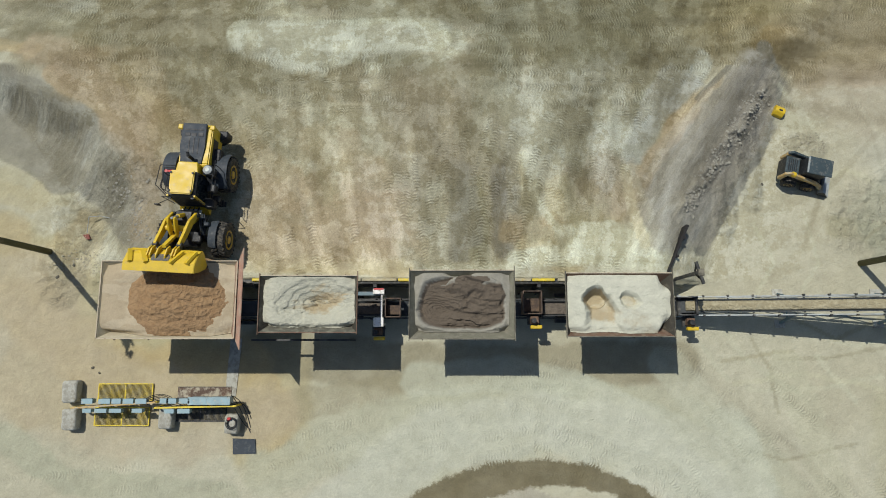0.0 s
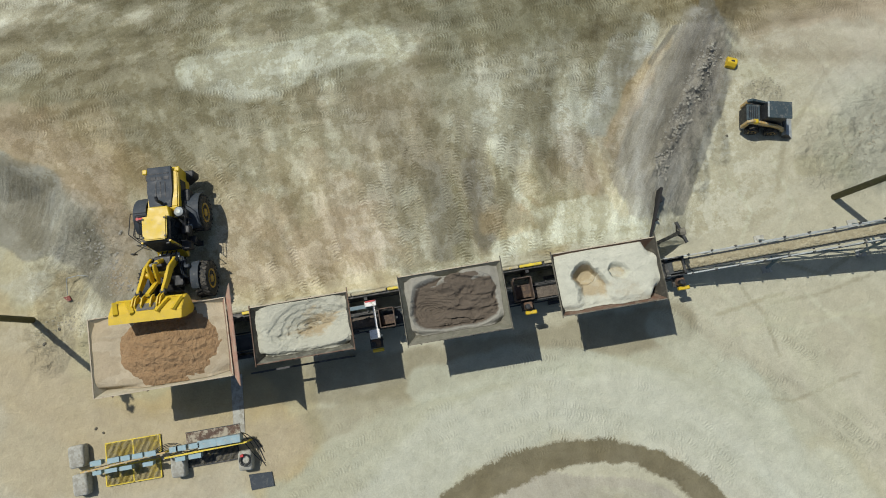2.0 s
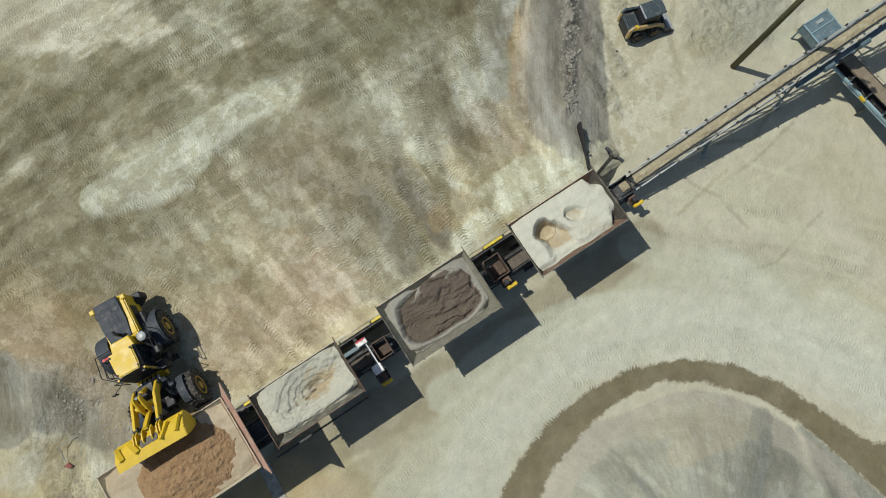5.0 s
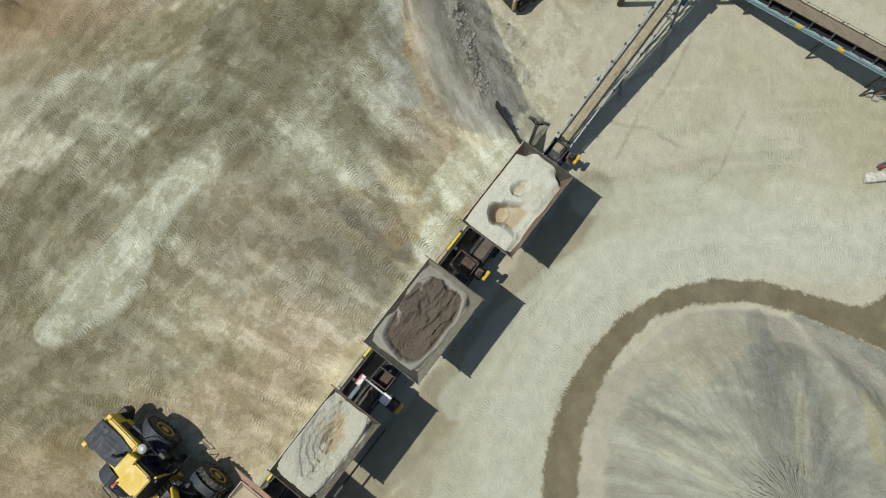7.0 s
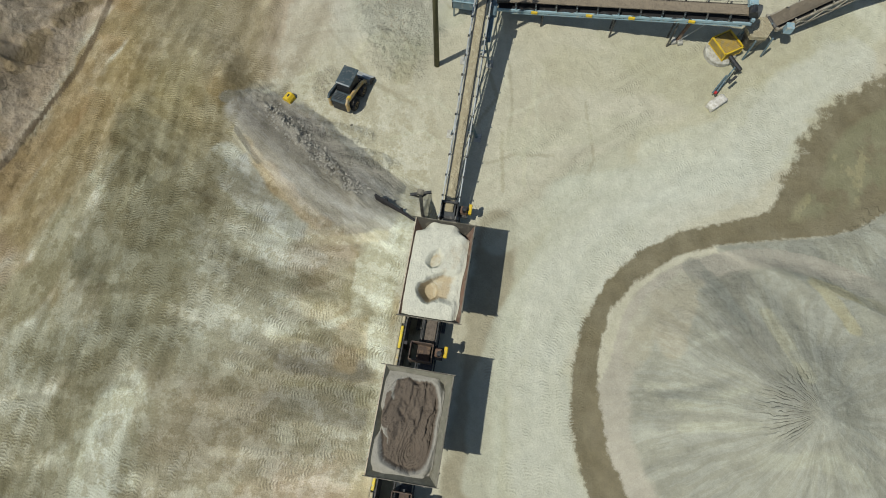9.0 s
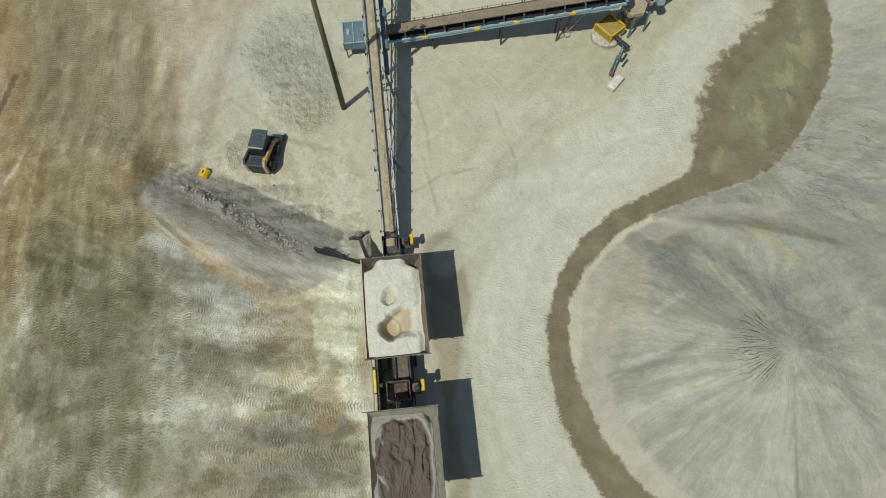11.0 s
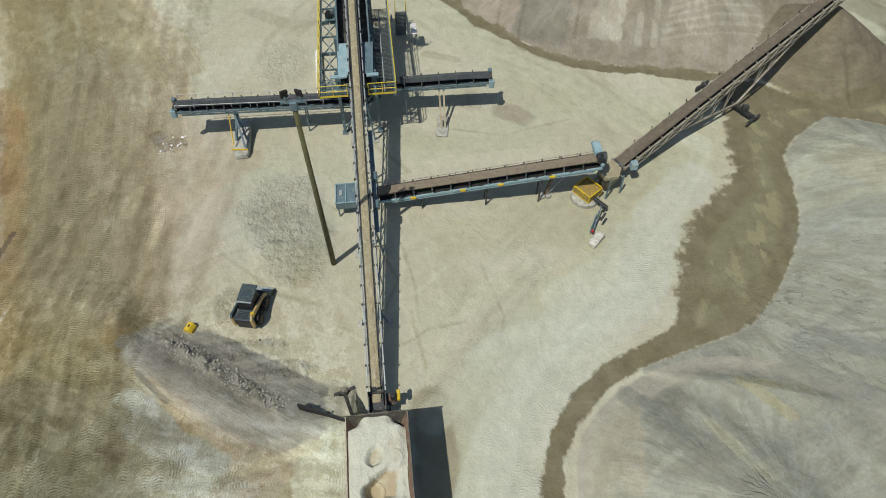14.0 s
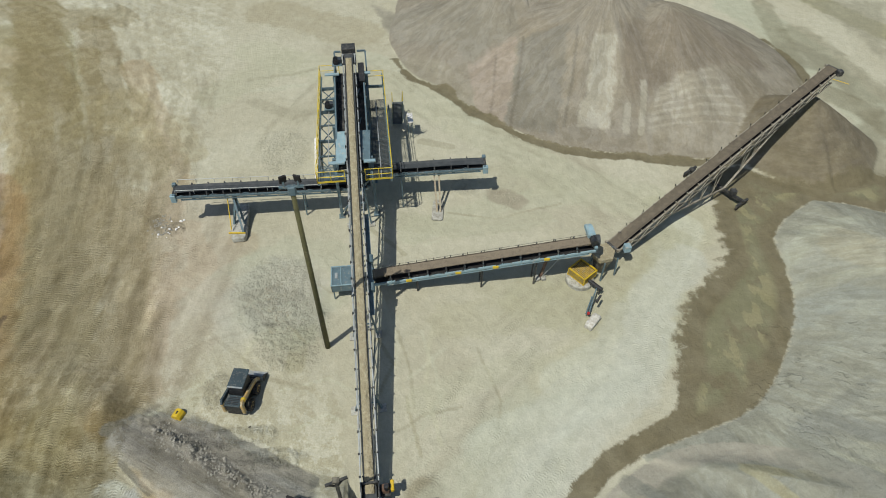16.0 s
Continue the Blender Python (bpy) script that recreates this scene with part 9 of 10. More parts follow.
# ---- stands under the cross conveyors ----
def block(name, label, x, y, sx, sy, h, turn=0.0, z=None, mat=None, seed=0):
    rnd = random.Random(seed)
    bm = new_bm()
    box(bm, (0, 0, h / 2), (sx, sy, h))
    bmesh.ops.subdivide_edges(bm, edges=list(bm.edges), cuts=7, use_grid_fill=True)
    for v in bm.verts:
        v.co += Vector((rnd.uniform(-1, 1), rnd.uniform(-1, 1), rnd.uniform(-1, 1))) * 0.018
    for v in bm.verts:
        q = Vector((v.co.x / sx, v.co.y / sy, (v.co.z - h / 2) / h)) * 2
        worn = sum(max(0.0, abs(c) - 0.8) for c in q)
        v.co -= Vector((q.x * sx, q.y * sy, q.z * h)) * max(0.0, worn - 0.2) * rnd.uniform(0.12, 0.34)
    ob = part(name, bm, mat or M_CONC, smooth_shade=True)
    ob.matrix_basis = pose(x, y, ground_z(x, y) - 0.02 if z is None else z, 0, 0, turn)
    return tagged(ob, label, "concrete block")


block("concrete_block", "long weathered concrete ballast block under a conveyor stand", 37.35, 11.8, 4.1, 1.2, 0.55, 2, seed=1)
block("concrete_block", "flat concrete footing under a conveyor stand", 37.2, -4.35, 2.4, 0.95, 0.16, -10, seed=2)
th = thing("conveyor_stand", "blue-grey braced stand carrying the product conveyor", "stand", "conveyor stands", at=(36.6, 11.8, 0))
for a, b in (((35.75, 11.35, 0.5), (38.05, 12.0, 2.9)), ((36.9, 12.2, 0.5), (38.1, 11.7, 2.9)), ((36.9, 11.4, 0.5), (38.1, 11.8, 2.9))):
    bm = new_bm()
    beam(bm, a, b, 0.16, 0.16)
    part("leg", bm, M_STEEL, th)
bm = new_bm()
beam(bm, (35.72, 11.2, 0.6), (35.85, 12.5, 0.6), 0.09, 0.09)
part("foot_bar", bm, M_YELLOW, th, "yellow foot bar")
bm = new_bm()
tube(bm, (36.1, 12.3, 0.7), (37.8, 12.35, 2.7), 0.04, 8)
part("prop", bm, M_YELLOW, th)
th = thing("conveyor_stand", "pale timber-coloured stand under the short conveyor", "stand", "conveyor stands", at=(37.6, -4.4, 0))
for dy in (-0.14, 0.14):
    bm = new_bm()
    beam(bm, (36.9, -4.4 + dy, 0.15), (38.95, -4.4 + dy * 1.4, 2.95), 0.13, 0.13)
    part("leg", bm, M_TIMBER, th)
bm = new_bm()
beam(bm, (37.3, -4.65, 0.7), (37.3, -4.15, 0.7), 0.1, 0.1)
part("rung", bm, M_TIMBER, th)
for par, x, y, z in ((cross_l, 38.15, 16.3, 3.35), (cross_r, 38.93, -8.4, 3.4)):
    bm = new_bm()
    box(bm, (x - 0.55, y, z - 0.25), (0.35, 0.42, 0.7), bevel=0.04)
    part("drive_motor", bm, M_LIGHT, par, "light blue drive housing")
    bm = new_bm()
    box(bm, (x + 0.5, y, z + 0.2), (0.3, 0.3, 0.35), bevel=0.04)
    part("gearbox", bm, M_STEEL, par)
for par, pts in ((cross_l, [(38.75, 4.9, 3.2), (38.78, 16.0, 3.6)]), (cross_l, [(37.55, 4.9, 3.15), (37.55, 16.0, 3.55)])):
    bm = new_bm()
    a, b = Vector(pts[0]), Vector(pts[1])
    tube(bm, a + Vector((0, 0, 0.35)), b + Vector((0, 0, 0.35)), 0.025, 6)
    for k in range(9):
        p = a.lerp(b, k / 8)
        tube(bm, p, p + Vector((0, 0, 0.35)), 0.025, 6)
    part("pull_cord", bm, M_GALV, par)
for x, y in ((38.5, -1.5), (38.4, 6.5)):
    par = cross_r if y < 0 else cross_l
    for s in (-0.5, 0.5):
        bm = new_bm()
        beam(bm, (x + s, y, 0), (x + s * 0.8, y, 2.7), 0.1, 0.1)
        part("leg", bm, M_STEEL, par)

# ---- tail box of the transfer conveyor ----
th = thing("tail_guard", "blue-grey sheet guard box over the conveyor tail", "guard", at=(29.5, 3.45, 0))
zc = 1.55
bm = new_bm()
box(bm, (29.55, 3.4, zc), (1.85, 1.85, 0.05))
part("top_sheet", bm, M_STEEL, th)
for c, s in (((28.65, 3.4, zc - 0.3), (0.05, 1.85, 0.6)), ((30.45, 3.4, zc - 0.3), (0.05, 1.85, 0.6)), ((29.55, 4.3, zc - 0.3), (1.85, 0.05, 0.6))):
    bm = new_bm()
    box(bm, c, s)
    part("side_sheet", bm, M_STEEL, th)
for c, s in (((28.65, 3.4, zc + 0.06), (0.07, 1.9, 0.07)), ((30.45, 3.4, zc + 0.06), (0.07, 1.9, 0.07)), ((29.55, 4.3, zc + 0.06), (1.9, 0.07, 0.07)), ((29.55, 3.6, zc + 0.06), (1.85, 0.06, 0.06))):
    bm = new_bm()
    box(bm, c, s)
    part("edge_bar", bm, M_LIGHT, th)
for x in (28.75, 30.35):
    for y in (2.6, 4.2):
        bm = new_bm()
        beam(bm, (x, y, 0), (x, y, zc), 0.09, 0.09)
        part("leg", bm, M_STEEL, th)
bm = new_bm()
box(bm, (29.6, 3.95, zc + 0.06), (0.5, 0.2, 0.05))
part("handle", bm, M_GALV, th)

# ---- supports of the transfer conveyor ----
for s, h in ((3.2, 1), (8.0, 1), (12.0, 1)):
    p = at_s(s, 0, -0.5)
    for o in (-0.5, 0.5):
        bm = new_bm()
        beam(bm, (p.x + o * 0.7, p.y, 0), (p.x + o * 0.7, p.y, p.z), 0.1, 0.1)
        part("leg", bm, M_DARK, lateral)
for s in (2.6, 6.2, 8.9, 12.6):
    bm = new_bm()
    box(bm, at_s(s, 0.72, -0.45), (0.12, 0.42, 0.22), bevel=0.03)
    part("pull_switch", bm, M_YELLOW, lateral, "yellow safety switch box")
bm = new_bm()
for k in range(13):
    p = at_s(0.8 + 1.25 * k, -0.52, 0.0)
    tube(bm, p, p + Vector((0, 0, 0.2)), 0.025, 6)
tube(bm, at_s(0.8, -0.52, 0.14), at_s(15.8, -0.52, 0.14), 0.012, 5)
part("pull_cord", bm, M_DARK, lateral)
th = thing("steel_post", "rusty steel prop beside the transfer conveyor", "post", at=(29.3, -11.3, 0))
bm = new_bm()
beam(bm, (29.0, -11.2, 0.1), (29.35, -11.75, 2.9), 0.18, 0.18)
part("upright", bm, M_RUST, th)
bm = new_bm()
beam(bm, (28.9, -11.3, 0.3), (29.0, -13.0, 3.2), 0.04, 0.04)
part("stay", bm, M_GALV, th)
block("concrete_block", "small broken concrete footing block", 28.95, -10.95, 0.5, 0.35, 0.3, 20, seed=3)
block("concrete_block", "small broken concrete footing block", 28.95, -11.4, 0.5, 0.35, 0.3, 12, seed=4)

# ---- transfer point to the stacker ----
th = thing("transfer_hopper", "pale dusty receiving hopper at the foot of the stacker", "hopper", at=(29.4, -15.9, 0))
bm = new_bm()
prism(bm, [(28.5, -15.4), (29.3, -15.0), (30.1, -15.6), (30.2, -16.4), (29.4, -16.8), (28.6, -16.4)], "z", 1.75, 2.05)
part("pan", bm, M_SAND_TAN, th, "dust-filled pan")
bm = new_bm()
lathe(bm, [(0.5, 0.3), (0.8, 1.7), (0.82, 1.74)], 18, (29.35, -15.95, 0), "z")
part("cone", bm, M_BIN, th)
for k in range(5):
    a = radians(72 * k + 20)
    bm = new_bm()
    beam(bm, (29.3 + 1.1 * math.cos(a), -16 + 1.1 * math.sin(a), 0), (29.3 + 1.0 * math.cos(a), -16 + 1.0 * math.sin(a), 1.9), 0.1, 0.1)
    part("leg", bm, M_STEEL, th)
bm = new_bm()
tube(bm, (28.85, -14.5, 4.0), (28.8, -15.0, 4.0), 0.42, 16)
part("head_drum", bm, M_BELT, lateral)
bm = new_bm()
prism(bm, [(28.9, 4.0), (30.1, 4.1), (30.2, 4.35), (29.9, 4.5), (28.9, 4.45)], "y", -14.75, -14.2)
bmesh.ops.bevel(bm, geom=list(bm.edges), offset=0.06, segments=2, affect="EDGES")
part("drive_guard", bm, M_LIGHT, lateral, "light blue drive guard")
bm = new_bm()
tube(bm, (28.2, -14.45, 4.35), (28.75, -14.45, 4.35), 0.26, 14)
part("drive_motor", bm, M_BLACK, lateral)

th = thing("generator_box", "yellow-framed mesh cage on a round pale base", "cage", at=(28.6, -14.25, 0))
tn = radians(35)
ct = Vector((28.63, -14.28, 0))


def turned(x, y, z):
    return ct + Vector((x * math.cos(tn) - y * math.sin(tn), x * math.sin(tn) + y * math.cos(tn), z))


bm = new_bm()
lathe(bm, [(1.05, 0.0), (1.05, 0.35), (0.95, 0.42)], 24, (28.45, -14.12, 0), "z")
part("base", bm, M_CONC, th)
R35 = Euler((0, 0, tn)).to_matrix()
for sx, sy, lx, ly in ((0, 0.7, 1.5, 0.06), (0, -0.7, 1.5, 0.06), (0.75, 0, 0.06, 1.45), (-0.75, 0, 0.06, 1.45)):
    for z in (0.5, 1.1):
        bm = new_bm()
        box(bm, turned(sx, sy, z), (max(lx, 0.08), max(ly, 0.08), 0.08), R35)
        part("frame_bar", bm, M_YELLOW, th)
    bm = new_bm()
    box(bm, turned(sx, sy, 0.8), (lx * 0.98, ly * 0.98, 0.52), R35)
    part("side_mesh", bm, M_MESH, th)
bm = new_bm()
for k in range(12):
    box(bm, turned(-0.68 + 0.124 * k, 0, 0.96), (0.025, 1.36, 0.02), R35)
part("top_grille", bm, M_TAN, th)
bm = new_bm()
box(bm, turned(0, 0, 0.68), (1.4, 1.3, 0.5), R35)
part("inner_box", bm, M_MESH, th)
for sx in (-0.75, 0.75):
    for sy in (-0.7, 0.7):
        bm = new_bm()
        p = turned(sx, sy, 0.4)
        beam(bm, p, p + Vector((0, 0, 0.74)), 0.08, 0.08)
        part("corner_post", bm, M_YELLOW, th)
th = thing("drive_tube", "black roller tube lying beside the cage", "roller", at=(27.0, -15.2, 0))
bm = new_bm()
tube(bm, (27.83, -14.6, 0.7), (26.86, -15.3, 0.7), 0.15, 14)
part("roller", bm, M_BLACK, th)
for p in ((27.65, -14.72), (27.0, -15.2)):
    bm = new_bm()
    beam(bm, (*p, 0), (*p, 0.6), 0.08, 0.08)
    part("bracket", bm, M_DARK, th)
block("concrete_block", "white painted concrete anchor block", 24.45, -13.98, 1.35, 0.62, 0.5, -46, seed=5, mat=M_PALE)
th = thing("anchor_frame", "grey steel anchor frame tied to a block", "frame", at=(25.6, -14.2, 0))
for a, b in (((26.9, -14.85, 0.9), (24.9, -13.75, 0.5)), ((26.7, -14.6, 0.2), (25.0, -13.6, 0.5)), ((25.9, -14.3, 0), (26.0, -14.35, 1.5))):
    bm = new_bm()
    beam(bm, a, b, 0.09, 0.09)
    part("bar", bm, M_STEEL, th)
bm = new_bm()
box(bm, (25.7, -14.6, 1.2), (0.7, 0.16, 0.16), Euler((0, 0, radians(-40))).to_matrix())
part("arm", bm, M_DARK, th)
bm = new_bm()
box(bm, (24.95, -13.75, 0.62), (0.16, 0.16, 0.2), bevel=0.02)
part("red_marker", bm, M_RED, th)

# ---- radial stacker undercarriage ----
dk = (Vector(STACK_B) - Vector(STACK_A)).normalized()
sk = dk.cross(Vector((0, 0, 1))).normalized()
for u in (0.18,):
    p = Vector((29.6, -17.8, 2.0))
    bm = new_bm()
    box(bm, p, (0.5, 0.5, 0.6), bevel=0.04)
    part("control_box", bm, M_LIGHT if u < 0.2 else M_GALV, stacker, "light blue control box" if u < 0.2 else "")
hub = at_k(size_k * 0.50, 0, -1.0)
for s in (-1, 1):
    foot = hub + sk * (2.65 * s)
    foot.z = 0.45
    knee = hub + sk * (0.75 * s)
    knee.z = 0.75
    bm = new_bm()
    beam(bm, knee, at_k(size_k * 0.74, 0.55 * s, -0.95), 0.16, 0.16)
    part("strut", bm, M_TRUSS, stacker)
    bm = new_bm()
    beam(bm, knee, at_k(size_k * 0.19, 0.55 * s, -0.75), 0.14, 0.14)
    part("strut", bm, M_TRUSS, stacker)
    # webs between the struts and the belt frame
    for tip, ups in ((at_k(size_k * 0.19, 0.55 * s, -0.75), (0.25, 0.31, 0.37, 0.43)), (at_k(size_k * 0.74, 0.55 * s, -0.95), (0.56, 0.61, 0.66, 0.70))):
        end = 0.19 if ups[0] < 0.5 else 0.74
        for u in ups:
            low = tip.lerp(knee, (u - end) / (0.5 - end))
            for v in (u, u + 0.03):
                bm = new_bm()
                beam(bm, low, at_k(size_k * v, 0.57 * s, -0.9), 0.06, 0.06)
                part("web", bm, M_TRUSS, stacker)
    bm = new_bm()
    beam(bm, at_k(0.6, 0.62 * s, -0.98), at_k(size_k - 0.6, 0.62 * s, -0.98), 0.12, 0.12)
    part("lower_chord", bm, M_TRUSS, stacker)
    for k in range(30):
        u, v = 0.7 + (size_k - 1.4) * k / 30, 0.7 + (size_k - 1.4) * (k + 1) / 30
        bm = new_bm()
        beam(bm, at_k(u, 0.64 * s, -0.35 if k % 2 else -0.95), at_k(v, 0.64 * s, -0.95 if k % 2 else -0.35), 0.07, 0.07)
        part("lattice", bm, M_TRUSS, stacker)
    for o in (-0.55, 0.55):
        c = foot + Vector((dk.x, dk.y, 0)).normalized() * o
        c.z = 0.28
        bm = new_bm()
        tube(bm, c - sk * 0.07, c + sk * 0.07, 0.28, 20)
        part("wheel", bm, M_TYRE, stacker, "dusty black tyre")
    bm = new_bm()
    d2 = Vector((dk.x, dk.y, 0)).normalized()
    beam(bm, foot - d2 * 0.8, foot + d2 * 0.8, 0.2, 0.2)
    part("bogie", bm, M_DARK, stacker)
bm = new_bm()
a, b = hub - sk * 2.75, hub + sk * 2.75
a.z = b.z = 0.62
beam(bm, a, b, 0.24, 0.24)
part("axle_beam", bm, M_DARK, stacker)
bm = new_bm()
p = hub + sk * 1.6
p.z = 0.95
box(bm, p, (0.5, 0.5, 0.5), bevel=0.05)
part("travel_drive", bm, M_DARK, stacker)
for s in (-1, 1):
    bm = new_bm()
    beam(bm, at_k(size_k * 0.36, 0.5 * s, -1.0), at_k(size_k * 0.75, 0.5 * s, -1.45), 0.1, 0.1)
    part("tension_bar", bm, M_TRUSS, stacker)
    bm = new_bm()
    beam(bm, at_k(size_k * 0.75, 0.5 * s, -1.45), at_k(size_k * 0.80, 0.5 * s, -0.95), 0.08, 0.08)
    part("tension_bar", bm, M_TRUSS, stacker)
bm = new_bm()
box(bm, at_k(size_k - 0.2, 0.75, -0.1), (0.5, 0.5, 0.5), bevel=0.05)
part("head_motor", bm, M_DARK, stacker)
bm = new_bm()
tube(bm, at_k(size_k - 1.0, 0.7, -0.3), at_k(size_k - 0.6, 2.0, -0.4), 0.03, 6)
part("warning_whip", bm, M_YELLOW, stacker, "yellow warning bar")
for k in range(14):
    s = size_k * (0.08 + 0.88 * k / 13)
    bm = new_bm()
    beam(bm, at_k(s, -0.6, -0.05), at_k(s, -0.6, 0.2), 0.05, 0.05)
    part("cord_post", bm, M_BLACK, stacker)

# ---- control stand by the bins ----
BL = ((-20.86, -2.6, 0.85, 1.2, 1), (-20.75, -4.12, 0.8, 1.15, 2), (-15.4, -4.05, 0.75, 1.15, 6), (-11.72, -4.35, 0.75, 1.05, 9))
for x, y, sx, sy, sd in BL:
    block("concrete_block", "rough grey concrete ballast block beside the control stand", x, y, sx, sy, 0.7, random.uniform(-3, 3), seed=sd + 20)
th = thing("control_stand", "yellow-railed stand carrying rows of light blue cabinets", "control stand", at=(-15.9, -3.3, 0))
zt = 1.25
for x0, x1, y0, y1 in ((-20.3, -15.7, -3.42, -3.12), (-15.75, -11.35, -3.42, -3.32)):
    for z in (0.65, zt):
        bm = new_bm()
        beam(bm, (x0, y0, z), (x1, y1, z), 0.085, 0.10)
        part("beam", bm, M_DARK if z < zt else (M_RAIL if x0 > -16 else M_TAN), th)
    for k in range(4):
        u = k / 3
        bm = new_bm()
        beam(bm, (x0 + (x1 - x0) * u, y0 + (y1 - y0) * u, 0), (x0 + (x1 - x0) * u, y0 + (y1 - y0) * u, zt), 0.09, 0.09)
        part("post", bm, M_RAIL, th)


def cabinet(x, y, w, d, h, top):
    c = thing("control_cabinet", "light blue sheet-steel control cabinet on the stand", "cabinet", "control cabinets", at=(x, y, top - h))
    bm = new_bm()
    box(bm, (0, 0, h / 2), (w, d, h), bevel=0.02)
    part("body", bm, M_LIGHT, c, local=True)
    bm = new_bm()
    box(bm, (0, 0, h + 0.012), (w + 0.05, d + 0.05, 0.024))
    part("lid", bm, M_LIGHT, c, local=True)
    s = 1 if y > -3.3 else -1
    bm = new_bm()
    box(bm, (0, s * (d / 2 + 0.01), h / 2), (w * 0.85, 0.02, h * 0.85))
    part("door", bm, M_LIGHT, c, local=True)
    bm = new_bm()
    tube(bm, (w * 0.3, s * (d / 2 + 0.02), h * 0.5), (w * 0.3, s * (d / 2 + 0.05), h * 0.5), 0.025, 8)
    part("latch", bm, M_DARK, c, local=True)


for x, w in ((-19.45, 0.62), (-18.5, 0.66), (-17.85, 0.5), (-17.2, 0.58), (-16.5, 0.62)):
    cabinet(x, -3.06, w * 0.9, 0.22, 0.42, 1.3)
for x, w in ((-19.5, 0.5), (-18.75, 0.72), (-17.95, 0.72), (-16.75, 0.6)):
    cabinet(x, -3.58, w * 0.85, 0.17, 0.4, 1.15)
for x, w, h in ((-15.15, 0.42, 0.5), (-14.75, 0.5, 0.55), (-14.05, 0.55, 0.55), (-13.35, 1.0, 0.85), (-12.2, 1.3, 0.85)):
    cabinet(x, -3.03, w * 0.95, 0.22 if w < 0.9 else 0.36, h * 0.75, 1.5)
for x, w in ((-15.0, 0.55), (-14.2, 0.7)):
    cabinet(x, -3.6, w * 0.9, 0.2, 0.4, 1.15)


def mat_panel(name, label, x0, x1, y0, y1, z, mat, bars=True):
    th = thing(name, label, "grating panel", at=((x0 + x1) / 2, (y0 + y1) / 2, ground_z((x0 + x1) / 2, (y0 + y1) / 2)))
    for c, s in ((((x0 + x1) / 2, y0, z), (x1 - x0, 0.055, 0.06)), (((x0 + x1) / 2, y1, z), (x1 - x0, 0.055, 0.06)), ((x0, (y0 + y1) / 2, z), (0.055, y1 - y0, 0.06)), ((x1, (y0 + y1) / 2, z), (0.055, y1 - y0, 0.06)), (((x0 + x1) / 2, (y0 + y1) / 2, z), (0.055, y1 - y0, 0.06))):
        bm = new_bm()
        box(bm, c, s)
        part("frame_bar", bm, mat, th)
    n = int((x1 - x0) / 0.065)
    for k in range(1, n):
        bm = new_bm()
        box(bm, (x0 + (x1 - x0) * k / n, (y0 + y1) / 2, z + 0.005), (0.024, y1 - y0, 0.03))
        part("slat", bm, M_MAT if mat is M_RAIL else mat, th)
    bm = new_bm()
    box(bm, ((x0 + x1) / 2, (y0 + y1) / 2, z - 0.035), (x1 - x0 - 0.05, y1 - y0 - 0.05, 0.02))
    part("backing", bm, M_SAND_TAN, th, "sand-covered backing")


mat_panel("walkway_panel", "yellow slatted walkway panel lying on the sand", -19.5, -16.45, -3.15, -2.2, 0.09, M_RAIL)
mat_panel("walkway_panel", "yellow slatted walkway panel in the stand's shade", -19.6, -16.55, -4.5, -3.5, 0.09, M_RAIL)
sheet = thing("steel_sheet", "rust-stained steel sheet strewn with sand", "steel sheet", at=(-13.5, -2.68, ground_z(-13.5, -2.68)))
bm = new_bm()
box(bm, (0, 0, 0.06), (3.05, 0.62, 0.03), bevel=0.01)
part("sheet", bm, M_SHEET, sheet, local=True)
for y in (-0.3, 0.3):
    bm = new_bm()
    box(bm, (0, y, 0.04), (3.06, 0.04, 0.08))
    part("edge", bm, M_DARK, sheet, local=True)
strip = thing("plastic_strip", "pale worn plastic strip lying on the sand", "plastic strip", at=(-11.9, -1.35, ground_z(-11.9, -1.35)))
bm = new_bm()
prism(bm, [(-0.28, 1.7), (0.38, 1.7), (0.16, -1.55), (-0.46, -1.5)], "z", 0.03, 0.05)
part("strip", bm, M_CONC, strip, local=True)
mat_panel("walkway_panel", "dark steel slatted walkway panel under the cabinets", -15.1, -12.2, -4.25, -3.45, 0.09, M_DARK)
th = thing("steel_plate", "bent dark steel plate lying on the sand", "steel plate", at=(-11.1, -5.62, ground_z(-11.1, -5.62)))
bm = new_bm()
prism(bm, [(-0.68, 0.42), (0.60, 0.38), (0.66, -0.40), (-0.62, -0.44)], "z", 0.02, 0.05)
bmesh.ops.subdivide_edges(bm, edges=list(bm.edges), cuts=2, use_grid_fill=True)
for v in bm.verts:
    v.co.z += 0.06 * max(0, v.co.x) ** 2 + 0.03 * abs(v.co.y)
part("plate", bm, M_GREY, th, local=True)
# cables
for k in range(5):
    pts = []
    for i in range(8):
        u = i / 7
        pts.append((-16.3 + 1.5 * u, -2.95 - 0.08 * k + 0.25 * math.sin(u * 3.1), 1.2 + 0.15 * math.sin(u * 6 + k) - 0.03 * k))
    tagged(wire("cable", pts, 0.022, M_BLACK), "black power cable slung between cabinets", "cable", "cables")
for k in range(4):
    pts = []
    for i in range(9):
        u = i / 8
        pts.append((-11.6 + 0.8 * u, -3.2 + 0.5 * math.sin(u * 2.6 + k) - 1.2 * u, max(0.04, 1.2 * (1 - u) ** 2)))
    tagged(wire("cable", pts, 0.022, M_BLACK), "black power cable trailing to the ground", "cable", "cables")
th = thing("cable_reel", "dark tangled cable coil on a concrete block", "cable coil", at=(-11.65, -4.3, 0.68))
bm = new_bm()
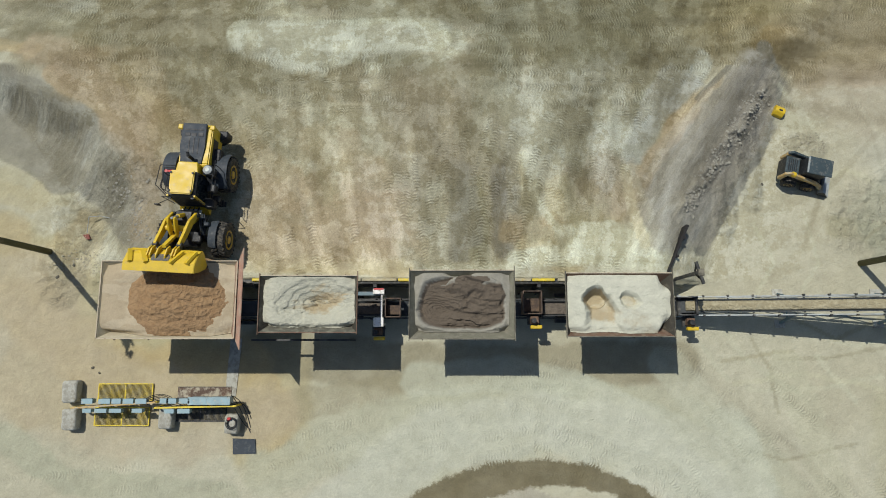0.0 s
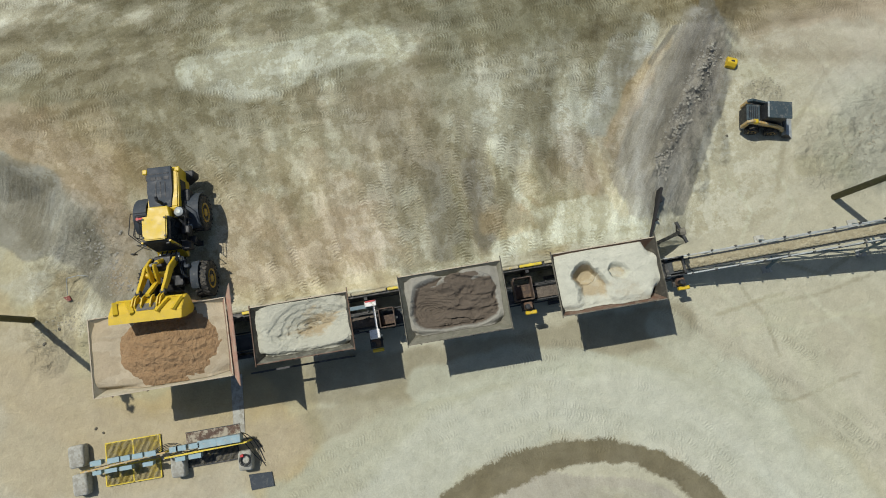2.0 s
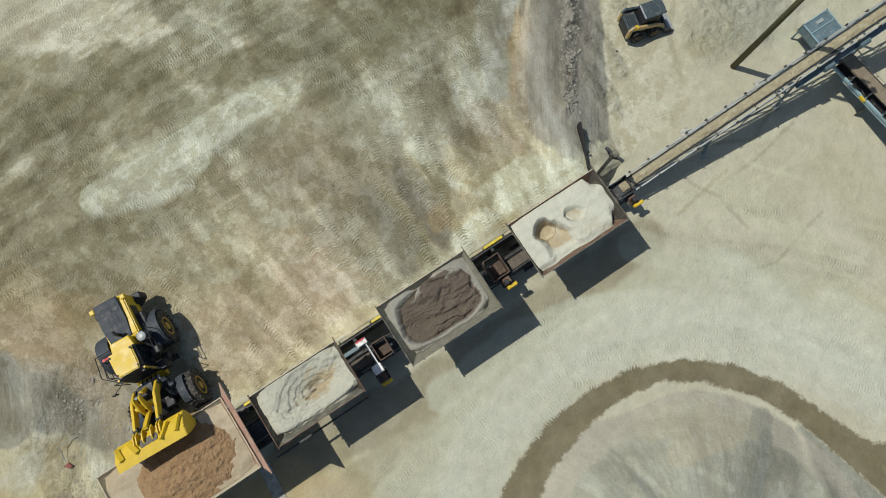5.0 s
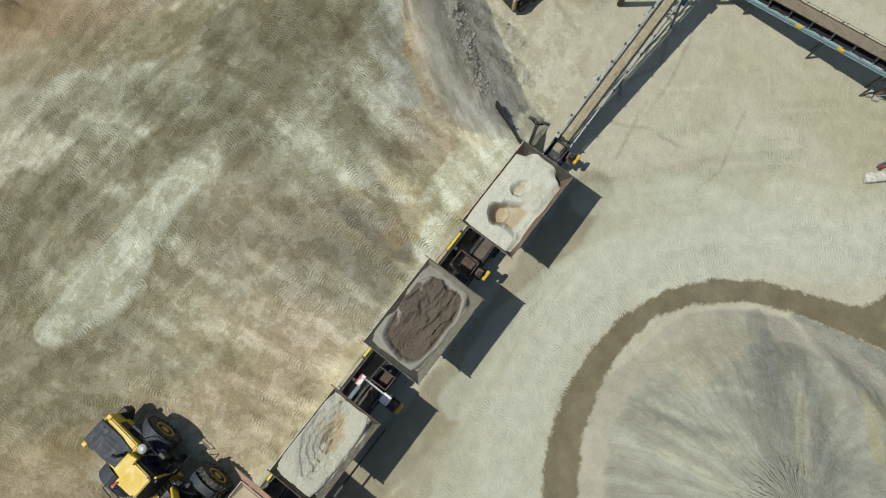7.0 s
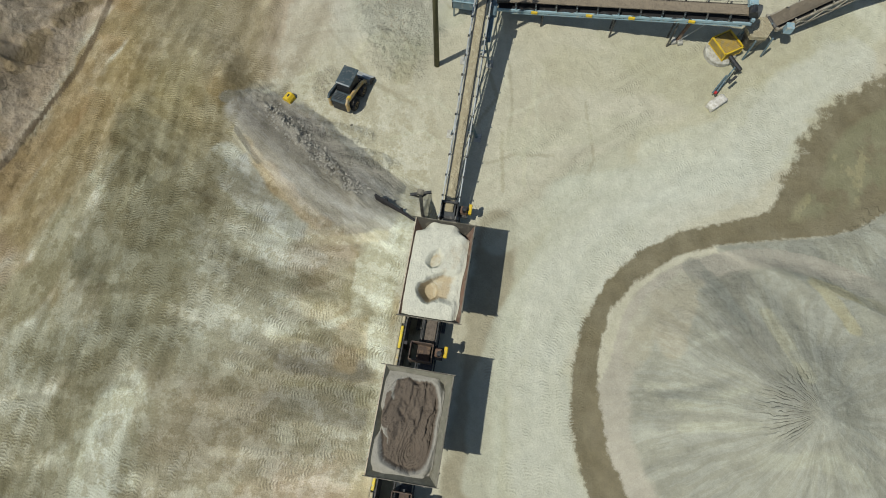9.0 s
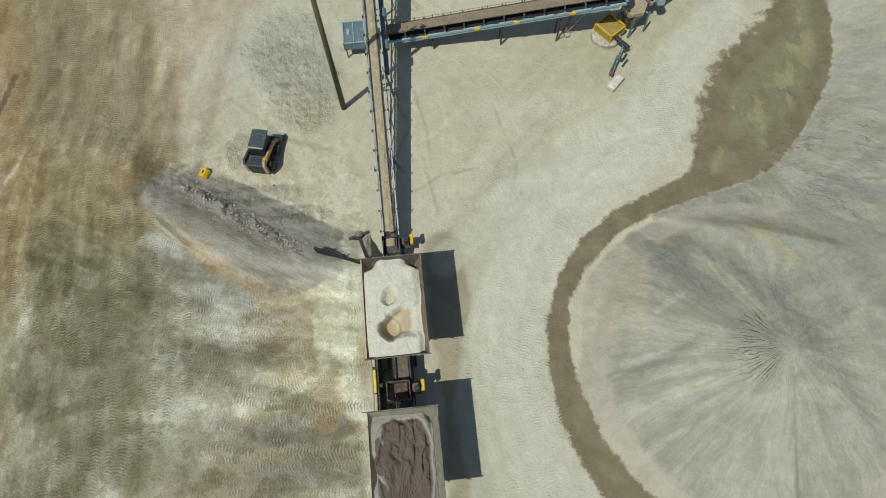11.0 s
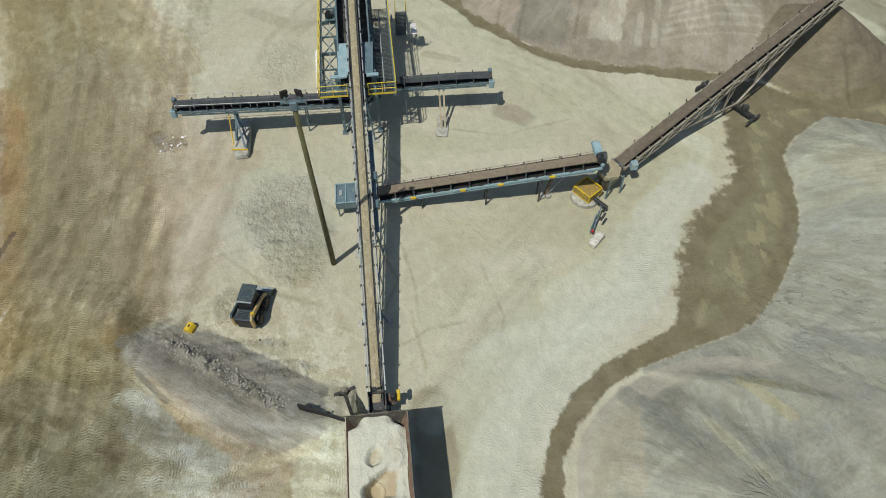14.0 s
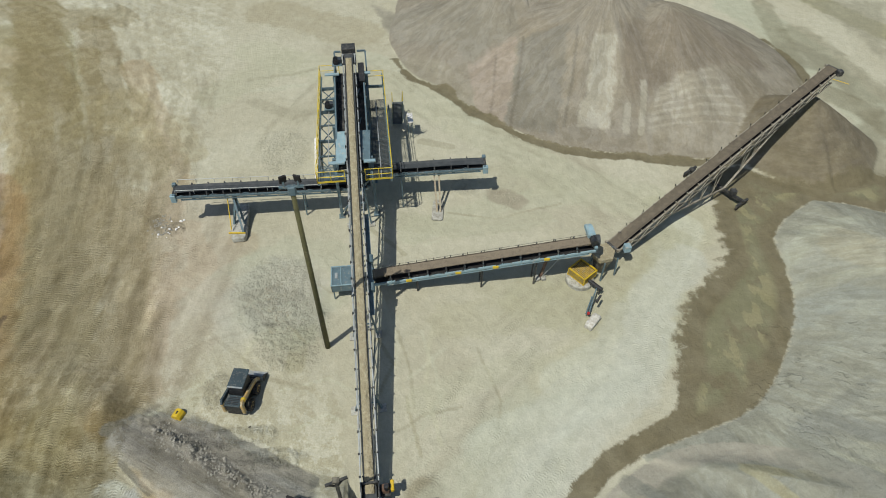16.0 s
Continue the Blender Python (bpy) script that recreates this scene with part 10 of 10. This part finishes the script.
for k in range(3):
    for i in range(14):
        a0, a1 = 2 * math.pi * i / 14, 2 * math.pi * (i + 1) / 14
        r = 0.22 + 0.05 * k
        tube(bm, (r * math.cos(a0), r * math.sin(a0), 0.05 + 0.05 * k), (r * math.cos(a1), r * math.sin(a1), 0.05 + 0.05 * k), 0.025, 5)
part("coil", bm, M_BLACK, th, local=True)
bm = new_bm()
box(bm, (-0.15, 0.25, 0.1), (0.18, 0.14, 0.2), bevel=0.02)
part("plug", bm, M_RED, th, "red plug", local=True)

# ---- loose things ----
th = thing("yellow_hood", "small yellow steel hood lying on the sand", "steel hood", at=(20.45, 14.0, ground_z(20.45, 14.0)), turn=-25)
bm = new_bm()
prism(bm, [(-0.32, 0), (0.32, 0), (0.34, 0.22), (0.1, 0.45), (-0.12, 0.45), (-0.3, 0.25)], "x", -0.3, 0.3)
bmesh.ops.bevel(bm, geom=list(bm.edges), offset=0.03, segments=1, affect="EDGES")
part("shell", bm, M_YELLOW, th, local=True)
bm = new_bm()
box(bm, (0, 0, 0.46), (0.2, 0.1, 0.05), bevel=0.01)
part("handle", bm, M_DARK, th, local=True)
th = thing("bent_lamp", "fallen red lamp head on a bent pipe", "lamp", at=(-20.9, 6.3, ground_z(-20.9, 6.3)))
bm = new_bm()
prism(bm, [(-0.24, 0.08), (-0.02, -0.2), (0.2, -0.16), (0.1, 0.12)], "z", 0.05, 0.2)
part("lamp_head", bm, M_OXIDE, th, "faded red lamp head", local=True)
bm = new_bm()
for p, q in zip([(0, 0.2, 0.2), (0.2, 1.1, 0.5), (0.9, 1.15, 0.5), (2.0, 0.9, 0.3)], [(0.2, 1.1, 0.5), (0.9, 1.15, 0.5), (2.0, 0.9, 0.3), (2.4, 0.5, 0.0)]):
    tube(bm, p, q, 0.025, 6)
part("pipe", bm, M_GALV, th, local=True)


def stone(x, y, s, seed, mat=None, label="grey lump of stone on the sand", cat="stone"):
    rnd = random.Random(seed)
    bm = new_bm()
    bmesh.ops.create_icosphere(bm, subdivisions=2, radius=s, matrix=Matrix.Diagonal((1, 0.8, 0.6, 1)))
    for v in bm.verts:
        v.co *= 1 + rnd.uniform(-0.18, 0.18)
    ob = part("stone", bm, mat or M_BIN)
    ob.matrix_basis = pose(x, y, ground_z(x, y) + s * 0.2, 0, 0, rnd.uniform(0, 360))
    tagged(ob, label, cat, "loose stones")


for k, (x, y, s) in enumerate(((19.15, 9.5, 0.09), (-20.0, -1.3, 0.10), (-19.6, -1.6, 0.08), (-19.6, -4.2, 0.09), (-22.5, 3.9, 0.12), (-21.6, 4.6, 0.1))):
    stone(x, y, s, k)
for k in range(14):
    rnd = random.Random(k + 50)
    stone(37.4 + rnd.uniform(-1.0, 1.0), 17.2 + rnd.uniform(-0.8, 1.2), rnd.uniform(0.05, 0.13), k + 80, M_WHITE, "scrap of white litter on the ground", "litter")


# ---- broken clods ----
def clods(label, path, width, count, low, high, material, seed):
    """Loose broken lumps of caked sand strewn along a line on the ground."""
    rnd = random.Random(seed)
    ring = [(1, 0, 0), (-1, 0, 0), (0, 1, 0), (0, -1, 0), (0.5, 0.6, 0.75), (-0.6, 0.4, 0.7), (0.1, -0.7, 0.8), (0, 0, -0.6)]
    sides = [(0, 2, 4), (2, 5, 4), (2, 1, 5), (1, 3, 5), (5, 3, 6), (3, 0, 6), (0, 4, 6), (4, 5, 6), (2, 0, 7), (1, 2, 7), (3, 1, 7), (0, 3, 7)]
    points, faces = [], []
    for k in range(count):
        i = rnd.randrange(len(path) - 1)
        u, off = rnd.random(), rnd.gauss(0, width * 0.5)
        (ax, ay), (bx, by) = path[i], path[i + 1]
        d = math.hypot(bx - ax, by - ay)
        x, y = ax + (bx - ax) * u - (by - ay) / d * off, ay + (by - ay) * u + (bx - ax) / d * off
        size = low + (high - low) * rnd.random() ** 2.5
        a = rnd.uniform(0, 6.28)
        base, z = len(points), ground_z(x, y) + size * 0.15
        for px, py, pz in ring:
            j = rnd.uniform(0.6, 1.25) * size
            points.append((x + (px * math.cos(a) - py * math.sin(a)) * j * 1.2, y + (px * math.sin(a) + py * math.cos(a)) * j, z + pz * j * 0.5))
        faces += [[base + q for q in f] for f in sides]
    me = bpy.data.meshes.new("sand_clods")
    me.from_pydata(points, [], faces)
    me.materials.append(material)
    me.update()
    return tagged(new("sand_clods", me), label, "sand clods", kind="stuff")


M_CLOD = shader("grey_caked_sand", (0.31, 0.30, 0.245), 0.95, 0.0, 0.2, 2.0, 20, (0.23, 0.22, 0.18), 0.4, 0.4, 25)
M_CLOD_PALE = shader("pale_caked_sand", (0.37, 0.35, 0.255), 0.95, 0.0, 0.2, 2.0, 20, (0.30, 0.28, 0.20), 0.4, 0.4, 25)
clods("broken grey clods along the crest of the bank", [(14.0, 7.6), (15.6, 9.8), (17.0, 11.7), (18.5, 13.8), (19.6, 15.2)], 0.65, 620, 0.03, 0.12, M_CLOD, 5)
clods("grey clods tumbled below the bank", [(-19.0, 9.6), (-17.6, 7.6), (-16.6, 5.6)], 1.2, 260, 0.03, 0.10, M_CLOD, 6)
clods("pale crumbs of caked sand beside the parked loader", [(20.6, 11.6), (22.0, 12.2), (23.2, 11.9)], 0.5, 120, 0.02, 0.08, M_CLOD_PALE, 7)
clods("pale crumbs where the sand was churned", [(25.6, 6.6), (28.0, 8.4), (30.5, 9.2)], 1.4, 260, 0.03, 0.10, M_CLOD_PALE, 8)
clods("crumbs of sand round the pole", [(-22.8, 4.6), (-21.4, 5.4), (-19.6, 4.4)], 0.9, 160, 0.02, 0.08, M_CLOD_PALE, 9)
clods("low heap of grey-brown gravel under the short conveyor", [(37.5, -11.2), (38.9, -9.6)], 1.1, 300, 0.03, 0.09, M_CLOD_PALE, 12)
clods("brown rubble and crumbs spilled by the road", [(37.0, 17.6), (38.8, 18.8)], 0.8, 150, 0.03, 0.12, M_CLOD, 10)

# ---- light poles ----
def light_pole(x, y, h, label, lean=(0, 0)):
    z = ground_z(x, y)
    th = thing("light_pole", label, "light pole", "light poles", at=(x, y, z))
    bm = new_bm()
    tube(bm, (x, y, z - 0.1), (x + lean[0], y + lean[1], z + h), 0.19, 14, 0.13)
    part("pole", bm, M_WOOD, th, "greenish treated timber pole", True)
    top = Vector((x + lean[0], y + lean[1], z + h))
    bm = new_bm()
    box(bm, top + Vector((0, 0, 0.28)), (0.30, 0.40, 0.56), bevel=0.04)
    part("mount", bm, M_STEEL, th, "blue-grey lamp mount")
    bm = new_bm()
    beam(bm, top + Vector((0, -0.62, 0.5)), top + Vector((0, 0.62, 0.5)), 0.12, 0.12)
    part("crossarm", bm, M_STEEL, th)
    for s in (-1, 1):
        tilt = Euler((0, radians(-8), radians(24 * s))).to_matrix()
        bm = new_bm()
        box(bm, top + Vector((0.05, 0.36 * s, 0.98)), (0.12, 0.38, 0.48), tilt, 0.03)
        lamp = part("floodlight", bm, M_PITCH, th, "square black floodlight")
        bm = new_bm()
        beam(bm, top + Vector((0, 0.36 * s, 0.5)), top + Vector((0.03, 0.36 * s, 0.85)), 0.08, 0.08)
        part("bracket", bm, M_STEEL, lamp)
    return th


light_pole(24.6, 4.72, 14.8, "tall timber pole with two black floodlights", (-0.7, -0.13))
light_pole(-23.13, 5.4, 13.0, "tall timber pole with floodlights beside the bins")
